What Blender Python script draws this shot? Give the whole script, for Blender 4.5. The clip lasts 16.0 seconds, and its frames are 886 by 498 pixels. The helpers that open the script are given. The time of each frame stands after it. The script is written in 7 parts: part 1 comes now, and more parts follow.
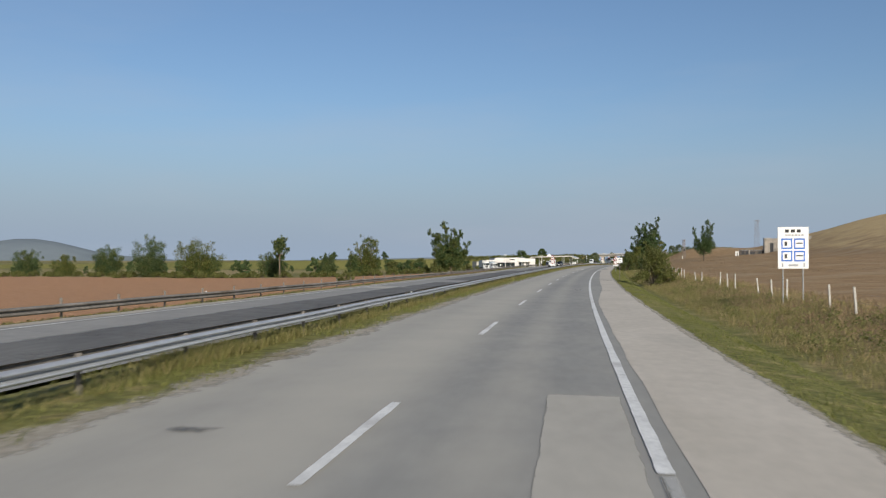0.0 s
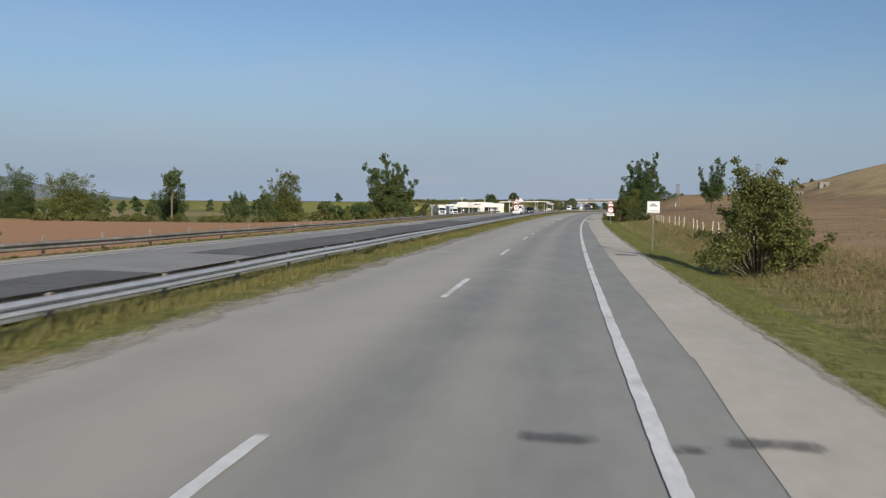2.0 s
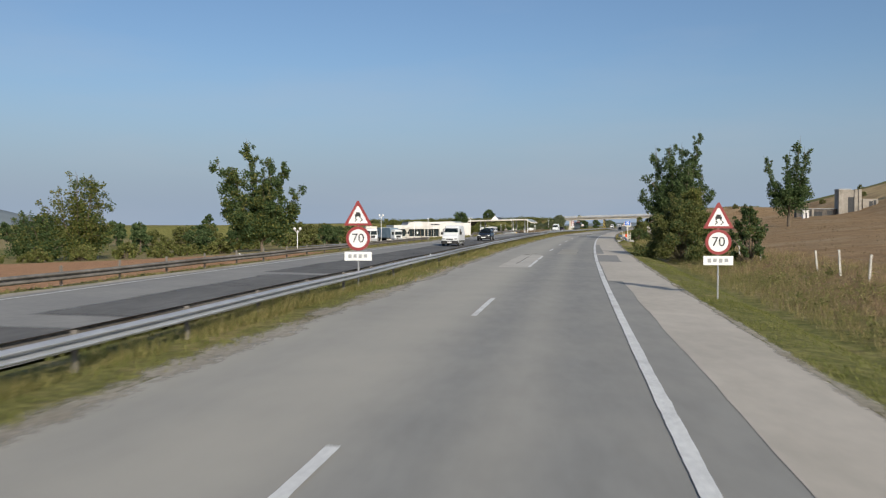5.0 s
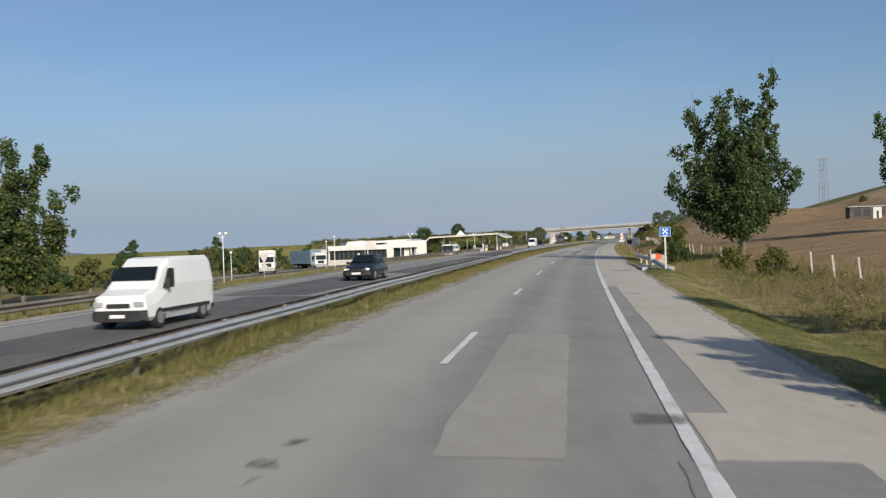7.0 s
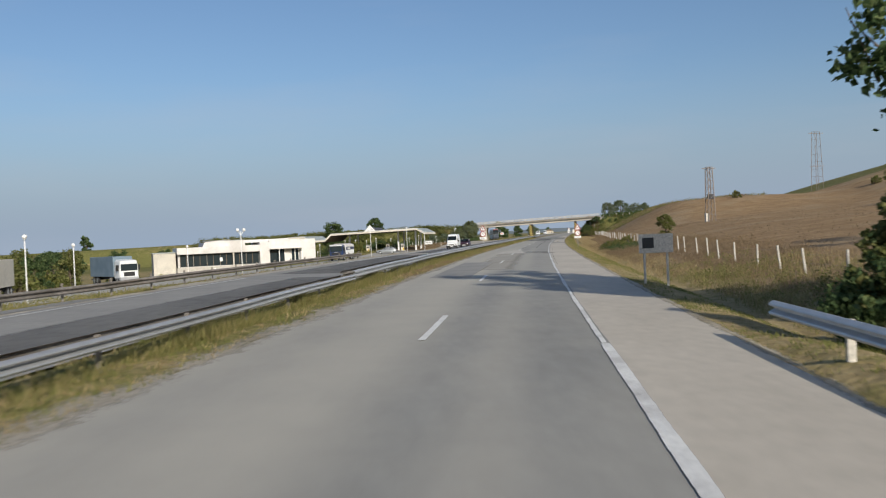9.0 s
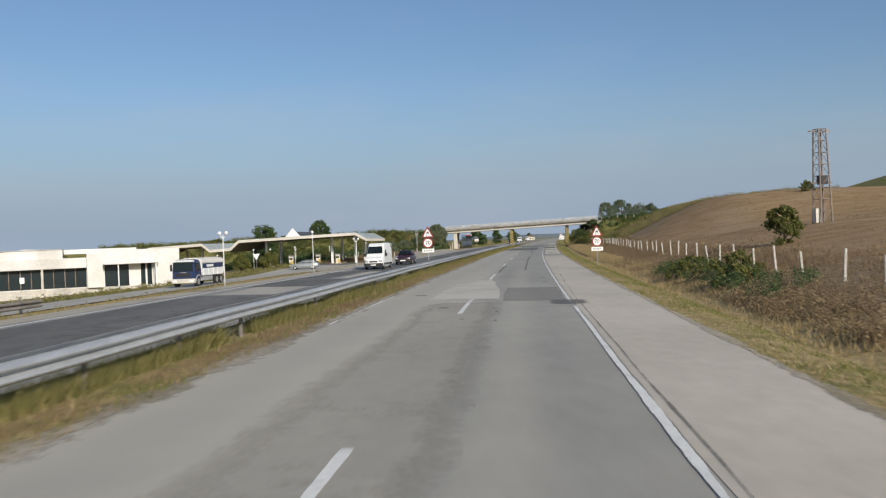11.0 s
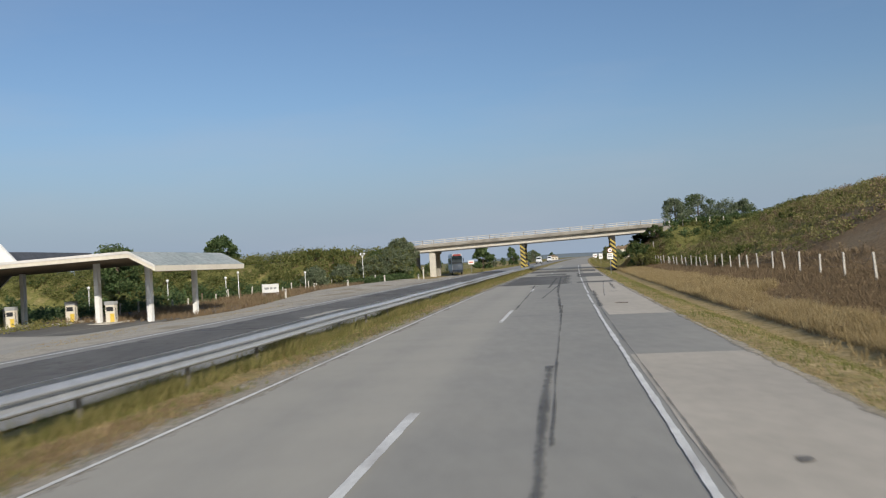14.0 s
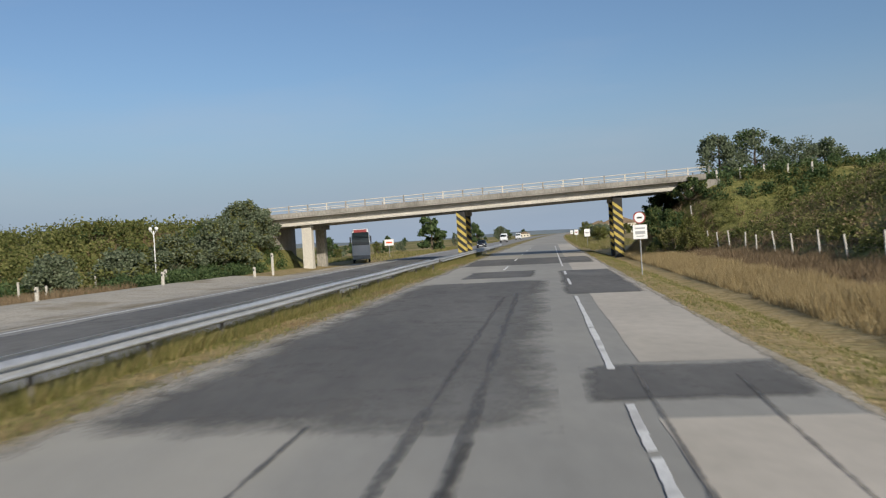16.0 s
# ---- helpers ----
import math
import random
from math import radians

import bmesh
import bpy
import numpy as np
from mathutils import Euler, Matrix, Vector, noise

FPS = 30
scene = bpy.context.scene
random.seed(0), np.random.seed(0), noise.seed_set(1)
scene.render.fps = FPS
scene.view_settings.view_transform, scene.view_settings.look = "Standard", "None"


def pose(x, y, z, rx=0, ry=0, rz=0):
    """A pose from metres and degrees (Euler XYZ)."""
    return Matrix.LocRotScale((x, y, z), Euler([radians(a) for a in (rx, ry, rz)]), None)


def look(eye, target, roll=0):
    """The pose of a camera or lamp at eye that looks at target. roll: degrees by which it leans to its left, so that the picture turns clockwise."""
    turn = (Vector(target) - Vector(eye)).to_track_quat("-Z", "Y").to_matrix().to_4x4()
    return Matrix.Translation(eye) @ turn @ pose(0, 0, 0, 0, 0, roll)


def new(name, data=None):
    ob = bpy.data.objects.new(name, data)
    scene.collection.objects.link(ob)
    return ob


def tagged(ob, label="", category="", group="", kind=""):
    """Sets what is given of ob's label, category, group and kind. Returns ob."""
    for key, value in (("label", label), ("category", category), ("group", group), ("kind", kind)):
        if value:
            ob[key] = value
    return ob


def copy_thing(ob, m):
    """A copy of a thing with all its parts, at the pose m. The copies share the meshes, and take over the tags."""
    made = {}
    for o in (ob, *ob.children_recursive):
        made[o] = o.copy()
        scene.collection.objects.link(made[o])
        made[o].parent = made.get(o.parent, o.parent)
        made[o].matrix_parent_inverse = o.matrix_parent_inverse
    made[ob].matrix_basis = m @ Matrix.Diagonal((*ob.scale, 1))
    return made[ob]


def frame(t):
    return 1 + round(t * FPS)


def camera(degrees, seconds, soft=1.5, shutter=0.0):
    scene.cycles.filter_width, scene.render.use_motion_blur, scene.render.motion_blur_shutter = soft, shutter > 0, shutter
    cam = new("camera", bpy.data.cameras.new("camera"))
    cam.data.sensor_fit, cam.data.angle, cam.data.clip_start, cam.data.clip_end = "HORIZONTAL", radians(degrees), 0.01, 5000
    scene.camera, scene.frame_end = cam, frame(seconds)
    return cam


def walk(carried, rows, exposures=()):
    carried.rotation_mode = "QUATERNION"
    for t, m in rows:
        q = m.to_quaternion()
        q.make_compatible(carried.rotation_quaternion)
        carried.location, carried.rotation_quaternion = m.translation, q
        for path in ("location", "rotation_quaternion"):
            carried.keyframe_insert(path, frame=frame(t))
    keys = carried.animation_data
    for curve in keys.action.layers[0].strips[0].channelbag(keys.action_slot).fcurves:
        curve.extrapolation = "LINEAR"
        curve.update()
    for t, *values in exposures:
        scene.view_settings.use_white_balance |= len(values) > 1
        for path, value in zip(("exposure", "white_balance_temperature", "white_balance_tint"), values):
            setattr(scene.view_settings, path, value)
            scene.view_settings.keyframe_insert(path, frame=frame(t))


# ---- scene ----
# The road's plan: bend, rise and crossfall along its length, in metres.
KNOTS = [-50 + 50 * i for i in range(19)]
CUR = [0.000206, 0.00026, 0.000366, 0.000314, 0.000283, 0.000325, 0.000348, 0.000308, 0.000274, 0.00018, 0.000207,
       0.000175, 7.43e-05, 5.89e-05, 5.62e-05, 5.42e-05, 5.26e-05, 5.16e-05, 5.11e-05]
SLO = [2.28e-05, 2.28e-05, 0.00121, 0.00367, 0.00346, 0.00417, 0.00461, 0.00412, 0.00123, -0.000314, 0.00107, 0.0019,
       0.00232, 0.00222, 0.00222, 0.00222, 0.00222, 0.00222, 0.00222]
CRO_S, CRO = [0, 150, 250, 350, 450], [0.0208, 0.0101, 0.0211, 0.0193, 0.0115]
SS = np.arange(-600, 4401, 2.0)
_cur, _slo = np.interp(SS, KNOTS, CUR), np.interp(SS, KNOTS, SLO)
_cur[SS < -50] = 0.0002
_th = np.concatenate([[0], np.cumsum(_cur[1:] + _cur[:-1])])
_i0 = int(np.searchsorted(SS, 0))
_th -= _th[_i0]
RX, RY, RZ = np.cumsum(np.sin(_th)) * 2, np.cumsum(np.cos(_th)) * 2, np.cumsum(_slo) * 2
RX, RY, RZ = RX - RX[_i0], RY - RY[_i0], RZ - RZ[_i0]

# ---- camera ----
cam = camera(54.0, 16.0, soft=1.2, shutter=0.15)
ROWS = [
    (0, -0.989, 19.812, 2.321, 90.87, -0.007, 7.704),
    (0.5, -0.798, 34.757, 2.326, 88.636, 2.72, 8.21),
    (1, -0.614, 49.976, 2.332, 87.567, 2.368, 7.881),
    (1.5, -0.283, 65.186, 2.391, 88.233, -0.356, 7.101),
    (2, 0.039, 80.352, 2.377, 87.207, -0.998, 6.081),
    (2.5, 0.432, 95.145, 2.417, 88.243, -1.964, 6.277),
    (3, 0.886, 110.005, 2.483, 89.108, 0.203, 7.087),
    (3.5, 1.389, 124.455, 2.548, 90.132, 0.815, 6.092),
    (4, 1.97, 138.993, 2.657, 89.821, -0.776, 5.96),
    (6.5, 5.918, 212.256, 3.029, 87.036, 1.56, 3.663),
    (7, 6.927, 226.548, 3.065, 89.648, 1.976, 4.11),
    (7.5, 7.964, 240.457, 3.076, 89.28, 0.858, 2.748),
    (8, 8.938, 254.358, 3.195, 88.403, 0.685, 0.902),
    (8.5, 10.081, 268.223, 3.195, 89.026, 2.117, 0.643),
    (11, 16.895, 340.807, 3.47, 89.548, 2.341, -1.295),
    (11.5, 18.606, 355.922, 3.511, 91.274, 3.189, -0.256),
    (12, 20.334, 371.299, 3.455, 90.55, 2.955, -0.365),
    (12.5, 22.237, 386.59, 3.451, 91.458, 3.301, -0.399),
    (13, 24.254, 402.034, 3.45, 90.889, 3.142, 0.066),
    (13.5, 26.268, 417.476, 3.446, 90.547, 4.015, 0.199),
    (14, 28.3, 433.16, 3.45, 91.056, 3.366, 0.2),
    (14.5, 30.516, 449.014, 3.444, 91.499, 3.451, -0.276),
    (15, 32.785, 465.013, 3.56, 90.742, 2.584, -0.308),
    (15.5, 35.033, 480.815, 3.508, 89.834, 2.808, -1.855),
    (16, 37.341, 496.669, 3.5, 89.441, 3.452, -1.571),
]
walk(cam, [(r[0], pose(*r[1:])) for r in ROWS], exposures=[(0, 0.0)])

# ---- world and sun ----
SUN_EL, SUN_AZ = radians(24.5), radians(155)
world = bpy.data.worlds.new("sky")
scene.world = world
world.use_nodes = True
wn, wl = world.node_tree.nodes, world.node_tree.links
wn.clear()
sky = wn.new("ShaderNodeTexSky")
sky.sky_type, sky.sun_disc = "NISHITA", False
sky.sun_elevation, sky.sun_rotation = SUN_EL, SUN_AZ
sky.air_density, sky.dust_density, sky.ozone_density, sky.altitude = 1.0, 2.0, 4.0, 100
bg, wo = wn.new("ShaderNodeBackground"), wn.new("ShaderNodeOutputWorld")
bg.inputs["Strength"].default_value = 0.108
haze = wn.new("ShaderNodeMix")
haze.data_type = "RGBA"
haze.inputs[7].default_value = (3.0, 3.75, 4.85, 1)  # pale autumn haze low over the land
wc, wx, wr = wn.new("ShaderNodeTexCoord"), wn.new("ShaderNodeSeparateXYZ"), wn.new("ShaderNodeMapRange")
wl.new(wc.outputs["Generated"], wx.inputs[0])
wl.new(wx.outputs["Z"], wr.inputs["Value"])
wr.interpolation_type = "SMOOTHSTEP"
for key, val in (("From Min", -0.02), ("From Max", 0.2), ("To Min", 1.0), ("To Max", 0.0)):
    wr.inputs[key].default_value = val
wl.new(wr.outputs[0], haze.inputs["Factor"])
wl.new(sky.outputs[0], haze.inputs[6])
# thin streaks of cirrus low in the sky
cm, cn, cr, ch, cx = wn.new("ShaderNodeMapping"), wn.new("ShaderNodeTexNoise"), wn.new("ShaderNodeMapRange"), wn.new("ShaderNodeMapRange"), wn.new("ShaderNodeMix")
cm.inputs["Scale"].default_value, cm.inputs["Rotation"].default_value = (1.6, 1.6, 9.0), (0.0, 0.06, 0.4)
cn.inputs["Scale"].default_value, cn.inputs["Detail"].default_value, cn.inputs["Roughness"].default_value = 1.7, 6.0, 0.55
for node, vals in ((cr, (0.48, 0.72, 0.0, 1.0)), (ch, (0.42, 0.1, 0.0, 0.2))):
    for key, val in zip(("From Min", "From Max", "To Min", "To Max"), vals):
        node.inputs[key].default_value = val
wl.new(wc.outputs["Generated"], cm.inputs[0])
wl.new(cm.outputs[0], cn.inputs["Vector"])
wl.new(cn.outputs[0], cr.inputs["Value"])
wl.new(wx.outputs["Z"], ch.inputs["Value"])
cf = wn.new("ShaderNodeMath")
cf.operation = "MULTIPLY"
wl.new(cr.outputs[0], cf.inputs[0])
wl.new(ch.outputs[0], cf.inputs[1])
cx.data_type = "RGBA"
cx.inputs[7].default_value = (4.2, 4.5, 5.1, 1)
wl.new(cf.outputs[0], cx.inputs["Factor"])
wl.new(haze.outputs[2], cx.inputs[6])
wl.new(cx.outputs[2], bg.inputs[0])
wl.new(bg.outputs[0], wo.inputs[0])
sun = new("sun", bpy.data.lights.new("sun", "SUN"))
sun.data.energy, sun.data.angle, sun.data.color = 4.2, radians(0.6), (1.0, 0.92, 0.79)
sun.matrix_world = look((math.sin(SUN_AZ) * 100, math.cos(SUN_AZ) * 100, 100 * math.tan(SUN_EL)), (0, 0, 0))

# ---- materials ----


def surface(name, a, b, size=1.0, rough=0.85, bump=0.0, fine=0.0, metal=0.0, c=None, uv=False, spec=0.4, stretch=(1, 1, 1), fine_amount=0.25):
    """Two tones blended by a coarse noise of that many metres, with a finer grain on top; c: a third tone in patches."""
    m = bpy.data.materials.new(name)
    m.use_nodes = True
    nt = m.node_tree
    N, L = nt.nodes, nt.links
    bsdf = N["Principled BSDF"]
    bsdf.inputs["Roughness"].default_value, bsdf.inputs["Metallic"].default_value = rough, metal
    bsdf.inputs["Specular IOR Level"].default_value = spec
    co = N.new("ShaderNodeTexCoord")
    mp = N.new("ShaderNodeMapping")
    mp.inputs["Scale"].default_value = stretch
    L.new(co.outputs["UV" if uv else "Object"], mp.inputs[0])

    def noisy(metres, detail, lo, hi):
        t = N.new("ShaderNodeTexNoise")
        t.inputs["Scale"].default_value, t.inputs["Detail"].default_value = 1.0 / metres, detail
        L.new(mp.outputs[0], t.inputs["Vector"])
        r = N.new("ShaderNodeMapRange")
        r.inputs["From Min"].default_value, r.inputs["From Max"].default_value = lo, hi
        L.new(t.outputs[0], r.inputs["Value"])
        return r.outputs[0]

    def mix(f, x, y):
        k = N.new("ShaderNodeMix")
        k.data_type = "RGBA"
        L.new(f, k.inputs["Factor"])
        for v, i in ((x, 6), (y, 7)):
            if isinstance(v, tuple):
                k.inputs[i].default_value = (*v, 1)
            else:
                L.new(v, k.inputs[i])
        return k.outputs[2]

    col = mix(noisy(size, 4, 0.35, 0.65), a, b)
    if c:
        col = mix(noisy(size * 2.7, 3, 0.55, 0.68), col, c)
    if fine:
        k = N.new("ShaderNodeMix")
        k.data_type, k.blend_type = "RGBA", "MULTIPLY"
        k.inputs["Factor"].default_value = 1.0
        g = noisy(fine, 3, 0.3, 0.7)
        rr = N.new("ShaderNodeMapRange")
        rr.inputs["To Min"].default_value, rr.inputs["To Max"].default_value = 1 - fine_amount, 1 + fine_amount
        L.new(g, rr.inputs["Value"])
        L.new(col, k.inputs[6])
        L.new(rr.outputs[0], k.inputs[7])
        col = k.outputs[2]
    L.new(col, bsdf.inputs["Base Color"])
    if bump:
        bp = N.new("ShaderNodeBump")
        bp.inputs["Strength"].default_value, bp.inputs["Distance"].default_value = 0.6, bump
        L.new(noisy(fine or size * 0.2, 3, 0.2, 0.8), bp.inputs["Height"])
        L.new(bp.outputs[0], bsdf.inputs["Normal"])
    return m


def leafy(name, a, b, c):
    """Leaves: a random tone for every leaf, a little light through."""
    m = bpy.data.materials.new(name)
    m.use_nodes = True
    N, L = m.node_tree.nodes, m.node_tree.links
    bsdf = N["Principled BSDF"]
    bsdf.inputs["Roughness"].default_value = 0.6
    bsdf.inputs["Specular IOR Level"].default_value = 0.12
    g, r = N.new("ShaderNodeNewGeometry"), N.new("ShaderNodeValToRGB")
    L.new(g.outputs["Random Per Island"], r.inputs[0])
    r.color_ramp.elements[0].color, r.color_ramp.elements[1].color = (*a, 1), (*c, 1)
    r.color_ramp.elements.new(0.55).color = (*b, 1)
    L.new(r.outputs[0], bsdf.inputs["Base Color"])
    tr, ad = N.new("ShaderNodeBsdfTranslucent"), N.new("ShaderNodeMixShader")
    L.new(r.outputs[0], tr.inputs[0])
    ad.inputs[0].default_value = 0.42
    L.new(bsdf.outputs[0], ad.inputs[1])
    L.new(tr.outputs[0], ad.inputs[2])
    L.new(ad.outputs[0], N["Material Output"].inputs[0])
    return m


def glassy(name, tint=(0.02, 0.03, 0.035)):
    m = bpy.data.materials.new(name)
    m.use_nodes = True
    b = m.node_tree.nodes["Principled BSDF"]
    b.inputs["Base Color"].default_value = (*tint, 1)
    b.inputs["Roughness"].default_value = 0.06
    b.inputs["Specular IOR Level"].default_value = 0.6
    return m


ASPHALT = surface("asphalt", (0.30, 0.285, 0.25), (0.35, 0.33, 0.285), 5.0, 0.9, 0.0, 0.3, c=(0.27, 0.258, 0.23), stretch=(1, 0.25, 1), fine_amount=0.05)
ASPHALT_LIGHT = surface("worn asphalt", (0.37, 0.35, 0.305), (0.42, 0.395, 0.34), 3.0, 0.92, 0.0, 0.3, c=(0.34, 0.32, 0.28), stretch=(1, 0.4, 1), fine_amount=0.05)
ASPHALT_DARK = surface("new asphalt", (0.125, 0.122, 0.114), (0.165, 0.16, 0.148), 2.2, 0.85, 0.0, 0.3, c=(0.19, 0.186, 0.172), stretch=(1, 0.3, 1), fine_amount=0.12)
ASPHALT_MID = surface("patched asphalt", (0.24, 0.235, 0.22), (0.28, 0.272, 0.25), 2.0, 0.9, 0.0, 0.25, fine_amount=0.06)
SHOULDER = surface("shoulder concrete", (0.44, 0.40, 0.335), (0.50, 0.455, 0.385), 3.0, 0.93, 0.0, 0.3, c=(0.40, 0.365, 0.31), stretch=(1, 0.5, 1), fine_amount=0.06)


def lane_material():
    """Worn asphalt whose tone follows the wear in the wheel tracks."""
    m = surface("lane asphalt", (0.236, 0.233, 0.215), (0.272, 0.267, 0.244), 3.5, 0.9, 0.0, 0.3, stretch=(1, 0.3, 1), fine_amount=0.07)
    N, L = m.node_tree.nodes, m.node_tree.links
    b = N["Principled BSDF"]
    link = b.inputs["Base Color"].links[0]
    src = link.from_socket
    L.remove(link)
    a, k = N.new("ShaderNodeAttribute"), N.new("ShaderNodeMix")
    a.attribute_name = "wear"
    co, t, r, ad = N.new("ShaderNodeTexCoord"), N.new("ShaderNodeTexNoise"), N.new("ShaderNodeMapRange"), N.new("ShaderNodeMath")
    t.inputs["Scale"].default_value, t.inputs["Detail"].default_value = 0.45, 5
    L.new(co.outputs["Object"], t.inputs["Vector"])
    r.inputs["From Min"].default_value, r.inputs["From Max"].default_value = 0.25, 0.75
    r.inputs["To Min"].default_value, r.inputs["To Max"].default_value = -0.12, 0.12
    L.new(t.outputs[0], r.inputs["Value"])
    L.new(a.outputs["Fac"], ad.inputs[0])
    L.new(r.outputs[0], ad.inputs[1])
    ad.use_clamp = True
    k.data_type = "RGBA"
    L.new(ad.outputs[0], k.inputs["Factor"])
    L.new(src, k.inputs[6])
    k.inputs[7].default_value = (0.43, 0.405, 0.345, 1)
    L.new(k.outputs[2], b.inputs["Base Color"])
    return m


LANES = lane_material()


def worn(name, src, rag, most=1.0, soft=0.45):
    """A copy of a material that is broken away towards the edges of its strip; rag: how much is gone in between; most: how much it covers at best."""
    m = src.copy()
    m.name = name
    N, L = m.node_tree.nodes, m.node_tree.links
    e, co = N.new("ShaderNodeAttribute"), N.new("ShaderNodeTexCoord")
    e.attribute_name = "edge"
    total = e.outputs["Fac"]
    for metres, amount in ((0.1, 0.7 * rag), (0.6, 0.7 * rag), (2.6, 0.9 * rag)):
        t, r, a = N.new("ShaderNodeTexNoise"), N.new("ShaderNodeMapRange"), N.new("ShaderNodeMath")
        t.inputs["Scale"].default_value, t.inputs["Detail"].default_value = 1 / metres, 4
        L.new(co.outputs["Object"], t.inputs["Vector"])
        r.inputs["From Min"].default_value, r.inputs["From Max"].default_value = 0.3, 0.7
        r.inputs["To Min"].default_value, r.inputs["To Max"].default_value = -amount / 2, amount / 2
        L.new(t.outputs[0], r.inputs["Value"])
        L.new(total, a.inputs[0])
        L.new(r.outputs[0], a.inputs[1])
        total = a.outputs[0]
    q, tr, mx = N.new("ShaderNodeMapRange"), N.new("ShaderNodeBsdfTransparent"), N.new("ShaderNodeMixShader")
    q.inputs["From Min"].default_value, q.inputs["From Max"].default_value = 0.5 - soft, 0.5 + soft
    q.inputs["To Max"].default_value = most
    L.new(total, q.inputs["Value"])
    L.new(q.outputs[0], mx.inputs[0])
    L.new(tr.outputs[0], mx.inputs[1])
    L.new(N["Principled BSDF"].outputs[0], mx.inputs[2])
    L.new(mx.outputs[0], N["Material Output"].inputs[0])
    return m


PAINT = surface("road paint", (0.62, 0.62, 0.60), (0.70, 0.70, 0.67), 0.6, 0.8, 0.0, 0.08, c=(0.50, 0.49, 0.47), fine_amount=0.12)
TAR = surface("tar seam", (0.105, 0.102, 0.097), (0.15, 0.146, 0.135), 0.8, 0.7, 0.0, 0.1, c=(0.19, 0.18, 0.165))
LINE = worn("worn road paint", PAINT, 0.62, soft=0.15)
SEAM = worn("broken tar seam", TAR, 1.0, 0.62)
BLOT = worn("faint tar and shade blot", TAR, 1.3, 0.6)
PATCH = {"dark": worn("ragged new asphalt", ASPHALT_DARK, 0.45, 0.85), "mid": worn("ragged patched asphalt", ASPHALT_MID, 0.4, soft=0.03), "light": worn("ragged worn asphalt", ASPHALT_LIGHT, 0.4, soft=0.04),
         "chalk": worn("ragged pale concrete", surface("pale patch", (0.45, 0.425, 0.375), (0.50, 0.475, 0.42), 2.0, 0.92, 0.0, 0.2, c=(0.42, 0.39, 0.34), fine_amount=0.06), 0.4, soft=0.04),
         "soft": worn("faintly darker asphalt", ASPHALT_MID, 0.5, 0.4, soft=0.15), "faint": worn("faintly paler asphalt", ASPHALT_LIGHT, 0.4, 0.85, soft=0.05),}
GRAVEL = surface("gravel", (0.36, 0.325, 0.265), (0.43, 0.39, 0.32), 1.5, 0.95, 0.02, 0.12, c=(0.28, 0.24, 0.17))
STEEL = surface("galvanised steel", (0.43, 0.45, 0.47), (0.51, 0.525, 0.54), 4.0, 0.5, 0.0, 0.15, metal=0.35, c=(0.31, 0.31, 0.305), stretch=(1, 0.3, 1), fine_amount=0.1)
STEEL_OLD_SHADE = surface("weathered and shade-dark rail steel", (0.16, 0.145, 0.125), (0.235, 0.215, 0.19), 1.5, 0.75, 0.0, 0.2, c=(0.13, 0.105, 0.08))
RUST = surface("rusty steel", (0.19, 0.155, 0.13), (0.27, 0.23, 0.2), 0.5, 0.8, 0.002, 0.05)
CONCRETE = surface("concrete", (0.44, 0.42, 0.38), (0.52, 0.49, 0.44), 2.0, 0.9, 0.005, 0.1, c=(0.36, 0.34, 0.31))
# streaked dull bridge concrete; its dark tone also paints shade under the deck
CONCRETE_STAIN_SHADE = surface("stained and shade-toned concrete", (0.25, 0.235, 0.205), (0.33, 0.31, 0.275), 1.3, 0.92, 0.004, 0.1, c=(0.2, 0.185, 0.16), stretch=(1, 1, 0.4))
CONCRETE_PALE = surface("pale concrete", (0.50, 0.475, 0.42), (0.58, 0.545, 0.475), 1.0, 0.9, 0.003, 0.08, c=(0.5, 0.47, 0.41))
DUST = worn("dusty gravel fringe", GRAVEL, 0.8, 0.75, soft=0.3)
WHITE = surface("white paint", (0.74, 0.74, 0.72), (0.80, 0.80, 0.78), 1.5, 0.55, 0.0, 0.3, fine_amount=0.05)
PLASTER = surface("white plaster", (0.60, 0.585, 0.56), (0.68, 0.66, 0.635), 2.0, 0.9, 0.003, 0.2, c=(0.54, 0.52, 0.49), fine_amount=0.06)
CREAM = surface("cream sheet", (0.62, 0.575, 0.48), (0.69, 0.64, 0.54), 2.0, 0.6, 0.0, 0.3, fine_amount=0.06)
RUIN_DARK = surface("blackened block wall", (0.085, 0.075, 0.065), (0.13, 0.115, 0.1), 1.2, 0.95, 0.01, 0.15)
RUIN = surface("weathered block wall", (0.27, 0.245, 0.21), (0.35, 0.315, 0.27), 1.2, 0.95, 0.01, 0.15, c=(0.2, 0.18, 0.155))
ROOF_SLATE = surface("dark slate", (0.055, 0.06, 0.07), (0.085, 0.09, 0.1), 0.6, 0.7, 0.003, 0.1)
ROOF_GREY = surface("grey roof sheet", (0.30, 0.34, 0.33), (0.38, 0.41, 0.395), 3.0, 0.55, 0.0, 0.4)
DARK = surface("dark paint", (0.02, 0.022, 0.025), (0.035, 0.036, 0.04), 0.6, 0.5)
RED = surface("faded sign red", (0.24, 0.035, 0.035), (0.29, 0.045, 0.045), 0.5, 0.55)
ORANGE = surface("orange red paint", (0.66, 0.09, 0.03), (0.72, 0.12, 0.04), 0.5, 0.6)
BLUE = surface("sign blue", (0.02, 0.12, 0.48), (0.03, 0.15, 0.55), 0.5, 0.4)
YELLOW_OLD = surface("weathered yellow paint", (0.40, 0.31, 0.075), (0.52, 0.40, 0.1), 0.5, 0.8, c=(0.3, 0.24, 0.09))
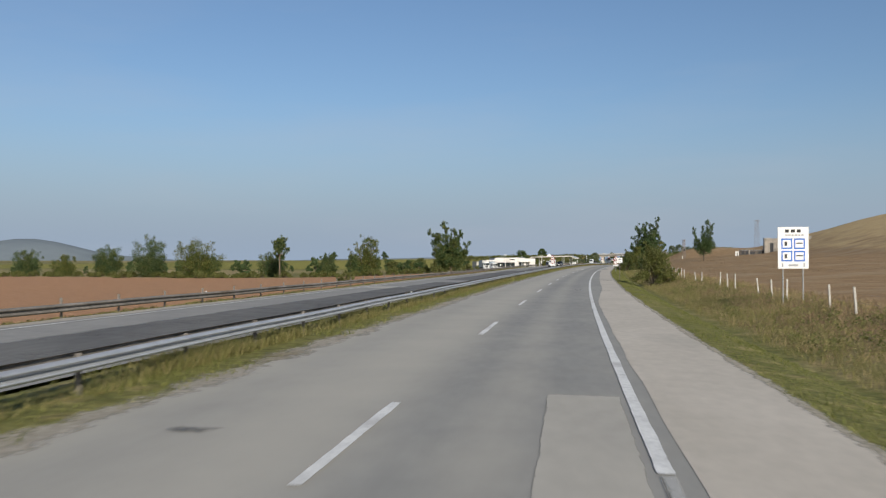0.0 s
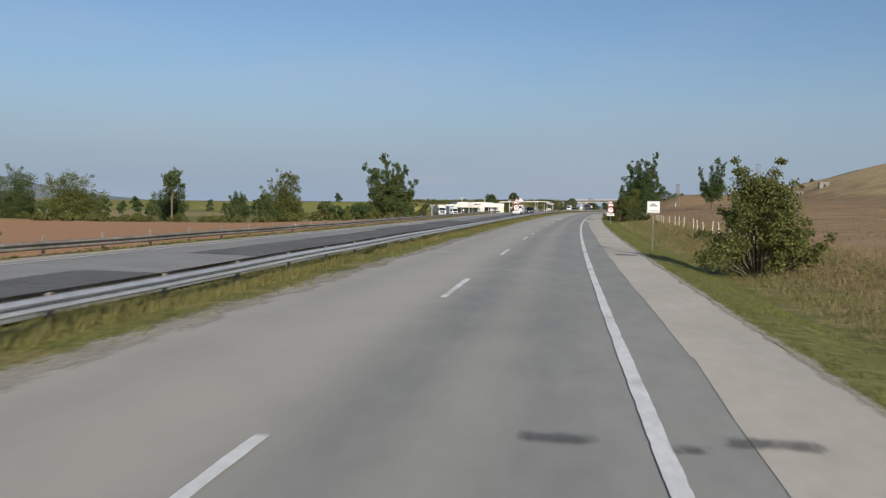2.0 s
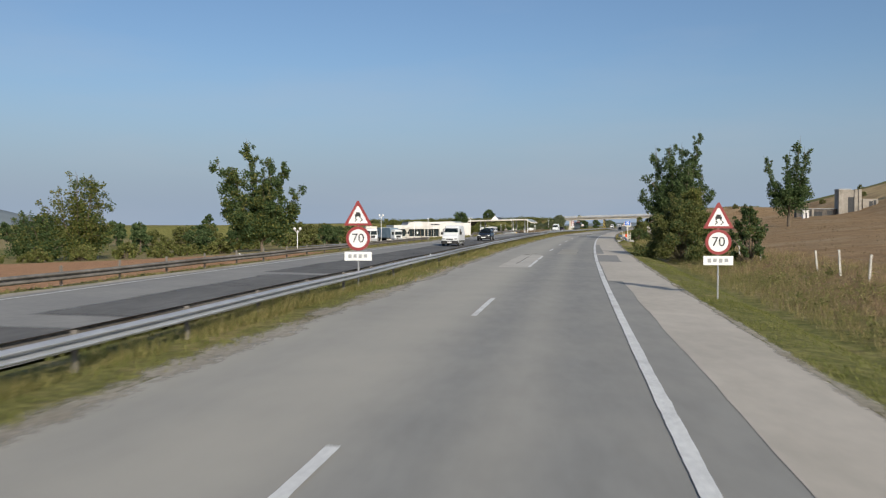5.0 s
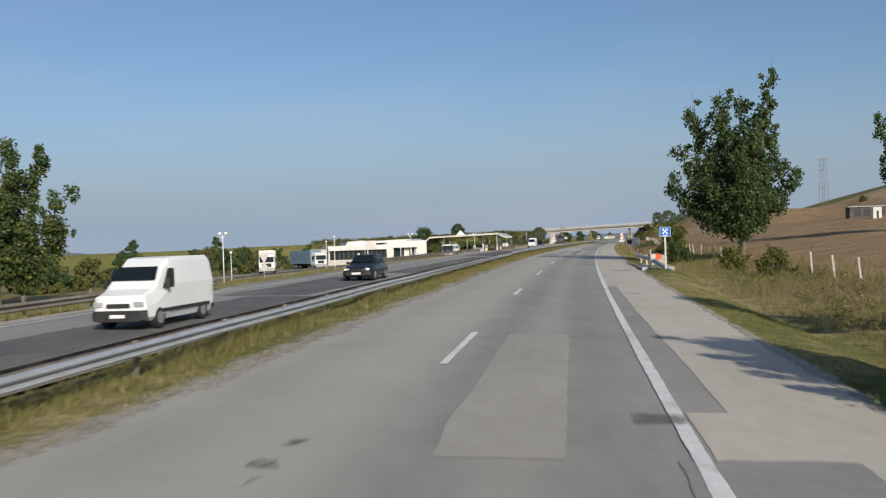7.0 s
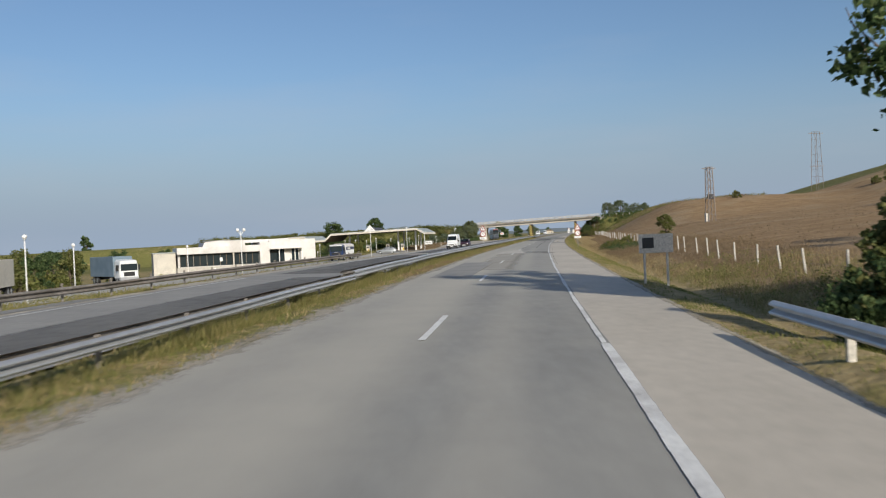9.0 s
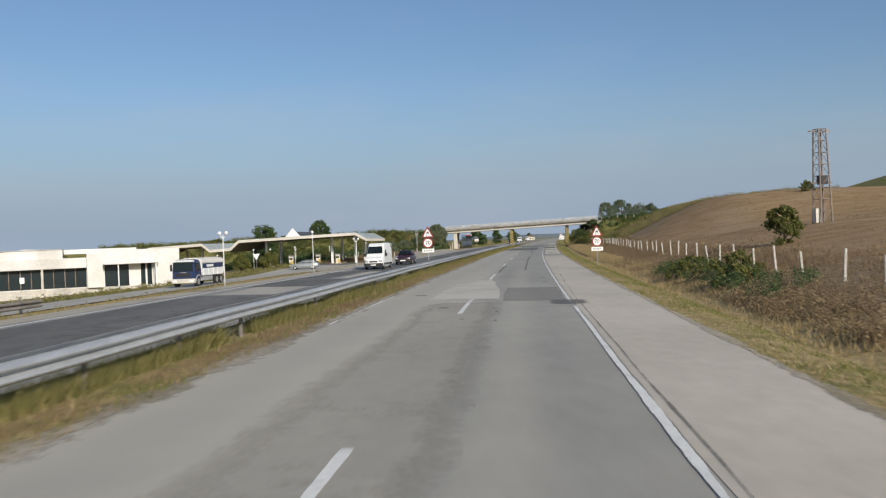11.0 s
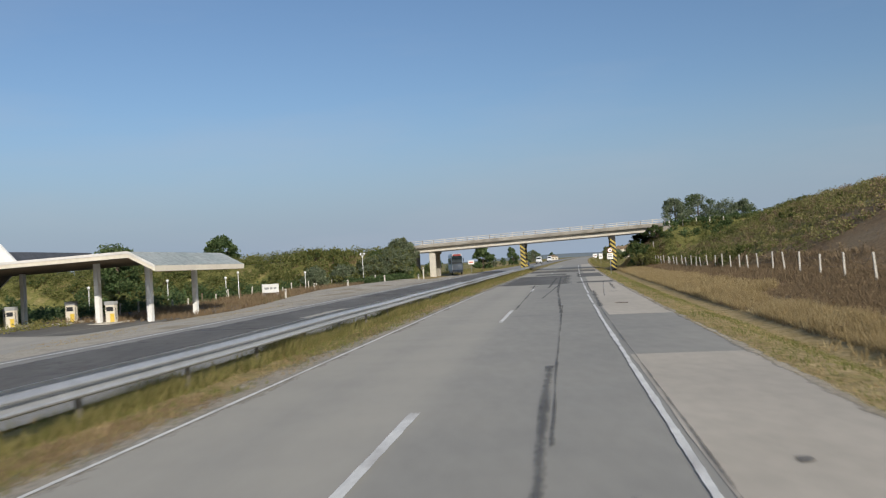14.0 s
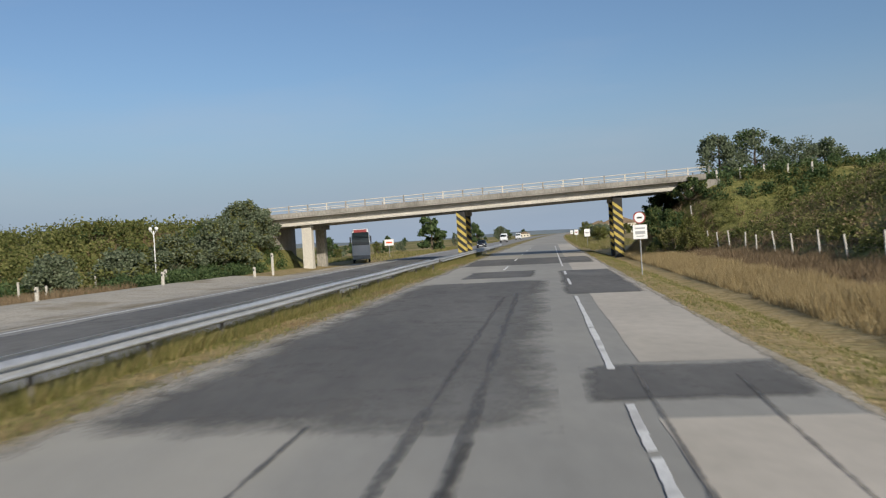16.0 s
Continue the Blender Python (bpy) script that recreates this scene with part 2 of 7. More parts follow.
YELLOW = surface("yellow paint", (0.62, 0.44, 0.06), (0.7, 0.5, 0.09), 0.8, 0.7)
BLACK = surface("black paint", (0.02, 0.02, 0.02), (0.035, 0.035, 0.035), 0.8, 0.7)
GREY = surface("grey paint", (0.30, 0.31, 0.32), (0.36, 0.37, 0.37), 0.8, 0.6)
TYRE = surface("rubber", (0.015, 0.015, 0.015), (0.03, 0.03, 0.03), 0.3, 0.85)
CHROME = surface("wheel metal", (0.5, 0.5, 0.5), (0.6, 0.6, 0.6), 0.2, 0.35, metal=0.7)
GLASS = glassy("vehicle glass")
CAR_BLACK = surface("black car paint", (0.012, 0.014, 0.02), (0.016, 0.018, 0.024), 1.0, 0.25, spec=0.6)
CAR_RED = surface("dark red car paint", (0.03, 0.008, 0.014), (0.04, 0.011, 0.018), 1.0, 0.3, spec=0.6)
CAR_SILVER = surface("silver car paint", (0.3, 0.32, 0.33), (0.36, 0.38, 0.385), 1.0, 0.3, metal=0.4)
VAN_WHITE = surface("white vehicle paint", (0.72, 0.74, 0.74), (0.78, 0.79, 0.79), 1.5, 0.35, spec=0.5, c=(0.68, 0.69, 0.68))
TRUCK_BLUE = surface("dark blue truck paint", (0.014, 0.03, 0.085), (0.02, 0.04, 0.11), 1.0, 0.35)
TARP = surface("blue grey tarpaulin", (0.13, 0.19, 0.24), (0.18, 0.24, 0.29), 1.5, 0.7)
BARK = surface("bark", (0.11, 0.085, 0.06), (0.18, 0.145, 0.105), 0.3, 0.95, 0.02, 0.06)
WOOD = surface("weathered wood", (0.16, 0.12, 0.08), (0.24, 0.18, 0.12), 0.6, 0.9, 0.004, 0.05)
LEAF = leafy("poplar leaf", (0.045, 0.08, 0.032), (0.088, 0.134, 0.052), (0.16, 0.205, 0.088))
LEAF_YELLOW = leafy("yellowing leaf", (0.08, 0.105, 0.03), (0.16, 0.18, 0.05), (0.27, 0.25, 0.08))
# olive foliage; on the far roadside trees its paleness paints in haze
LEAF_SILVER_HAZE = leafy("olive and far haze leaf", (0.10, 0.13, 0.075), (0.17, 0.205, 0.125), (0.26, 0.29, 0.19))
LEAF_BUSH = leafy("bush leaf", (0.095, 0.113, 0.035), (0.165, 0.18, 0.058), (0.25, 0.24, 0.095))
LEAF_WEED = leafy("weed leaf", (0.16, 0.165, 0.055), (0.24, 0.235, 0.085), (0.34, 0.29, 0.13))
LEAF_HEATH = leafy("heath leaf", (0.19, 0.135, 0.08), (0.28, 0.205, 0.12), (0.38, 0.29, 0.175))
BLADE_GREEN = leafy("grass blade", (0.125, 0.145, 0.04), (0.20, 0.215, 0.065), (0.29, 0.27, 0.10))
BLADE_DRY = leafy("dry grass blade", (0.30, 0.225, 0.11), (0.42, 0.325, 0.17), (0.54, 0.43, 0.24))
BLADE_WEED = leafy("weed blade", (0.16, 0.16, 0.055), (0.25, 0.235, 0.085), (0.36, 0.30, 0.14))
BLADE_BROWN = leafy("brown heather blade", (0.20, 0.145, 0.085), (0.26, 0.19, 0.115), (0.33, 0.245, 0.15))


# ---- laying things out along the road: s ahead, n to the right of the edge line, z up ----
def cross(s):
    return np.interp(s, CRO_S, CRO)


def atv(s, n, z):
    s, n, z = np.broadcast_arrays(np.asarray(s, float), np.asarray(n, float), np.asarray(z, float))
    t = np.interp(s, SS, _th)
    return np.stack([np.interp(s, SS, RX) + n * np.cos(t), np.interp(s, SS, RY) - n * np.sin(t), np.interp(s, SS, RZ) + z], -1)


def at(s, n, z=0.0):
    return Vector(atv(s, n, z).tolist())


def heading(s):
    return float(np.interp(s, SS, _th))


def stand(s, n, z=0.0, turn=0.0):
    """A pose whose y axis runs ahead along the road and whose x axis points to its right; turn: degrees to the left."""
    return Matrix.Translation(at(s, n, z)) @ Matrix.Rotation(-heading(s) + radians(turn), 4, "Z")


def smooth(x):
    x = np.clip(x, 0, 1)
    return x * x * (3 - 2 * x)


def lumps(s, n, size, seed=0.0):
    """A cheap rolling pattern, -1 to 1."""
    a, b = s / size + seed, n / size - seed * 1.7
    return (np.sin(a * 1.7 + np.sin(b * 1.3)) + np.sin(b * 2.1 + np.sin(a * 0.9 + 1.0)) + np.sin((a + b) * 1.1 + 2.0 * np.sin(a * 0.43))) / 3


BRIDGE_S = 588.0


def ground_z(s, n):
    """Height of the land over the edge line's level."""
    s, n = np.broadcast_arrays(np.asarray(s, float), np.asarray(n, float))
    cf = cross(s)
    flat = -cf * n
    early = smooth((300 - s) / 120)
    left_a = np.interp(-n, [18.2, 19.5, 24, 33, 45, 58, 80, 120, 300, 2500], [0.0, 0.0, -0.45, -1.0, -1.5, -2.2, -3.2, -3.8, -3.9, 4.0])
    left_b = np.interp(-n, [18.2, 19.5, 24, 34, 40, 60, 100, 300, 2500], [0.0, 0.0, -0.25, -0.6, -1.1, -2.2, -3.5, -3.6, 4.0])
    wl_ = smooth((-n - 18) / 4)
    left = (flat - 0.06) * (1 - wl_) + (left_a * (1 - early) + left_b * early + 0.25 * (1 - wl_)) * wl_
    left = left + 0.66 * smooth((s - 452) / 26) * (1 - smooth((s - 508) / 35)) * smooth((-n - 33) / 12) * smooth((95 + n) / 30)
    left = left + 0.85 * smooth((s - 508) / 35) * smooth((-n - 20) / 8) * smooth((700 - s) / 60) * smooth((90 + n) / 40)
    hill_k = np.interp(s, [-100, 100, 330, 430, 560, 700, 900, 2500], [0.2, 0.25, 0.75, 1.0, 1.0, 0.35, 0.25, 0.1])
    right0 = np.interp(n, [2.7, 4.1, 5.3, 7, 10, 12], [0, -0.12, -0.5, -0.42, -0.05, 0.3])
    right0 = right0 + np.interp(s, [310, 360, 480, 530], [0, 1, 1, 0]) * np.interp(n, [6, 12, 20, 40], [0, 0.65, 0.5, 0])
    right0 = right0 + 0.35 * smooth((s - 270) / 8) * smooth((304 - s) / 8) * np.interp(n, [3.0, 3.6, 6.5, 9], [0, 1, 1, 0])
    spur = smooth((s - 440) / 50) * smooth((612 - s) / 60) * np.interp(n, [12, 20, 28, 40, 60, 95], [0, 2.6, 4.9, 4.6, 2.8, 0])
    hill = np.interp(n, [12, 25, 60, 75, 90, 110, 130, 170, 300, 2500], [0, 2.1, 5.1, 10.6, 16.0, 22.5, 26.5, 30, 34, 36]) * hill_k
    hill = hill * (1 + 0.06 * lumps(s, n, 60)) + 0.25 * smooth((n - 14) / 20) * lumps(s, n, 14, 3.0)
    right = -cf * np.minimum(n, 4) - 0.04 + right0 + hill + spur
    z = np.where(n < -7, left, np.where(n > 2.7, right, flat - 0.1))
    z = np.where((n < -7.5) & (n > -10.2), flat - 0.02 + 0.03 * lumps(s, n, 1.5), z)
    z = np.where((n <= -10.2) & (n > -18.15), flat - 0.1, z)
    # the banks that carry the crossing road up to the bridge
    top_r = 6.3 + 0.05 * np.maximum(n - 14, 0) - 0.9 * np.maximum(14.5 - n, 0)
    top_l = 4.4 - 0.012 * np.maximum(-n - 29, 0) - 1.6 * np.maximum(n + 30.2, 0)
    away = np.maximum(np.abs(s - (BRIDGE_S + 0.1 * n)) - 5.5, 0) / 1.7
    bank = np.where(n > 0, np.where(n > 5.5, top_r, -9), np.where(n < -25.5, top_l, -9)) - away
    return np.maximum(z, np.where((s > 540) & (s < 640), bank, -99))


def grid_mesh(name, ss_, ns_, zf, mats, uv=False, face_mat=None):
    S, N = np.meshgrid(np.asarray(ss_, float), np.asarray(ns_, float), indexing="ij")
    P = atv(S, N, zf(S, N)).reshape(-1, 3)
    a, b = S.shape
    i = (np.arange(a - 1)[:, None] * b + np.arange(b - 1)[None, :]).ravel()
    F = np.stack([i, i + 1, i + b + 1, i + b], 1)
    me = bpy.data.meshes.new(name)
    me.from_pydata(P.tolist(), [], F.tolist())
    for m in mats:
        me.materials.append(m)
    me.shade_smooth()
    return me, S.ravel(), N.ravel()


def part(name, shape, material, parent=None, label="", smooth_faces=False):
    """Links a bmesh or a mesh as one object, under a thing or a part."""
    if isinstance(shape, bmesh.types.BMesh):
        me = bpy.data.meshes.new(name)
        bmesh.ops.recalc_face_normals(shape, faces=shape.faces)
        shape.to_mesh(me)
        shape.free()
    else:
        me = shape
    if material and not me.materials:
        me.materials.append(material)
    if smooth_faces:
        me.shade_smooth()
    ob = new(name, me)
    if parent:
        ob.parent = parent
    if label:
        tagged(ob, label)
    return ob


def base(name, m, label, category, group="", kind=""):
    ob = new(name)
    ob.matrix_world = m
    ob.empty_display_size = 0.2
    return tagged(ob, label, category, group, kind)


def box(bm, x0, x1, y0, y1, z0, z1, bevel=0.0):
    v = [bm.verts.new((x, y, z)) for x in (x0, x1) for y in (y0, y1) for z in (z0, z1)]
    fs = [bm.faces.new([v[i] for i in f]) for f in ((0, 1, 3, 2), (4, 6, 7, 5), (0, 4, 5, 1), (2, 3, 7, 6), (0, 2, 6, 4), (1, 5, 7, 3))]
    if bevel:
        es = {e for f in fs for e in f.edges}
        bmesh.ops.bevel(bm, geom=list(es), offset=bevel, segments=2, affect="EDGES", profile=0.5)
    return bm


def boxes(*dims, bevel=0.0):
    bm = bmesh.new()
    for d in dims:
        box(bm, *d, bevel=bevel)
    return bm


def tube(bm, a, b, r0, r1=None, k=10, caps=True):
    """A tapered round bar from a to b."""
    a, b = Vector(a), Vector(b)
    r1 = r0 if r1 is None else r1
    q = (b - a).to_track_quat("Z", "Y")
    rings = []
    for p, r in ((a, r0), (b, r1)):
        rings.append([bm.verts.new(p + q @ Vector((r * math.cos(2 * math.pi * i / k), r * math.sin(2 * math.pi * i / k), 0))) for i in range(k)])
    for i in range(k):
        bm.faces.new((rings[0][i], rings[0][(i + 1) % k], rings[1][(i + 1) % k], rings[1][i]))
    if caps:
        bm.faces.new(rings[0][::-1])
        bm.faces.new(rings[1])
    return bm


def bar(a, b, r0, r1=None, k=10):
    return tube(bmesh.new(), a, b, r0, r1, k)


def prism(bm, outline, y0, y1):
    """An outline in x and z, pushed from y0 to y1."""
    f = [bm.verts.new((x, y0, z)) for x, z in outline]
    b = [bm.verts.new((x, y1, z)) for x, z in outline]
    k = len(outline)
    bm.faces.new(f)
    bm.faces.new(b[::-1])
    for i in range(k):
        bm.faces.new((f[i], b[i], b[(i + 1) % k], f[(i + 1) % k]))
    return bm


def side_prism(bm, outline, x0, x1):
    """An outline in y and z, pushed from x0 to x1."""
    f = [bm.verts.new((x0, y, z)) for y, z in outline]
    b = [bm.verts.new((x1, y, z)) for y, z in outline]
    k = len(outline)
    bm.faces.new(f[::-1])
    bm.faces.new(b)
    for i in range(k):
        bm.faces.new((f[i], f[(i + 1) % k], b[(i + 1) % k], b[i]))
    return bm


def writing(text, size, material, parent, m, name="lettering"):
    cu = bpy.data.curves.new(name, "FONT")
    cu.body, cu.size, cu.align_x, cu.align_y, cu.extrude = text, size, "CENTER", "CENTER", 0.002
    tmp = new("tmp", cu)
    me = bpy.data.meshes.new_from_object(tmp.evaluated_get(bpy.context.evaluated_depsgraph_get()))
    bpy.data.objects.remove(tmp)
    ob = part(name, me, material, parent)
    ob.matrix_basis = m
    return ob


FACE = Matrix.Rotation(radians(90), 4, "X")  # upright, to be read by who drives up

# ---- land ----
NS = [-2300, -1500, -1000, -700, -500, -380, -290, -230, -190, -160, -135, -115, -100, -88, -78, -70, -64, -59, -54, -50, -46, -42, -38,
      -35, -33, -31, -29.5, -28.5, -27.5, -26.5, -25.5, -24, -22.5, -21, -20, -19.2, -18.6, -18.1, -17.9, -14, -10.4, -10.25, -10.1, -9.4, -8.7, -8, -7.52, -7.48, -7.2, -4,
      0, 2.5, 2.68, 2.72, 2.9, 3.4, 4.1, 4.7, 5.3, 6, 7, 8, 9, 10, 11, 12, 13, 14, 15, 16.5, 18, 20, 22, 24.5, 27, 30, 33, 37, 41, 46, 51, 57, 63, 70, 78, 87, 97, 110,
      125, 145, 170, 200, 240, 300, 380, 500, 700, 1000, 1500, 2200]
S_FINE = list(np.arange(-48, 660, 3.0))
S_ALL = [-500, -350, -250, -180, -120, -80] + S_FINE + list(np.arange(668, 900, 12.0)) + [930, 980, 1050, 1150, 1300, 1500, 1800, 2200, 2700, 3300, 4000]


def zones(S, N):
    dry = 0.35 + 0.3 * lumps(S, N, 9) + 0.45 * smooth((S - 200) / 130)
    dry = np.where(N < -36, 0.55 + 0.4 * lumps(S, N, 70, 1.0), dry)
    dry = np.where((N < -7) & (N > -10.5), 0.2 + 0.35 * smooth((S - 200) / 150) + 0.25 * lumps(S, N, 6), dry)
    dry = np.where((N > 2.6) & (N < 5.4), dry - 0.3 * smooth((330 - S) / 120), dry)
    plough = np.where((N < -20.5) & (N > -300) & (S < np.where(N > -45, 262, 270 + 0.13 * (-N - 45))), 1.0, 0.0)
    dry = np.where(N < -150, 0.35 + 0.35 * lumps(S, N, 130, 2.0), dry)
    heath = smooth((N - 6.6) / 3.5) * (1 - smooth((S - 490) / 30)) * smooth((900 - S) / 200)
    dry = np.where((S > 505) & (S < 640) & ((N > 11) | (N < -27)), 0.12 + 0.3 * lumps(S, N, 8), dry)
    heath = np.maximum(heath, 0.28 * smooth((-N - 34) / 8) * smooth((S - 272) / 20) * smooth((N + 130) / 30) * smooth((450 - S) / 40))
    gold = smooth((N - 62) / 14) * (0.75 + 0.25 * np.sin(N * 0.42 + S * 0.01)) * (1 - smooth((S - 470) / 60)) * heath
    return dry, plough, heath, gold


def land_material():
    m = bpy.data.materials.new("land")
    m.use_nodes = True
    N, L = m.node_tree.nodes, m.node_tree.links
    b = N["Principled BSDF"]
    b.inputs["Roughness"].default_value, b.inputs["Specular IOR Level"].default_value = 0.95, 0.1
    co, at_ = N.new("ShaderNodeTexCoord"), N.new("ShaderNodeAttribute")
    at_.attribute_name = "zone"
    sp = N.new("ShaderNodeSeparateColor")
    L.new(at_.outputs["Color"], sp.inputs[0])

    def noisy(metres, lo, hi, detail=5):
        t, r = N.new("ShaderNodeTexNoise"), N.new("ShaderNodeMapRange")
        t.inputs["Scale"].default_value, t.inputs["Detail"].default_value = 1 / metres, detail
        r.inputs["From Min"].default_value, r.inputs["From Max"].default_value = lo, hi
        L.new(co.outputs["Object"], t.inputs["Vector"])
        L.new(t.outputs[0], r.inputs["Value"])
        return r.outputs[0]

    def mix(f, x, y):
        k = N.new("ShaderNodeMix")
        k.data_type = "RGBA"
        if isinstance(f, float):
            k.inputs["Factor"].default_value = f
        else:
            L.new(f, k.inputs["Factor"])
        for v, i in ((x, 6), (y, 7)):
            if isinstance(v, tuple):
                k.inputs[i].default_value = (*v, 1)
            else:
                L.new(v, k.inputs[i])
        return k.outputs[2]

    def ragged(weight, metres, width=0.5):
        a, r = N.new("ShaderNodeMath"), N.new("ShaderNodeMapRange")
        L.new(weight, a.inputs[0])
        L.new(noisy(metres, 0.2, 0.8), a.inputs[1])
        r.inputs["From Min"].default_value, r.inputs["From Max"].default_value = 1 - width / 2, 1 + width / 2
        L.new(a.outputs[0], r.inputs["Value"])
        return r.outputs[0]

    green = mix(noisy(0.5, 0.35, 0.65), (0.12, 0.125, 0.04), (0.20, 0.19, 0.065))
    straw = mix(noisy(0.6, 0.35, 0.65), (0.28, 0.215, 0.10), (0.38, 0.30, 0.16))
    soil = mix(noisy(1.2, 0.35, 0.65), (0.37, 0.20, 0.105), (0.46, 0.265, 0.145))
    heath = mix(noisy(2.5, 0.35, 0.65), (0.265, 0.172, 0.09), (0.34, 0.232, 0.126))
    heath = mix(noisy(9.0, 0.5, 0.68), heath, (0.34, 0.25, 0.15))
    gold = mix(noisy(4.0, 0.35, 0.65), (0.46, 0.33, 0.16), (0.54, 0.40, 0.21))
    col = mix(ragged(sp.outputs[0], 1.3), green, straw)
    col = mix(sp.outputs[1], col, soil)
    col = mix(ragged(sp.outputs[2], 3.0), col, heath)
    al = N.new("ShaderNodeAttribute")
    al.attribute_name = "zone"
    col = mix(ragged(al.outputs["Alpha"], 6.0), col, gold)
    k = N.new("ShaderNodeMix")
    k.data_type, k.blend_type = "RGBA", "MULTIPLY"
    k.inputs["Factor"].default_value = 1.0
    rr = N.new("ShaderNodeMapRange")
    rr.inputs["To Min"].default_value, rr.inputs["To Max"].default_value = 0.7, 1.25
    L.new(noisy(0.18, 0.3, 0.7), rr.inputs["Value"])
    L.new(col, k.inputs[6])
    L.new(rr.outputs[0], k.inputs[7])
    L.new(k.outputs[2], b.inputs["Base Color"])
    bp = N.new("ShaderNodeBump")
    bp.inputs["Strength"].default_value, bp.inputs["Distance"].default_value = 0.8, 0.06
    L.new(noisy(0.25, 0.2, 0.8), bp.inputs["Height"])
    L.new(bp.outputs[0], b.inputs["Normal"])
    return m


me, S_, N_ = grid_mesh("ground", S_ALL, NS, ground_z, [land_material()])
ca = me.color_attributes.new("zone", "FLOAT_COLOR", "POINT")
ca.data.foreach_set("color", np.clip(np.stack(zones(S_, N_), 1), 0, 1).astype(np.float32).ravel())
tagged(part("ground", me, None), "dry verges, ploughed field and brown heath hillside beside the motorway", "ground", kind="structure")


def strip(name, s0, s1, n0, n1, z, mat, parent=None, label="", kind="", step=3.0, wander=0.0, seed=1.0, fade=0.0, drift=0.0, ends=None):
    """A band of surface along the road; wander: by how much its long edges stray; fade: the width over which its edges wear away; drift: its shift to the right; ends: its edges at the far end, where it is askew."""
    k = max(3, int((s1 - s0) / step) + 1)
    ss_ = np.linspace(s0, s1, k)
    w = abs(n1 - n0)
    cols = list(np.linspace(0, 1, max(2, int(w / 2.0) + 1)))
    if fade:
        d = min(fade / w, 0.5)
        cols = sorted({round(c, 4) for c in [0, d, 1 - d, 1] + [c for c in cols if d < c < 1 - d]})
        e = min(fade * 1.5, (s1 - s0) * 0.3)
        ss_ = np.unique(np.concatenate([ss_, [s0 + e, s1 - e]]))
        k = len(ss_)
    m = len(cols)
    S, F = np.meshgrid(ss_, cols, indexing="ij")
    e0 = n0 + drift * (S - s0) / (s1 - s0) + wander * (lumps(S, 0 * S, 2.3, seed) + 0.5 * lumps(S, 0 * S, 0.7, seed))
    e1 = n1 + drift * (S - s0) / (s1 - s0) + wander * (lumps(S, 0 * S, 2.9, seed + 5) + 0.5 * lumps(S, 0 * S, 0.8, seed + 2))
    if ends:
        f_ = (S - s0) / (s1 - s0)
        e0, e1 = e0 + (ends[0] - n0) * f_, e1 + (ends[1] - n1) * f_
    Nn = e0 + (e1 - e0) * F
    P = atv(S, Nn, -cross(S) * Nn + z).reshape(-1, 3)
    i = (np.arange(k - 1)[:, None] * m + np.arange(m - 1)[None, :]).ravel()
    q = np.stack([i, i + 1, i + m + 1, i + m], 1) if n1 > n0 else np.stack([i, i + m, i + m + 1, i + 1], 1)
    me = bpy.data.meshes.new(name)
    me.from_pydata(P.tolist(), [], q.tolist())
    me.materials.append(mat)
    if fade:
        side = np.minimum(F, 1 - F) / d
        end = np.minimum(S - s0, s1 - S) / e
        at_edge = me.attributes.new("edge", "FLOAT", "POINT")
        at_edge.data.foreach_set("value", np.clip(np.minimum(side, end), 0, 1).astype(np.float32).ravel())
    ob = part(name, me, mat, parent, label)
    if kind:
        tagged(ob, kind=kind)
    return ob


# ---- carriageways ----
road = tagged(new("road"), "two grey asphalt carriageways of a worn motorway", "road", kind="structure")
cw, S_, N_ = grid_mesh("carriageway", np.arange(-48, 661, 3.0), np.linspace(-7.5, 2.72, 42), lambda S, N: -cross(S) * N, [LANES])
wear = 0.14 + 0.6 * smooth((-N_ - 3.0) / 1.6) - 0.25 * np.exp(-((N_ + 6.4) / 0.8) ** 2) + 0.25 * np.exp(-((N_ + 2.0) / 0.5) ** 2) - 0.12 * np.exp(-((N_ + 1.1) / 0.45) ** 2) - 0.12 * np.exp(-((N_ + 2.9) / 0.45) ** 2)
late = smooth((S_ - 395) / 25)
wear = wear * (1 - late) + (0.2 + 0.42 * smooth((-N_ - 3.3) / 0.9) - 0.16 * np.exp(-((N_ + 5.6) / 0.5) ** 2)) * late + 0.05 * lumps(S_, N_ * 6, 14, 2.0)
wear = wear + 0.2 * smooth((S_ - 305) / 25) * smooth((400 - S_) / 20)
ca = cw.attributes.new("wear", "FLOAT", "POINT")
ca.data.foreach_set("value", np.clip(wear, 0, 1).astype(np.float32))
part("carriageway", cw, LANES, road, "grey patched asphalt driving lanes")
strip("carriageway", -48, 660, -18.12, -10.2, 0.0, ASPHALT_MID, road, "grey asphalt lanes of the opposite carriageway")
strip("carriageway", 660, 3900, -7.5, 2.72, 0.0, ASPHALT, road, step=12)
strip("carriageway", 660, 3900, -18.12, -10.2, 0.0, ASPHALT_MID, road, step=12)
# hard shoulder: from, to, its inner edge at both ends
for a, b, l, m in ((-48, 70, 0.28, 0.34), (70, 94, 0.34, 1.05), (94, 150, 1.05, 1.1), (150, 206, 1.1, 0.8), (206, 238.6, 0.2, 0.16), (238.6, 268, 0.72, 0.5), (268, 300, 0.12, 0.1), (300, 454.8, 0.1, 0.1), (468.5, 509, 0.3, 0.3), (513.5, 660, 0.5, 0.5)):
    strip("shoulder", a, b, l, 2.74, 0.006, SHOULDER, road, "pale concrete hard shoulder", step=1.0, wander=0.035, seed=a, ends=(m, 2.74))
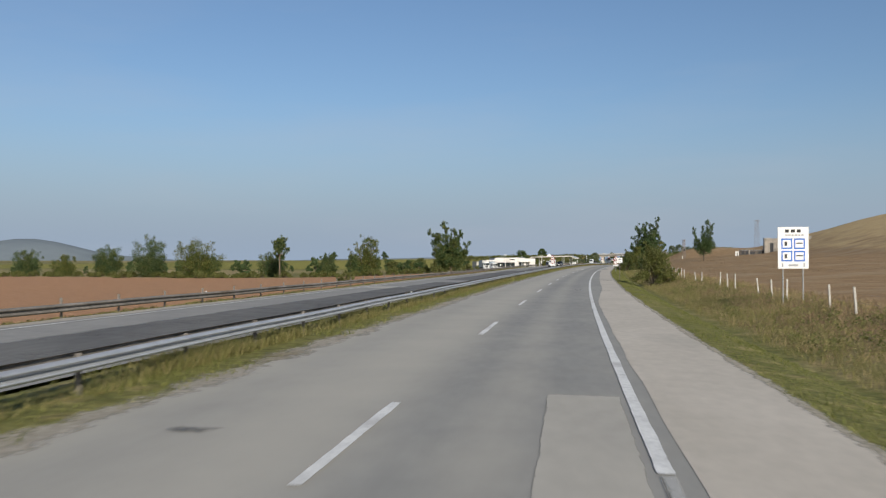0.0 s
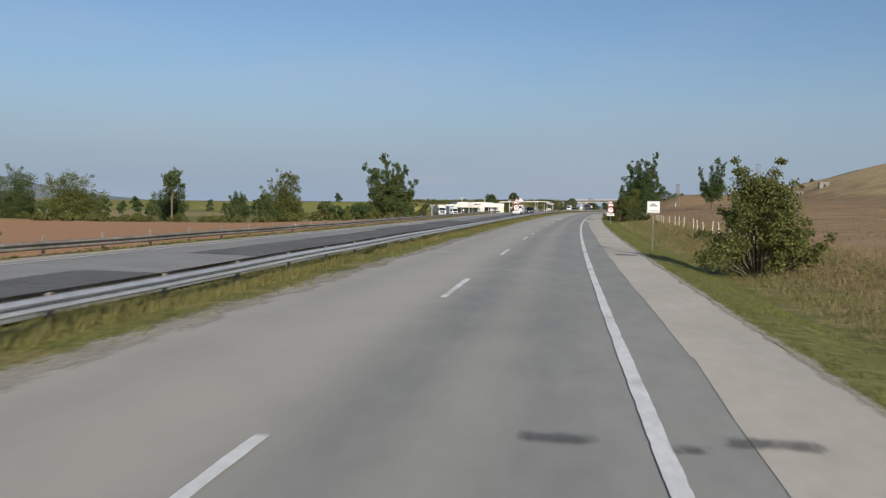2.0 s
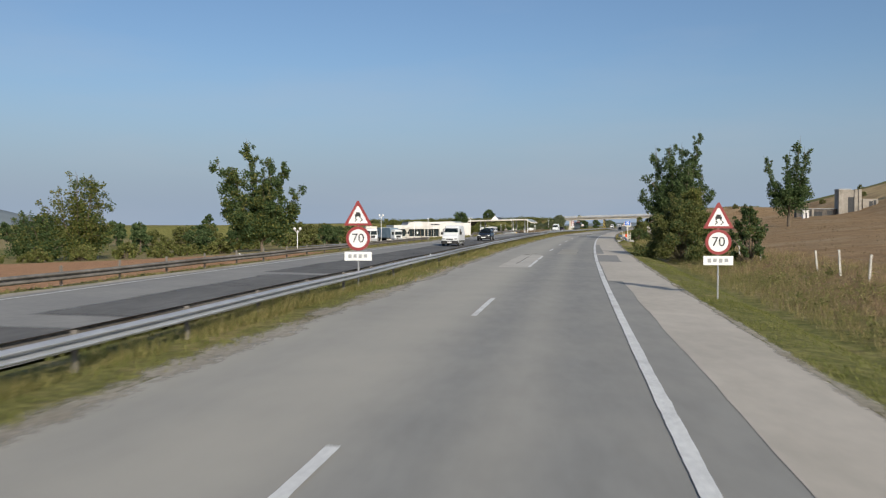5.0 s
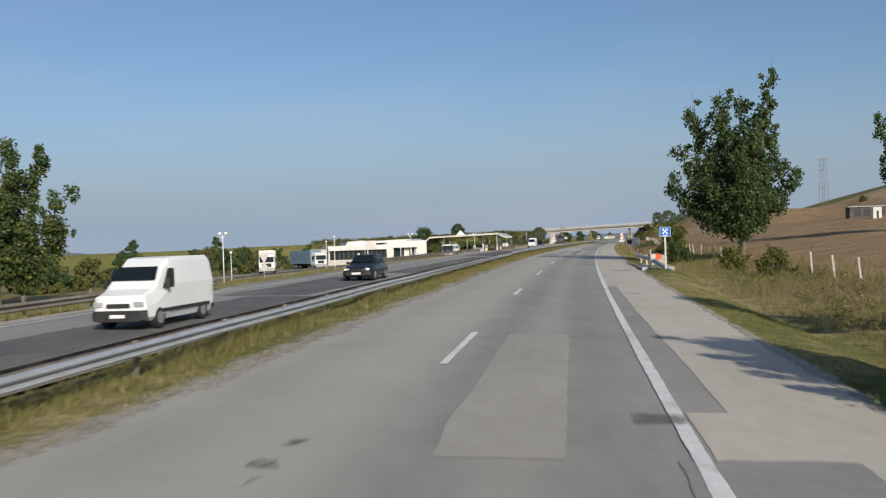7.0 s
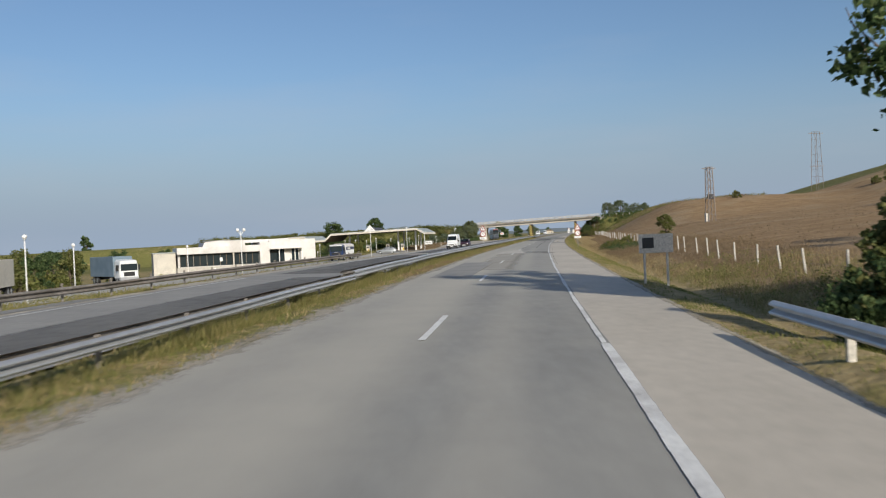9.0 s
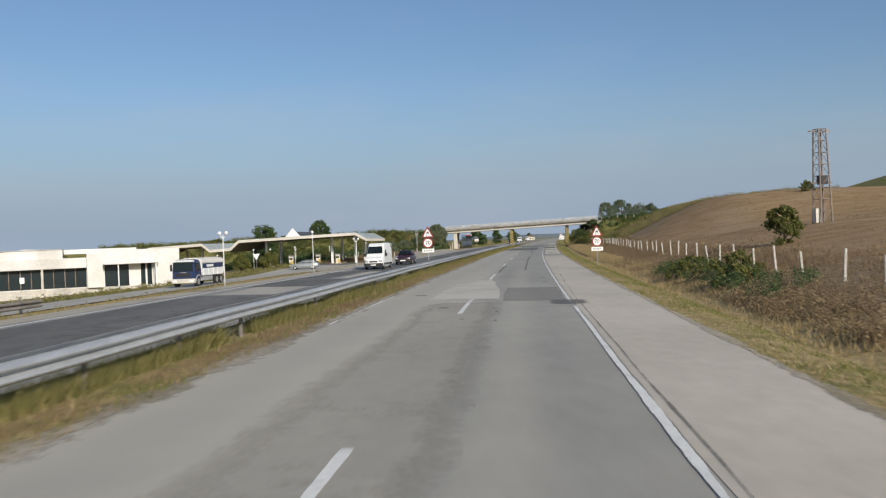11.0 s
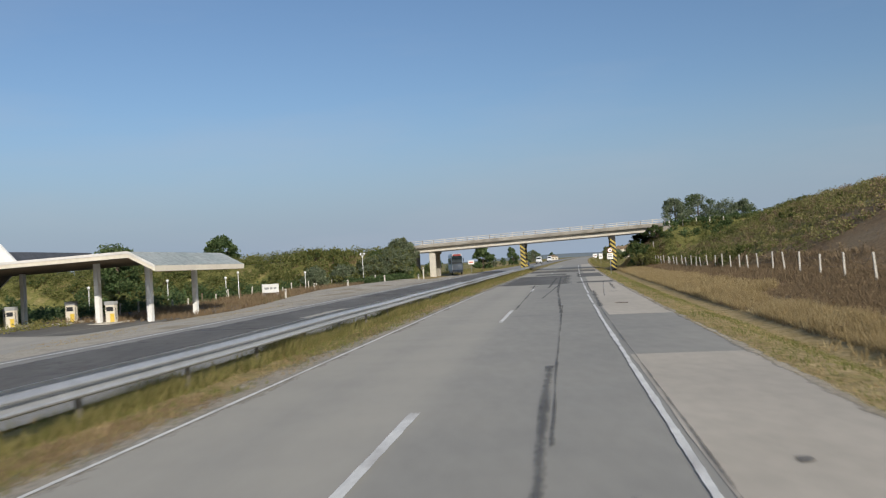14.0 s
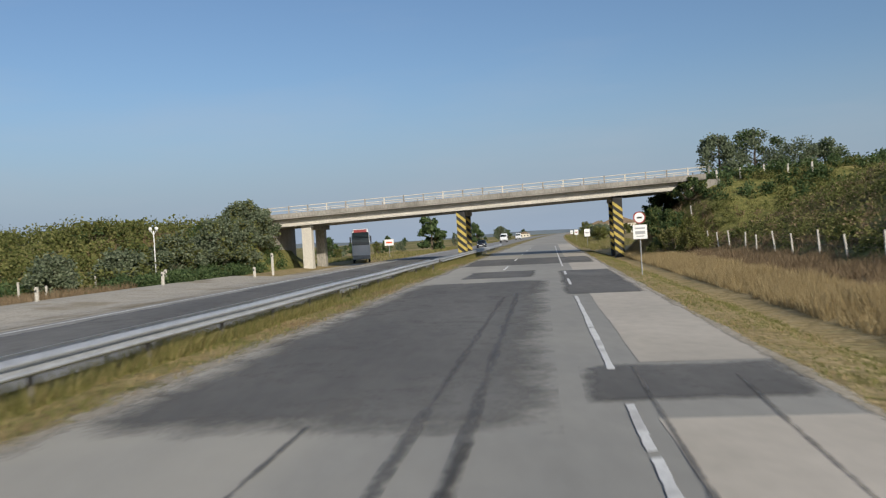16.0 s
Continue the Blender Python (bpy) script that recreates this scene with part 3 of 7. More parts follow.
# dark new asphalt on the opposite lanes: from, to, left, right
for a, b, l, r in ((-40, 88, -15.2, -10.7), (88, 104, -14.9, -11.6), (112, 150, -15.6, -10.7), (146, 186, -16.3, -10.7), (188, 205, -14.6, -11.0), (206, 262, -15.2, -11.2), (262, 280, -16.6, -12.6),
                   (284, 330, -14.6, -10.8), (334, 352, -17.0, -12.6), (352, 381, -17.2, -10.6), (380, 389, -13.4, -10.6), (388, 398, -17.2, -12.4), (398, 412, -17.2, -14.6), (410, 436, -16.6, -11.8), (436, 470, -16.9, -13.3), (468, 500, -16.6, -12.4), (498, 602, -17.0, -10.8)):
    strip("new_asphalt", a, b, l, r, 0.005 + 0.0006 * (int(a) % 5), PATCH["dark"], road, "dark new asphalt on the opposite lanes", step=1.0, wander=0.12, seed=a, fade=0.4)
for a, b, l, r in ((381, 388.5, -16.6, -13.2), (398, 411, -14.4, -11.0), (84, 89, -17.2, -15.0), (440, 452, -13.4, -11.0), (474, 482, -14.0, -11.0), (160, 171, -17.4, -16.0)):
    strip("worn_asphalt", a, b, l, r, 0.0095, PATCH["light"], road, "pale worn asphalt on the opposite lanes", step=0.5, wander=0.15, seed=a, fade=0.3)
# repairs and one full-width dark band in our lanes: from, to, left, right, surface
for a, b, l, r, key in ((20, 35, -1.45, -0.12, "light"), (235.9, 248, -2.95, -1.35, "faint"), (215, 233.1, -5.45, -3.74, "chalk"), (374.0, 383.0, -2.6, -0.1, "soft"),
                        (326, 348, -6.6, -4.4, "mid"), (508.3, 541, -7.45, -0.9, "new"), (510.0, 513.4, -0.55, 2.7, "dark"), (530, 550, -0.4, 2.65, "dark"),
                        (544, 552, -5.6, -1.6, "dark"), (118.6, 120.2, -6.7, -5.6, "light"), (137, 138.6, -6.9, -5.8, "light"), (224.6, 236.2, -0.3, 1.62, "mid"),
                        (562, 578, -7.3, 2.6, "dark")):
    strip("road_patch", a, b, l, r, 0.010, PATCH["dark" if key == "new" else key], road, step=0.5, wander=0.04, seed=a, fade=1.0 if key == "new" else 0.35 if key == "dark" else 0.12)
strip("road_patch", 334, 374, -5.4, -2.4, 0.008, worn("faint worn asphalt", ASPHALT_LIGHT, 0.35, 0.8, soft=0.45), road, step=1.0, wander=0.04, seed=349, fade=0.8)
strip("road_patch", 375.2, 382, -5.5, -2.62, 0.010, PATCH["chalk"], road, step=0.4, wander=0.07, seed=376, fade=0.1, ends=(-5.5, -2.85))
strip("road_patch", 381.8, 387.2, -5.45, -2.86, 0.0112, PATCH["chalk"], road, step=0.4, wander=0.09, seed=382, fade=0.1, ends=(-5.2, -3.2))
strip("road_patch", 386.8, 391.2, -4.9, -3.2, 0.0118, PATCH["chalk"], road, step=0.4, wander=0.09, seed=387, fade=0.1, ends=(-4.4, -3.55))
# paint
strip("edge_line", -48, 29.4, -0.06, 0.12, 0.014, worn("rubbed off road paint", PAINT, 0.9, 0.4, soft=0.3), road, step=1.0, wander=0.015, fade=0.05)
strip("edge_line", 29.5, 300, -0.1, 0.13, 0.014, LINE, road, step=1.0, wander=0.01, fade=0.03)
for a, b in ((300, 371), (372.6, 476), (477, 487), (488.5, 493), (493.2, 503.2), (504.5, 507.2), (507.4, 509.9), (512.7, 519.0), (519.1, 529.2), (536, 541), (545, 549), (556, 640)):
    strip("edge_line", a, b, -0.13 if 390 < a < 480 or a == 372.6 else -0.08, 0.03 if 390 < a < 480 or a == 372.6 else 0.085, 0.014, LINE, road, step=0.7, wander=0.02, seed=a, fade=0.045)
strip("edge_line", 366.8, 378, -7.27, -7.2, 0.014, LINE, road, step=1.0, wander=0.015, fade=0.025)
for a, b in ((436.5, 497.3), (365.6, 367.0), (372.4, 374.9)):
    strip("edge_line", a, b, -7.32, -7.2, 0.014, LINE, road, step=1.0, wander=0.01, fade=0.03)
DASHES = [(10.2, 15.6), (28.2, 33.4), (46.3, 52.0), (64.4, 69.7), (82.5, 88.2), (100.7, 106.2), (118.7, 124.0), (136.7, 141.7), (147.8, 150.0), (157.0, 159.7), (172.6, 177.4),
          (190.6, 196.0), (215.5, 225.0), (225.8, 231.2), (242.8, 248.2), (262.0, 266.0), (279.4, 285.4), (300.8, 306.2), (322.5, 328.0), (345.2, 351.0), (368.6, 375.6), (391.7, 399.6),
          (416.4, 424.0), (440.0, 447.6), (466.2, 473.6), (494.5, 499.6), (554, 560), (572, 578), (590, 596), (608, 614), (626, 632)]
for a, b in DASHES:
    tagged(strip("lane_dash", a, b, -3.84, -3.66, 0.016, LINE, road, step=0.5, wander=0.01, seed=a, fade=0.025), group="lane dashes")
strip("edge_line", -48, 330, -17.55, -17.38, 0.014, LINE, road, step=3.0, fade=0.04)
strip("edge_line", 352, 640, -17.6, -17.38, 0.012, LINE, road, step=3.0, fade=0.04)
# tar seams: from, to, left edge, width, shift to the right
for a, b, n0, w, d in ((20, 29.4, -0.1, 0.035, 0.02), (406, 453, -1.87, 0.19, 0.02), (445, 476, -1.66, 0.07, 0.12), (468, 493, -1.6, 0.17, -0.35), (490, 532, -2.0, 0.24, -0.25), (484, 508, -2.75, 0.16, 0.75), (500, 530, -2.75, 0.2, 0.1),
                       (402, 417, -3.7, 0.2, 0.05), (416.5, 424.5, -3.65, 0.1, 0), (474, 495, -3.68, 0.14, -0.1), (499, 509, -3.9, 0.12, -0.2), (474, 492, 0.06, 0.3, 0.2), (490, 513, 0.2, 0.09, 0.1),
                       (440, 475, 0.14, 0.05, 0), (341, 372, 0.2, 0.05, 0.05), (374, 398, 0.24, 0.035, 0.25), (392, 440, 0.12, 0.03, 0), (219, 233, -4.74, 0.11, 0.02), (330, 348, -4.5, 0.06, 0.2),
                       (484, 512, 0.75, 0.09, 1.0), (494, 507, 1.75, 0.25, 0.25)):
    strip("tar_seam", a, b, n0, n0 + w, 0.0175, SEAM, road, step=0.5, wander=0.02, seed=a * 1.3, fade=w * 0.5, drift=d)
# dark blots; the one at 122.0 paints the verge bush's shadow on the shoulder
for a, b, l, r in ((237.7, 238.5, -0.6, 0.2), (235.3, 235.8, -4.9, -4.3), (236.3, 236.7, -4.7, -4.4), (233.1, 233.9, -5.3, -4.8), (234.5, 235.1, -4.65, -4.35), (371.9, 374.2, -0.75, 0.62), (377.6, 378.2, -6.4, -5.8), (370.8, 371.3, -4.65, -4.3), (369.0, 369.4, -2.75, -2.5), (388.0, 388.5, -0.8, -0.5), (392.6, 393.2, -0.8, -0.5), (365.8, 367.0, -2.62, -2.5), (366.4, 366.9, -3.6, -3.4), (285.9, 286.7, 1.6, 2.3), (26.4, 27.0, -6.0, -5.4), (421.6, 422.5, -4.6, -4.2), (430.5, 430.9, -2.9, -2.7),
                   (398.5, 399.2, -4.8, -4.4), (88.6, 89.0, -1.4, -0.5), (88.5, 88.9, 0.1, 0.6), (88.8, 89.3, 0.6, 1.7), (262.2, 262.7, 0.5, 1.5), (122.0, 123.1, 1.4, 2.5), (30.3, 30.8, -6.3, -5.5),
                   (287.0, 287.3, 0.6, 1.2), (503.5, 504.5, -4.3, -3.6), (489.6, 490.2, 1.4, 1.9), (444, 444.3, 1.0, 1.2), (442.6, 442.8, -0.9, -0.7)):
    strip("tar_and_shade_blot", a, b, l, r, 0.0185, BLOT, road, step=0.1, wander=0.06, seed=a, fade=0.2)
# margins of gravel and the yard's paving
strip("gravel_margin", -48, 640, -8.1, -7.05, 0.006, DUST, road, "dusty gravel margin", step=0.5, wander=0.12, seed=9, fade=0.5)
strip("gravel_margin", -48, 640, 2.62, 2.98, 0.009, DUST, road, "dusty gravel margin", step=0.6, wander=0.05, seed=11, fade=0.17)
strip("gravel_margin", -48, 640, -18.6, -18.0, 0.003, GRAVEL, road, "pale gravel margin", step=1.0, wander=0.12, seed=12)


# ---- guard rails ----
W_BEAM = [(0.0, 0.0), (0.03, 0.0), (0.1, 0.035), (0.112, 0.062), (0.1, 0.088), (0.004, 0.14), (0.004, 0.168), (0.1, 0.203), (0.112, 0.23), (0.1, 0.256), (0.03, 0.3), (0.0, 0.3)]


def beam_mesh(points, out, mat=None, tall=1.0):
    """A W-shaped sheet along points (s, n, z of its lower edge), bulging to the right if out is 1, to the left if -1."""
    V, F, k = [], [], len(W_BEAM)
    for s, n, z in points:
        for side in (0, 1):
            for o_, h in W_BEAM:
                V.append(at(s, n + out * (o_ - 0.006 * side), z + h * tall))
    for i in range(len(points) - 1):
        for side in (0, 1):
            for j in range(k - 1):
                a = i * 2 * k + side * k + j
                q = [a, a + 1, a + 2 * k + 1, a + 2 * k]
                F.append(q if (side == 0) == (out > 0) else q[::-1])
    me = bpy.data.meshes.new("beam")
    me.from_pydata([tuple(v) for v in V], [], F)
    me.materials.append(mat or STEEL)
    return me


POST_ME = bpy.data.meshes.new("rail post")
_b = boxes((-0.04, 0.04, -0.03, -0.022, -0.3, 0.66), (-0.04, 0.04, 0.022, 0.03, -0.3, 0.66), (-0.004, 0.004, -0.03, 0.03, -0.3, 0.66))
_b.to_mesh(POST_ME)
_b.free()
POST_ME.materials.append(STEEL_OLD_SHADE)
REFLECT_ME = bpy.data.meshes.new("reflector")
_b = boxes((-0.02, 0.02, -0.03, 0.03, 0, 0.08), bevel=0.008)
_b.to_mesh(REFLECT_ME)
_b.free()
REFLECT_ME.materials.append(WHITE)


def guard_rail(label, s0, s1, n_post, sides, dz=0.45, gap=4.0, mat=None, tall=1.0, lift=0.0):
    """Posts on one line, with a beam on each of the given sides."""
    g = base("guard_rail", Matrix(), label, "guard rail", group="guard rails")
    a = s0
    while a < s1 - 1:
        b = min(a + 24.0, s1)
        for n, out in sides:
            pts = [(x, n, -float(cross(x)) * n + dz + (lift if out < 0 else 0.0) + 0.012 * math.sin(x * 0.37)) for x in np.linspace(a, b, 7)]
            # far beam dark before 330: its colour carries the shade behind the near one
            part("beam", beam_mesh(pts, out, STEEL_OLD_SHADE if out < 0 and a < 330 else mat, tall), None, g)
        a = b
    k = 0
    for x in np.arange(s0 + 1, s1, gap):
        p = part("post", POST_ME, None, g)
        p.matrix_world = stand(x, n_post, -float(cross(x)) * n_post + 0.0, random.uniform(-4, 4))
        k += 1
        if k % 19 == 7:
            r = part("reflector", REFLECT_ME, None, g)
            r.matrix_world = stand(x, sides[0][0] + 0.03 * sides[0][1], -float(cross(x)) * n_post + dz + 0.29 * tall)
    return g


guard_rail("galvanised double-sided guard rail with narrow beams in the grass median", -40, 318, -8.95, ((-8.74, 1), (-9.16, -1)), dz=0.42, tall=0.76)
guard_rail("galvanised double-sided guard rail on steel posts in the grass median", 318, 560, -8.95, ((-8.74, 1), (-9.16, -1)), dz=0.51, lift=0.0)
guard_rail("galvanised double-sided guard rail far along the median", 562, 640, -8.95, ((-8.74, 1), (-9.16, -1)), gap=8)
guard_rail("weathered guard rail along the outer edge of the opposite carriageway", -40, 268, -19.35, ((-19.2, 1),), dz=0.16, mat=STEEL_OLD_SHADE)
guard_rail("weathered guard rail along the verge before the rest area", 306, 372, -19.75, ((-19.6, 1),), dz=0.22, mat=STEEL_OLD_SHADE)


def bent_rail(label, pts, posts, out=-1, mat=None):
    g = base("guard_rail", Matrix(), label, "guard rail", group="guard rails")
    part("beam", beam_mesh(pts, out, mat), None, g)
    for s, n, h in posts:
        p = part("post", boxes((-0.06, 0.06, -0.05, 0.05, -0.2, h)), CONCRETE_PALE, g)
        p.matrix_world = stand(s, n + 0.08, float(ground_z(s, n)))
    return g


bent_rail("short bluish guard rail whose end bends down into the grass", [(279.5, 4.25, -0.12), (281.5, 4.05, 0.02), (284, 3.85, 0.28), (287, 3.7, 0.42), (291, 3.55, 0.45), (296, 3.4, 0.45), (300, 3.3, 0.44)],
          ((284.5, 3.85, 0.5), (288.5, 3.7, 0.62), (292.5, 3.55, 0.66), (296.5, 3.4, 0.66)))

bent_rail("weathered guard rail end that slopes down to the slip road", [(296, -18.7, -0.2), (299, -19.0, 0.0), (302, -19.3, 0.25), (304, -19.5, 0.36), (306, -19.6, 0.22 + 0.0195 * 19.6)], ((303, -19.6, 0.7),), out=1, mat=STEEL_OLD_SHADE)

# ---- bridge ----


def bridge():
    m = stand(BRIDGE_S, 0, 0)
    g = base("road_bridge", m, "concrete road bridge over the motorway with striped piers", "bridge")
    x0, x1, grade = -28.9, 14.3, 0.029

    def z(x):
        return 5.22 + grade * x

    def slab(name, y0, y1, lo, hi, mat, label=""):
        bm = bmesh.new()
        prism(bm, [(x0, z(x0) + lo), (x1, z(x1) + lo), (x1, z(x1) + hi), (x0, z(x0) + hi)], y0, y1)
        return part(name, bm, mat, g, label)

    for i in range(6):
        slab("girder", -3.9 + i * 1.55, -3.35 + i * 1.55, 0.0, 0.74, CONCRETE_PALE if i == 0 else CONCRETE)
        slab("girder_foot", -3.97 + i * 1.55, -3.28 + i * 1.55, 0.0, 0.16, CONCRETE)
    # deck edge toned dark to paint in the overhang's shadow line
    slab("deck", -4.7, 4.7, 0.76, 0.98, CONCRETE_STAIN_SHADE, "stained concrete deck slab toned dark for a shadow line")
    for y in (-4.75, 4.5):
        slab("kerb", y, y + 0.3, 0.90, 1.30, CONCRETE_STAIN_SHADE, "weathered grey kerb beam")
        for h in (1.62, 1.95):
            bm = tube(bmesh.new(), (x0, y + 0.15, z(x0) + h), (x1, y + 0.15, z(x1) + h), 0.045, k=6)
            part("rail", bm, CONCRETE_PALE, g, "pale painted rail")
        for i in range(23):
            x = x0 + 0.4 + i * 1.96
            part("baluster", boxes((x - 0.06, x + 0.06, y + 0.09, y + 0.21, z(x) + 1.28, z(x) + (2.02 if i % 2 else 1.98))), CONCRETE_STAIN_SHADE if i % 3 else CONCRETE_PALE, g)
    # piers
    for x, w, striped in ((-25.2, 0.5, False), (-9.35, 0.42, True), (6.0, 0.45, True)):
        cols = (-3.0, 2.2) if not striped else (-3.2, 2.4)
        zb = float(ground_z(BRIDGE_S, x)) - 0.4
        for y in cols:
            # the rear pale pier is darkened: the deck's shade put into its colour
            p = part("pier", boxes((x - w, x + w, y - 0.45, y + 0.45, zb, z(x) + 0.0), bevel=0.03), BLACK if striped else CONCRETE_PALE if y < 0 else CONCRETE_STAIN_SHADE, g,
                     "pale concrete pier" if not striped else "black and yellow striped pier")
            if striped:
                h = zb + 0.45
                k = 0
                while h < z(x) - 0.9:
                    bm = bmesh.new()
                    prism(bm, [(x - w - 0.006, h + 0.75), (x + w + 0.006, h), (x + w + 0.006, h + 0.34), (x - w - 0.006, h + 1.09)], y - 0.457, y + 0.457)
                    part("stripe", bm, YELLOW_OLD, p)
                    h += 0.72
        # cap beam toned dark as painted shade below the deck
        part("cap_beam", boxes((x - w - 0.05, x + w + 0.05, -2.5, 4.0, z(x) - 0.45, z(x) - 0.02)), CONCRETE_STAIN_SHADE, g)
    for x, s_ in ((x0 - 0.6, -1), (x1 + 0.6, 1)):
        # abutment colour carries the shade under the bridge ends
        part("abutment", boxes((x - 0.7, x + 0.7, -4.4, 4.7, z(x) - 4.9, z(x) + 0.72)), CONCRETE_STAIN_SHADE, g, "stained abutment wall darkened for the bridge's shade")
    return g


bridge()
# the crossing road on top of the banks
for a, b in ((14.7, 120), (-140, -30.7)):
    ns_ = np.linspace(a, b, 24)
    V, F = [], []
    for n in ns_:
        for d in (-3.6, 3.6):
            V.append(tuple(at(BRIDGE_S + 0.1 * n + d, n, float(ground_z(BRIDGE_S + 0.1 * n, n)) + 0.05)))
    F = [(2 * i, 2 * i + 1, 2 * i + 3, 2 * i + 2) for i in range(23)]
    me = bpy.data.meshes.new("road")
    me.from_pydata(V, [], F)
    tagged(part("road", me, ASPHALT), "narrow grey asphalt road on top of the bank", "road", kind="structure")
# railing posts along the top of the right bank
for i in range(5):
    n = 15.5 + i * 2.2
    pst = base("bank_post", stand(584.5, n, float(ground_z(584.5, n))), "short pale concrete post beside the bridge road", "post", group="bank posts")
    part("post", boxes((-0.08, 0.08, -0.08, 0.08, -0.2, 0.9), bevel=0.01), CONCRETE_PALE, pst)

# ---- trees ----


def leaf_mesh(name, centres, radii, count, size, mat, rng, flat=0.8):
    """Many small bent leaves round the given clump centres."""
    centres, radii = np.asarray(centres), np.asarray(radii)
    w = radii ** 2
    pick = rng.choice(len(centres), count, p=w / w.sum())
    d = rng.normal(size=(count, 3))
    d /= np.linalg.norm(d, axis=1)[:, None]
    r = radii[pick] * rng.uniform(0.0, 1.0, count) ** 0.5 * rng.uniform(0.7, 1.2, count)
    P = centres[pick] + d * r[:, None] * np.array([1, 1, flat])
    u = rng.normal(size=(count, 3))
    u /= np.linalg.norm(u, axis=1)[:, None]
    v = np.cross(u, rng.normal(size=(count, 3)))
    v /= np.linalg.norm(v, axis=1)[:, None]
    sz = size * rng.uniform(0.6, 1.35, count)[:, None]
    tip, side = u * sz, v * sz * 0.42
    V = np.stack([P - tip * 0.5, P + side, P + tip * 0.55 + np.array([0, 0, -0.12]) * sz, P - side], 1).reshape(-1, 3)
    i = np.arange(count)[:, None] * 4
    me = bpy.data.meshes.new(name)
    me.from_pydata(V.tolist(), [], (i + np.array([0, 1, 2, 3])).tolist())
    me.materials.append(mat)
    return me


def tree(name, s, n, height, width, bare, leaves, size, mat, label, seed, lean=0.0, clumps=26, top=1.0, category="tree", group="", two=None, sink=0.1, z=None, rag=0.0, twigs=0, flat=0.8):
    """bare: how far up the crown begins, as a share of the height; top: the crown's width near its tip, as a share of the middle's; rag: how ragged the outline is."""
    rng = np.random.default_rng(seed)
    zz = float(ground_z(s, n)) if z is None else z
    g = base(name, stand(s, n, zz - sink, float(rng.uniform(0, 360)) if not lean else 0), label, category, group=group)
    r0 = 0.028 * height + 0.03
    bm = bmesh.new()
    p = Vector((0, 0, 0))
    line = []
    for i in range(7):
        f = i / 6
        line.append(Vector((lean * f * f * height + rng.normal() * 0.012 * height * f, rng.normal() * 0.012 * height * f, f * height * 0.92)))
    for i in range(6):
        tube(bm, line[i], line[i + 1], r0 * (1 - 0.15 * i), r0 * (1 - 0.15 * (i + 1)), 7, caps=False)
    C, R = [], []
    for k in range(clumps):
        f = bare + (1 - bare) * ((k + 0.5) / clumps) ** 0.8 * 0.9
        j = min(int(f * 6), 5)
        root = line[j].lerp(line[j + 1], f * 6 - j if f < 1 else 1)
        q = (f - bare) / (1 - bare)
        env = width * 0.5 * (math.sin(math.pi * min(1, 0.12 + 0.9 * q ** 0.8)) * (1 - q) + top * q * 0.75 * (1 - q ** 6) + 0.12)
        a = k * 2.4 + rng.uniform(-0.7, 0.7)
        reach = env * rng.uniform(0.35 - 0.2 * rag, 1.0 + 0.3 * rag)
        c = Vector((root.x + math.cos(a) * reach, root.y + math.sin(a) * reach, root.z + reach * rng.uniform(-0.05, 0.5 - 0.35 * q)))
        c.z = min(c.z, height * 0.97)
        tube(bm, root - Vector((0, 0, reach * 0.35)), c, max(0.02, r0 * 0.42 * (1 - f * 0.7)), 0.015, 5, caps=False)
        C.append(c)
        R.append(rng.uniform(0.65, 1.15) * max(0.3, width * (0.17 - 0.06 * rag)))
        if rng.random() < 0.6:
            e = c + Vector((rng.uniform(-1, 1), rng.uniform(-1, 1), rng.uniform(-0.8, 0.3))) * width * 0.14
            C.append(e)
            R.append(rng.uniform(0.5, 0.9) * max(0.25, width * (0.13 - 0.04 * rag)))
    for k in range(twigs):
        a = rng.uniform(0, 6.28)
        q = line[5] + Vector((math.cos(a), math.sin(a), 0)) * width * rng.uniform(0.05, 0.3)
        tube(bm, line[4], q + Vector((rng.normal() * 0.3, rng.normal() * 0.3, height * rng.uniform(0.1, 0.2))), 0.06, 0.02, 5, caps=False)
    part("trunk", bm, BARK, g, smooth_faces=True)
    part("crown", leaf_mesh("crown", [tuple(c) for c in C], R, leaves, size, mat, rng, flat), mat, g)
    if two:
        idx = rng.permutation(len(C))[: len(C) // 2]
        part("foliage", leaf_mesh("foliage", [tuple(C[i]) for i in idx], [R[i] for i in idx], leaves // 3, size, two, rng), two, g)
    return g


def leaders_for(height, width, rng, count=6, skirt=3, low=0.4):
    """Stems that fan out from the foot of a crown: (across, along, height, thickness of leaf)."""
    out = []
    for i in range(count):
        a, f = i * 2.4 + rng.uniform(-0.4, 0.4), (i + 0.3) / count
        q = width * 0.5 * (0.12 + 0.75 * f ** 0.7) * rng.uniform(0.8, 1.15)
        out.append((math.cos(a) * q, math.sin(a) * q, height * (0.96 - 0.3 * f ** 2) * rng.uniform(0.88, 1.0), width * rng.uniform(0.13, 0.18)))
    for i in range(skirt):
        a = i * 2.1 + rng.uniform(-0.5, 0.5)
        out.append((math.cos(a) * width * 0.45, math.sin(a) * width * 0.45, height * low * rng.uniform(0.8, 1.3), width * 0.17))
    return out


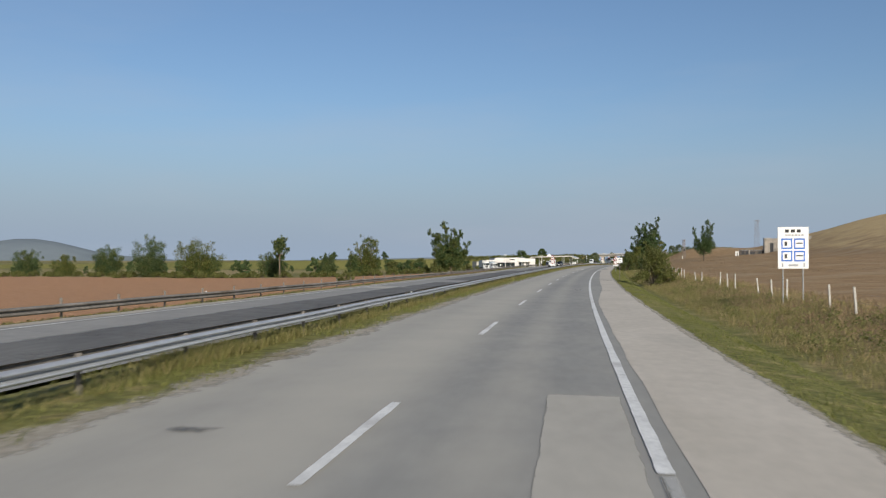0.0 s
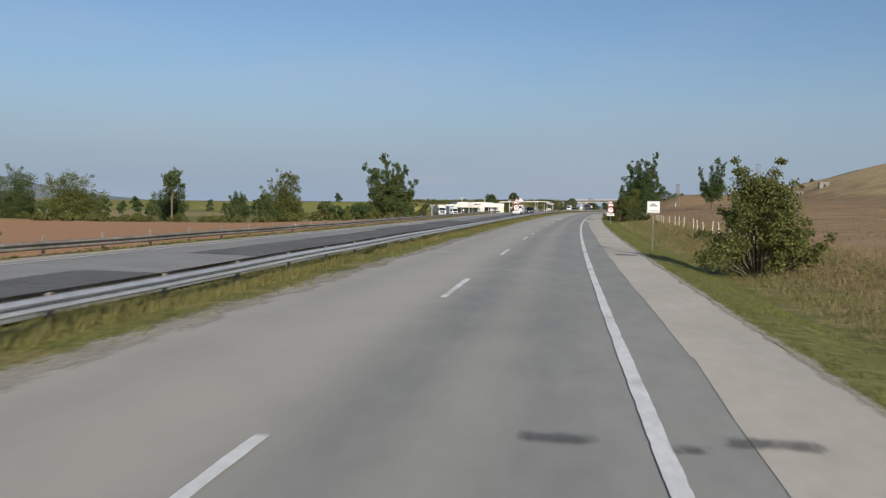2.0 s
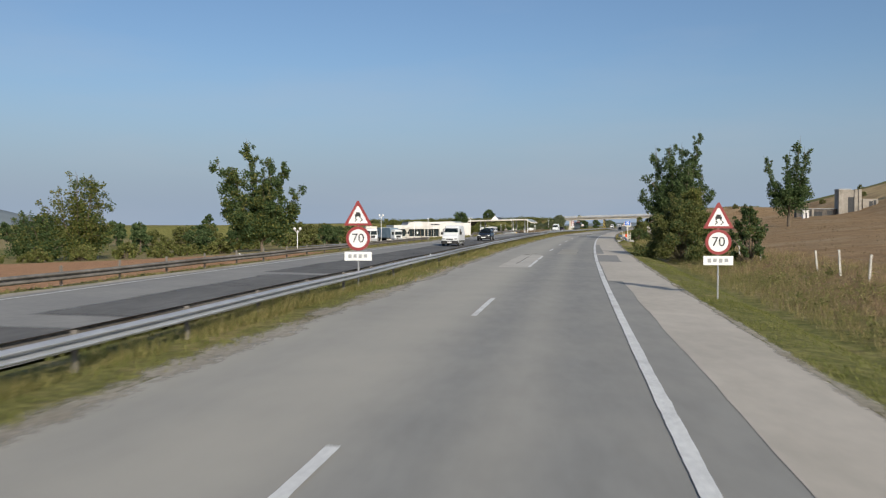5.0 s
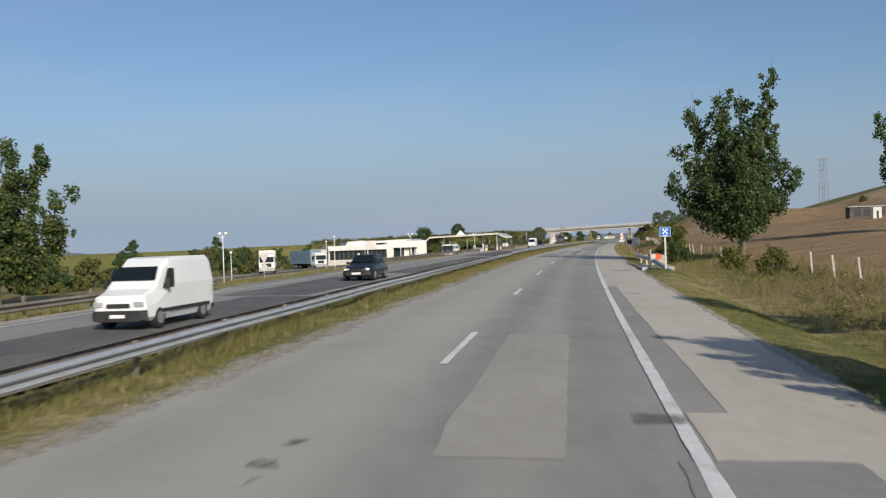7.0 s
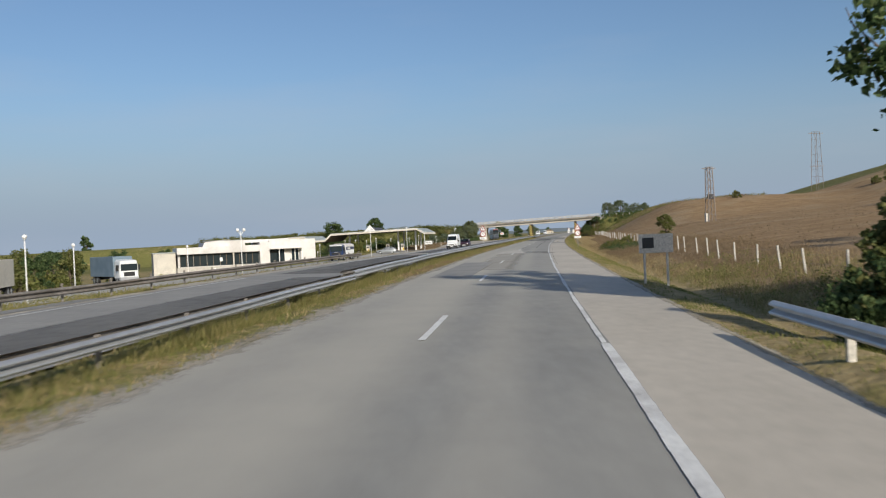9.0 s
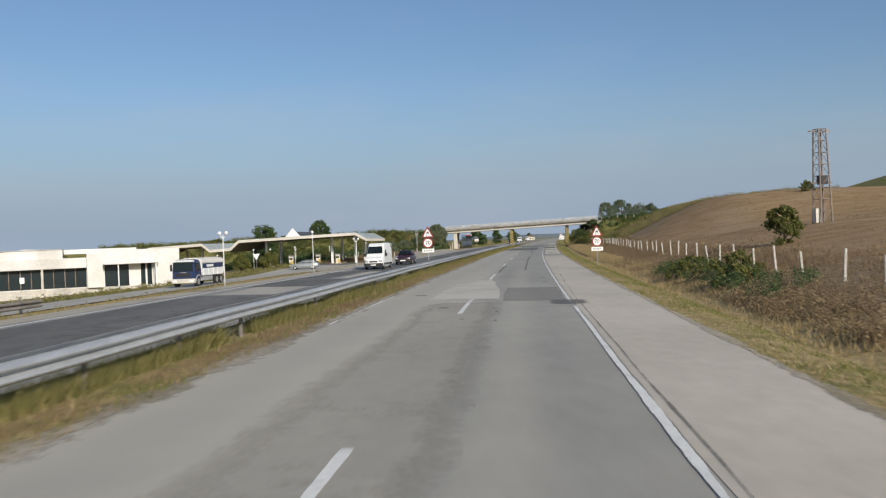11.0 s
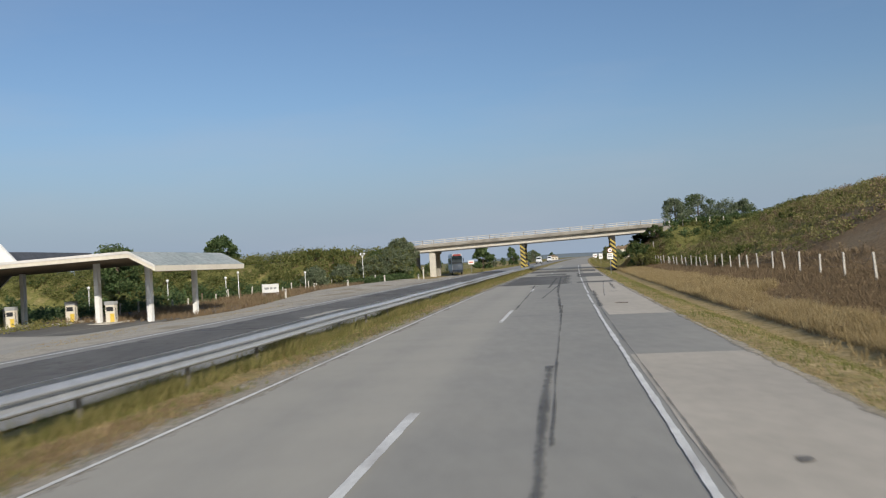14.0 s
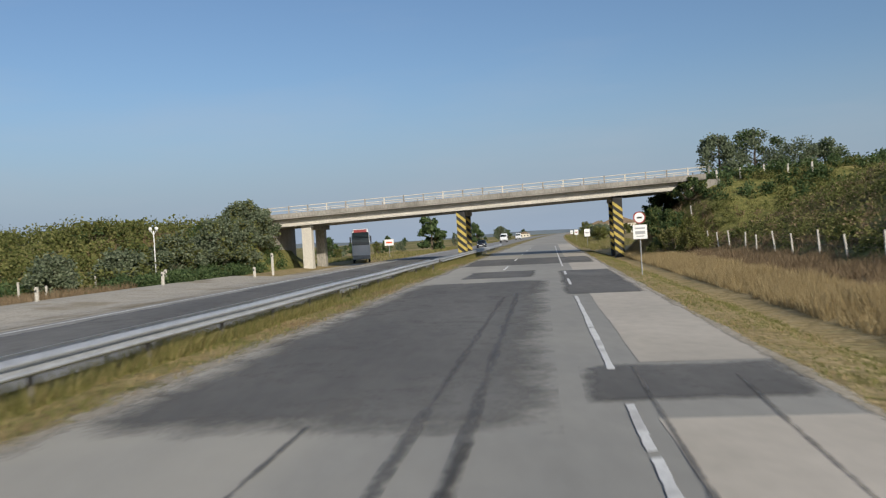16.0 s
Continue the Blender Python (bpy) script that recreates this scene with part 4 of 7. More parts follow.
def fan_tree(name, s, n, turn, stems, fork, leaves, size, mat, label, seed, group="", two=None, sink=0.15, twigs=3, start=0.3, gap=0.0, trunk=0.22):
    """A tree of several stems that rise from a low fork, each with its own plume of leaves; start: how far out a stem is bare."""
    rng = np.random.default_rng(seed)
    g = base(name, stand(s, n, float(ground_z(s, n)) - sink, turn), label, "tree", group=group)
    bm, C, R = bmesh.new(), [], []
    f = Vector((0, 0, fork))
    tube(bm, (0, 0, -0.2), f, trunk * 1.25, trunk, 9, caps=False)
    for dx, dy, h, r in stems:
        tip = Vector((dx, dy, h))
        mid = Vector((dx * 0.55, dy * 0.55, fork + (h - fork) * 0.42))
        line = [f, f.lerp(mid, 0.5) + Vector((rng.normal() * 0.12, rng.normal() * 0.12, 0)), mid, mid.lerp(tip, 0.5) + Vector((rng.normal() * 0.2, rng.normal() * 0.2, 0)), tip]
        for i in range(4):
            tube(bm, line[i], line[i + 1], trunk * 0.6 * (1 - 0.23 * i), trunk * 0.6 * (1 - 0.23 * (i + 1)), 6, caps=False)
        k = max(5, int((tip - f).length / (r * 0.62)))
        for j in range(k):
            u = start + (1 - start) * (j + 0.5) / k
            x = u * 4
            i = min(int(x), 3)
            c = line[i].lerp(line[i + 1], x - i)
            rr = r * (1.15 - 0.6 * u) * rng.uniform(0.75, 1.15)
            o = Vector((rng.normal(), rng.normal(), rng.normal() * 0.5)) * r * (0.75 - 0.45 * u)
            C.append(tuple(c + o))
            R.append(rr)
            if rng.random() > 0.35 + gap:
                a = rng.uniform(0, 6.28)
                e = c + Vector((math.cos(a), math.sin(a), rng.uniform(-0.1, 0.7))) * r * (1.5 - 0.6 * u)
                tube(bm, c, e, 0.035, 0.012, 4, caps=False)
                C.append(tuple(e))
                R.append(rr * 0.6)
    for i in range(twigs):
        q = stems[i % len(stems)]
        t = Vector(q[:3])
        tube(bm, t - Vector((q[0] * 0.1, q[1] * 0.1, 1.5)), t + Vector((rng.normal() * 0.4, rng.normal() * 0.4, rng.uniform(0.3, 1.1))), 0.04, 0.012, 4, caps=False)
    part("trunk", bm, BARK, g, smooth_faces=True)
    part("crown", leaf_mesh("crown", C, R, leaves, size, mat, rng, 1.15), mat, g)
    if two:
        idx = rng.permutation(len(C))[: len(C) // 2]
        part("foliage", leaf_mesh("foliage", [C[i] for i in idx], [R[i] for i in idx], leaves // 3, size, two, rng, 1.1), two, g)
    return g


def bush(name, s, n, height, width, leaves, size, mat, label, seed, category="bush", group="", two=None, sink=0.08, z=None, taper=0.55):
    rng = np.random.default_rng(seed)
    zz = float(ground_z(s, n)) if z is None else z
    g = base(name, stand(s, n, zz - sink), label, category, group=group)
    bm, C, R = bmesh.new(), [], []
    k = 22 + int(height * 4)
    for i in range(k):
        a, q = i * 2.4 + rng.uniform(-0.5, 0.5), (i + 0.5) / k
        dome = math.sqrt(max(0.04, 1 - (1.05 * q) ** 2)) * (1 - (taper - 0.4) * q)
        if taper > 0.9:
            dome = 1.0 - 0.92 * q
        reach = width * 0.5 * rng.uniform(0.45, 1.0) * dome
        c = Vector((math.cos(a) * reach, math.sin(a) * reach, height * (0.1 + 0.78 * q) * rng.uniform(0.8, 1.08)))
        tube(bm, (0.15 * math.cos(a), 0.15 * math.sin(a), 0), c, 0.035, 0.01, 5, caps=False)
        C.append(tuple(c))
        R.append(rng.uniform(0.55, 1.15) * min(width, height * 1.3) * 0.15)
        if rng.random() < 0.55:
            o = Vector((math.cos(a), math.sin(a), rng.uniform(0.6, 2.0))).normalized() * min(width, height) * rng.uniform(0.12, 0.26)
            tube(bm, c, c + o, 0.02, 0.006, 4, caps=False)
            for f in (0.55, 1.0):
                C.append(tuple(c + o * f))
                R.append(min(width, height * 1.3) * (0.085 - 0.035 * f))
    part("stem", bm, BARK, g)
    part("foliage", leaf_mesh("foliage", C, R, leaves, size, mat, rng), mat, g)
    if two:
        idx = rng.permutation(len(C))[: len(C) // 2]
        part("foliage", leaf_mesh("foliage", [C[i] for i in idx], [R[i] for i in idx], leaves // 3, size, two, rng), two, g)
    return g


RT = "row of trees beyond the field"
fan_tree("poplar_tree", 293, -50, 30, [(-6.6, 0.5, 13.4, 1.5), (-4.6, -1.5, 12.2, 1.2), (-2.0, 0.8, 16.6, 1.15), (1.2, -0.6, 14.0, 1.3), (3.9, 0.9, 13.9, 1.0), (5.6, -0.8, 9.8, 1.3), (-5.4, 1.6, 7.6, 1.3), (5.2, 1.2, 6.2, 1.3), (-0.4, -3.6, 10.5, 1.4),
          (0.5, 3.2, 11.0, 1.4), (-3.0, -2.0, 6.0, 1.3), (2.4, -2.4, 7.0, 1.4)], 1.6, 38000, 0.27, LEAF, "tall poplar of fanned stems with a gappy green crown", 11, group=RT, two=LEAF_YELLOW, start=0.22)
for s, n, h, w, mat, two, text, seed, st, lo in (
        (287, -76.5, 14.3, 7.4, LEAF_YELLOW, LEAF, "poplar tree with yellowing leaves at the field edge", 12, 0.12, 0.45),
        (281, -103.6, 14.3, 4.9, LEAF, LEAF_YELLOW, "slim poplar tree with a sparse umbrella-like top at the field edge", 13, 0.55, 0.62),
        (288, -137, 13.8, 13.5, LEAF_YELLOW, LEAF, "broad tree with a low yellow-green crown at the field edge", 14, 0.08, 0.45),
        (294, -158, 15.4, 11.0, LEAF, LEAF_BUSH, "round dark green tree at the field edge", 15, 0.08, 0.5),
        (310, -187, 12.4, 9.5, LEAF, LEAF_YELLOW, "green tree with a brownish top at the field edge", 16, 0.1, 0.5),
        (300, -197, 8.6, 7.4, LEAF_YELLOW, LEAF, "small yellow-green tree at the field edge", 17, 0.08, 0.5),
        (322, -232, 11.2, 10.0, LEAF, LEAF_BUSH, "green tree at the field edge", 18, 0.08, 0.5),
        (297, -113, 9.2, 8.5, LEAF, LEAF_BUSH, "low leafy tree between the taller ones at the field edge", 19, 0.08, 0.5),
        (300, -95, 8.6, 6.0, LEAF, LEAF_BUSH, "low upright tree with dense leaves at the field edge", 20, 0.08, 0.45),
        (283, -79.5, 8.0, 3.6, LEAF, LEAF_YELLOW, "slender young poplar beside a yellowing one", 21, 0.15, 0.4)):
    fan_tree("poplar_tree", s, n, 0, leaders_for(h, w * 1.3, np.random.default_rng(seed), 8, 5 if st < 0.5 else 2, lo), 0.8 if st < 0.5 else h * 0.5, int(1500 * w + 4000) if st < 0.5 else 4200, 0.28, mat, text, seed, group=RT, two=two, start=st, gap=0.2 if st > 0.5 else 0.0, twigs=2)
fan_tree("poplar_tree", 303.3, 12.2, -3, [(2.9, 0.3, 15.8, 0.85), (-3.7, 0.5, 13.2, 1.15), (-1.8, -1.2, 13.8, 1.15), (0.3, 1.0, 13.6, 1.15), (2.2, -0.6, 12.2, 1.0), (-5.8, 0.6, 6.9, 1.1), (-4.7, -1.0, 9.2, 1.15), (4.6, 0.4, 7.0, 1.05), (3.4, 1.4, 9.6, 1.1),
          (-3.6, 1.5, 4.6, 1.0), (2.8, -1.2, 5.2, 1.0), (0.0, -3.4, 8.4, 1.3), (0.2, 3.2, 9.0, 1.3), (-1.6, 2.4, 11.4, 1.2), (1.2, -2.6, 11.2, 1.2), (-2.2, -2.0, 6.4, 1.2)], 2.2, 52000, 0.24, LEAF, "tall poplar tree with a notched dark crown and bare twigs", 23, start=0.16, twigs=6, trunk=0.26)
fan_tree("poplar_tree", 312, 29.3, -8, [(-3.3, 0.4, 10.9, 0.7), (1.6, 0.2, 13.3, 1.0), (2.6, -0.5, 11.8, 0.9), (-0.2, 0.6, 11.4, 0.6), (-2.3, -0.6, 7.0, 1.2), (2.5, 0.8, 7.2, 1.2), (0.2, -1.6, 7.6, 1.2), (1.0, 1.8, 6.4, 1.2), (-1.4, 1.4, 5.0, 1.1)], 2.0, 13000, 0.25, LEAF,
         "poplar tree with a narrow waist on the heath", 22, start=0.3, twigs=5, gap=0.15)
bush("roadside_bush", 117.5, 6.9, 4.9, 5.2, 17000, 0.11, LEAF_BUSH, "large loose olive-green bush on the verge", 31, two=LEAF_YELLOW, taper=0.95)
bush("roadside_bush", 228, 9.8, 4.0, 2.6, 5000, 0.13, LEAF, "slender dark bush at the fence before the thicket", 40, two=LEAF_BUSH)
bush("roadside_bush", 238, 6.7, 5.2, 6.2, 42000, 0.12, LEAF_BUSH, "wide dark green bush beside the fence", 32, two=LEAF, taper=0.7)
tree("young_tree", 250, 8.7, 6.8, 3.4, 0.2, 8500, 0.14, LEAF_YELLOW, "young tree with light yellow-green leaves in a thicket", 33, clumps=16)
bush("roadside_bush", 300, 5.9, 2.2, 4.2, 9000, 0.12, LEAF, "low dark green bush behind the marker boards", 37, two=LEAF_BUSH)
bush("roadside_bush", 301, 6.3, 3.9, 2.6, 11000, 0.12, LEAF_BUSH, "tall green bush behind the striped marker boards", 34, two=LEAF)
tree("small_tree", 401, 15.5, 3.3, 2.9, 0.08, 3600, 0.16, LEAF_BUSH, "small round tree below the pylon", 36, clumps=18, top=0.7, sink=0.4)

# ---- templates that are repeated far off ----


def copies(thing, spots, seed, lo=0.8, hi=1.2, sink=0.1):
    """Copies of a plant at (s, n) places, turned and scaled at random; the first spot is the thing's own."""
    rng = np.random.default_rng(seed)
    for s, n in spots:
        k, w = rng.uniform(lo, hi), rng.uniform(0.9, 1.15)
        m = stand(s, n, float(ground_z(s, n)) - sink, float(rng.uniform(0, 360))) @ Matrix.Diagonal((k * w, k * w, k, 1))
        copy_thing(thing, m)


rng = np.random.default_rng(5)
far_tree = tree("distant_tree", 330, -92, 6.5, 5.0, 0.05, 1500, 0.5, LEAF, "small green tree far off across the fields", 51, clumps=16, top=0.8, group="distant trees")
spots = [(float(rng.uniform(330, 640)), float(-rng.uniform(80, 260))) for _ in range(46)]
copies(far_tree, [q for q in spots if q[0] < 520 or q[1] < -150], 6, 0.5, 1.25)
copies(far_tree, [(float(rng.uniform(680, 1500)), float(rng.choice([-1, 1]) * rng.uniform(24, 200))) for _ in range(60)], 7, 0.7, 1.7)
far_bush = bush("field_bush", 300, -60, 2.4, 4.5, 900, 0.36, LEAF_BUSH, "low green bush along the field edge", 52, group="field bushes", two=LEAF_YELLOW)
copies(far_bush, [(float(285 + rng.uniform(-12, 14)), float(-rng.uniform(58, 250))) for _ in range(26)], 8, 0.5, 1.2)
copies(far_bush, [(float(276 + 0.13 * k * 3.6 + rng.uniform(-3, 9)), -52.0 - k * 3.6) for k in range(56)], 21, 0.6, 1.1)
copies(far_bush, [(float(rng.uniform(325, 420)), float(-rng.uniform(60, 100))) for _ in range(20)], 9, 0.6, 1.5)
copies(far_bush, [(float(rng.uniform(700, 1100)), float(rng.uniform(9, 40))) for _ in range(18)], 10, 0.6, 1.4)
bank_bush = bush("bank_bush", 560, -46, 2.6, 4.6, 1500, 0.26, LEAF_BUSH, "dense green bush on the bank beside the bridge road", 53, group="bank bushes", two=LEAF)
copies(bank_bush, [(float(BRIDGE_S - rng.uniform(1, 19)), float(-rng.uniform(33, 110))) for _ in range(70)], 11, 0.6, 1.05, sink=0.4)
copies(bank_bush, [(float(rng.uniform(515, 575)), float(-rng.uniform(46, 75))) for _ in range(30)], 12, 0.6, 1.1, sink=0.3)
copies(bank_bush, [(float(BRIDGE_S - rng.uniform(-4, 16)), float(rng.uniform(17, 60))) for _ in range(30)], 13, 0.2, 0.4, sink=0.3)
copies(bank_bush, [(float(rng.uniform(520, 575)), float(rng.uniform(20, 34))) for _ in range(16)], 14, 0.2, 0.4, sink=0.3)
copies(bank_bush, [(float(rng.uniform(515, 575)), float(rng.uniform(12.8, 15))) for _ in range(9)], 16, 0.25, 0.45, sink=0.2)
olive = tree("olive_tree", 577, -31.5, 4.3, 5.4, 0.02, 5200, 0.26, LEAF_SILVER_HAZE, "greyish olive tree at the end of the bridge", 54, clumps=30, top=0.7, group="olive trees", z=0.3)
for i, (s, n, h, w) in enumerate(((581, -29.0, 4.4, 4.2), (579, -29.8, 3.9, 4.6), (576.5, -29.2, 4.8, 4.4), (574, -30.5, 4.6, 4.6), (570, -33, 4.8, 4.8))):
    tree("olive_tree", s, n, h, w, 0.01, 6500, 0.2, LEAF_SILVER_HAZE, "dense greyish olive tree beside the bridge pier", 260 + i, clumps=34, top=0.8, group="olive trees", two=LEAF_BUSH)
for i, (s, n, h, w) in enumerate(((580, 10.4, 3.2, 4.2), (583.5, 12.8, 2.2, 4.6), (576.5, 9.4, 2.4, 3.2), (585, 9.4, 2.6, 3.4), (590, 11, 2.9, 4.4))):
    bush("bank_bush", s, n, h, w, 6500, 0.18, LEAF, "dark green bush under the bridge end", 270 + i, group="bank bushes", two=LEAF_BUSH)
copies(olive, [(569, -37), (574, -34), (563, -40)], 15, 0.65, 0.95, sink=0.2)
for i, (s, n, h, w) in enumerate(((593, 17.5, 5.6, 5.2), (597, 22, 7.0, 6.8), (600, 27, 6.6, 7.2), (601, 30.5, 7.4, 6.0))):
    tree("olive_tree", s, n, h, w, 0.03, 5200, 0.22, LEAF_SILVER_HAZE, "greyish green tree on the bank above the bridge", 60 + i, clumps=20, top=0.9, group="olive trees", two=LEAF if i % 2 else None)
tree("round_tree", 586.6, -64.8, 6.5, 6.2, 0.02, 4200, 0.36, LEAF, "round dark green tree behind the rest area", 71, clumps=30, top=0.9, two=LEAF)
tree("round_tree", 566.8, -74.5, 10.6, 7.6, 0.2, 5200, 0.36, LEAF, "broad dark green tree behind the rest area", 72, clumps=30, top=1.0)
bush("field_bush", 117, -27.9, 1.6, 2.6, 1200, 0.16, LEAF_BUSH, "lone weed bush at the edge of the ploughed field", 74)
for i, (s, n, h, w) in enumerate(((383, 8.2, 1.1, 3.4), (387, 9.2, 1.3, 3.6), (393, 7.6, 1.0, 3.0), (399, 9.0, 0.9, 3.0), (150, 9.4, 0.9, 2.4), (277, 9.6, 1.7, 2.4), (285, 8.6, 1.9, 2.2),
                               (571, 11, 2.2, 3.0), (574, 9.5, 2.6, 3.4), (578, 12, 2.4, 3.8))):
    bush("ditch_scrub", s, n, h, w, 3200, 0.11, LEAF_BUSH if i % 3 else LEAF_YELLOW, "low green scrub in the ditch beside the fence", 80 + i, group="scrub", two=BLADE_WEED)

# ---- thickets ----


def thicket(name, label, s0, s1, n0, n1, clumps, height, radius, leaves, size, mat, seed, category="scrub"):
    """Low growth over a stretch of land: clumps of small leaves that follow the ground."""
    r = np.random.default_rng(seed)
    s, n = r.uniform(s0, s1, clumps), r.uniform(n0, n1, clumps)
    keep = lumps(s, n, 4.0, seed) + 0.5 * lumps(s, n, 1.3, seed + 3) > r.uniform(-1.3, 0.1, clumps)
    s, n = s[keep], n[keep]
    h = height * r.uniform(0.25, 1.0, len(s)) * (0.8 + 0.4 * lumps(s, n, 6.0, seed + 1))
    me = leaf_mesh(name, atv(s, n, ground_z(s, n) + h * 0.6), radius * r.uniform(0.6, 1.3, len(s)), leaves, size, mat, r, flat=0.9)
    return tagged(part(name, me, mat), label, category, kind="stuff")


thicket("bank_thicket", "dense green thicket on the bank beside the bridge", 566, 589, -125, -32, 1500, 2.6, 1.1, 70000, 0.26, LEAF_BUSH, 31)
thicket("bank_thicket", "dense green growth at the foot of the bank by the pier", 560, 586, -35, -27.4, 420, 1.5, 0.65, 42000, 0.16, LEAF, 42)
thicket("bank_thicket", "dark green undergrowth behind the rest area", 515, 570, -80, -42, 900, 2.4, 1.1, 40000, 0.26, LEAF, 32)
thicket("bank_thicket", "green scrub on the slope beside the bridge", 492, 580, 13.5, 50, 2400, 0.45, 0.55, 70000, 0.14, LEAF_WEED, 33)
thicket("bank_thicket", "brown dry scrub on the slope beside the bridge", 492, 580, 13.0, 46, 1500, 0.4, 0.55, 50000, 0.13, LEAF_HEATH, 50)
thicket("bank_thicket", "band of dense green shrubs across the slope", 548, 588, 18, 34, 500, 0.8, 0.7, 30000, 0.16, LEAF_BUSH, 51)
thicket("bank_thicket", "dark green shrubs behind the fence below the slope", 515, 582, 12.8, 16.0, 200, 0.7, 0.5, 14000, 0.11, LEAF_BUSH, 34)
thicket("bank_thicket", "dense shrubs round the bridge end", 580, 598, 15, 45, 260, 1.2, 0.8, 20000, 0.24, LEAF, 35)
thicket("ditch_weeds", "soft olive weeds in the ditch", 15, 340, 6.2, 11.5, 2400, 0.3, 0.36, 70000, 0.07, LEAF_WEED, 36, "weeds")
thicket("ditch_weeds", "green weeds below the fence", 15, 340, 6.6, 11.0, 300, 0.6, 0.38, 11000, 0.085, LEAF_BUSH, 37, "weeds")
thicket("ditch_weeds", "brown low growth below the fence", 335, 500, 6.5, 15, 1500, 0.18, 0.4, 30000, 0.07, LEAF_HEATH, 38, "weeds")
thicket("ditch_scrub", "mound of green scrub in the ditch below the fence", 374, 402, 7.0, 9.8, 150, 0.75, 0.45, 12000, 0.08, LEAF, 47, "scrub")
thicket("ditch_scrub", "brown dry scrub among the green in the ditch", 362, 379, 6.3, 8.6, 130, 0.75, 0.42, 12000, 0.06, LEAF_HEATH, 48, "scrub")
thicket("ditch_scrub", "low brown scrub below the fence", 352, 430, 6.4, 10.4, 260, 0.3, 0.36, 9000, 0.06, LEAF_HEATH, 49, "scrub")
thicket("verge_weeds", "olive weeds in front of the service building", 372, 500, -44, -40, 600, 0.6, 0.5, 12000, 0.16, LEAF_WEED, 40, "weeds")
thicket("verge_weeds", "olive and brown weeds on the traffic island", 300, 440, -31, -20.5, 700, 0.1, 0.4, 9000, 0.09, LEAF_WEED, 41, "weeds")

# ---- grass ----


def grass(name, s0, s1, n0, n1, count, height, width, mat, label, seed, lean=0.35, bias=1.0):
    """Blades of grass, three to a tuft, over a strip of land."""
    r = np.random.default_rng(seed)
    s, f = r.uniform(s0, s1, count), r.uniform(0, 1, count) ** bias
    n = n0 + (n1 - n0) * f
    keep = lumps(s, n, 3.1, seed) + 0.6 * lumps(s, n, 0.9, seed + 2) > r.uniform(-1.0, 0.5, count)
    s, n = s[keep], n[keep]
    z = ground_z(s, n)
    z = np.where((n > -10.3) & (n < 2.75), -cross(s) * n - 0.02, z)
    P = np.repeat(atv(s, n, z - 0.02), 3, axis=0)
    k = len(P)
    P[:, :2] += r.normal(scale=0.05, size=(k, 2))
    h = height * r.uniform(0.45, 1.15, k) * np.repeat(0.75 + 0.35 * lumps(s, n, 2.0, seed + 1), 3)
    a = r.uniform(0, 2 * math.pi, k)
    d = np.stack([np.cos(a), np.sin(a), 0 * a], 1) * width
    tip = P + np.stack([r.normal(scale=lean, size=k) * h, r.normal(scale=lean, size=k) * h, h], 1)
    V = np.stack([P - d, P + d, tip], 1).reshape(-1, 3)
    me = bpy.data.meshes.new(name)
    me.from_pydata(V.tolist(), [], np.arange(3 * k).reshape(-1, 3).tolist())
    me.materials.append(mat)
    return tagged(part(name, me, mat), label, "grass", kind="stuff")


grass("verge_grass", 10, 330, 2.8, 5.2, 52000, 0.12, 0.012, BLADE_GREEN, "short green grass on the verge", 1)
grass("verge_grass", 330, 600, 2.8, 5.4, 30000, 0.12, 0.012, BLADE_GREEN, "short drying grass on the verge", 2)
grass("dry_grass", 330, 600, 2.8, 5.6, 16000, 0.12, 0.012, BLADE_DRY, "short straw-coloured grass on the verge", 3)
grass("median_grass", 10, 600, -10.2, -7.5, 60000, 0.24, 0.012, BLADE_GREEN, "green and yellow grass under the median guard rail", 4)
grass("median_grass", 10, 330, -9.4, -8.6, 34000, 0.5, 0.012, BLADE_WEED, "taller grass along the posts of the median guard rail", 44)
grass("median_grass", 310, 600, -9.3, -8.8, 44000, 0.6, 0.012, BLADE_WEED, "taller olive grass along the posts of the median guard rail", 45)
grass("dry_grass", 330, 450, -8.6, -7.6, 16000, 0.16, 0.012, BLADE_BROWN, "orange-brown grass beside the median guard rail", 47)
grass("dry_grass", 310, 600, -8.6, -7.6, 16000, 0.14, 0.011, BLADE_BROWN, "short brown grass beside the median guard rail", 46)
grass("dry_grass", 200, 600, -10.2, -7.5, 11000, 0.2, 0.012, BLADE_DRY, "dry grass under the median guard rail", 5)
grass("weeds", 10, 330, 5.6, 12.5, 42000, 0.5, 0.009, BLADE_WEED, "tall olive weeds in the ditch", 6)
grass("weeds", 10, 330, 6.0, 14, 24000, 0.5, 0.008, BLADE_DRY, "tall dry stalks in the ditch", 7)
grass("weeds", 10, 335, 6.2, 14, 30000, 0.45, 0.01, BLADE_BROWN, "brown dry weeds in the ditch", 19)
grass("dry_grass", 480, 590, 6.4, 9.4, 44000, 0.62, 0.013, BLADE_DRY, "tall straw-coloured grass below the fence", 8, bias=0.9)
grass("dry_grass", 430, 500, 6.3, 7.9, 20000, 0.48, 0.012, BLADE_DRY, "band of straw-coloured grass in the ditch", 50)
grass("weeds", 425, 560, 8.4, 12.4, 36000, 0.4, 0.012, BLADE_BROWN, "dark brown weeds between the ditch and the fence", 51)
grass("weeds", 330, 500, 6.2, 14, 40000, 0.3, 0.011, BLADE_BROWN, "tall brown weeds in the ditch", 9)
grass("weeds", 480, 590, 10, 14, 9000, 0.5, 0.03, BLADE_BROWN, "dark brown weeds below the fence", 10)
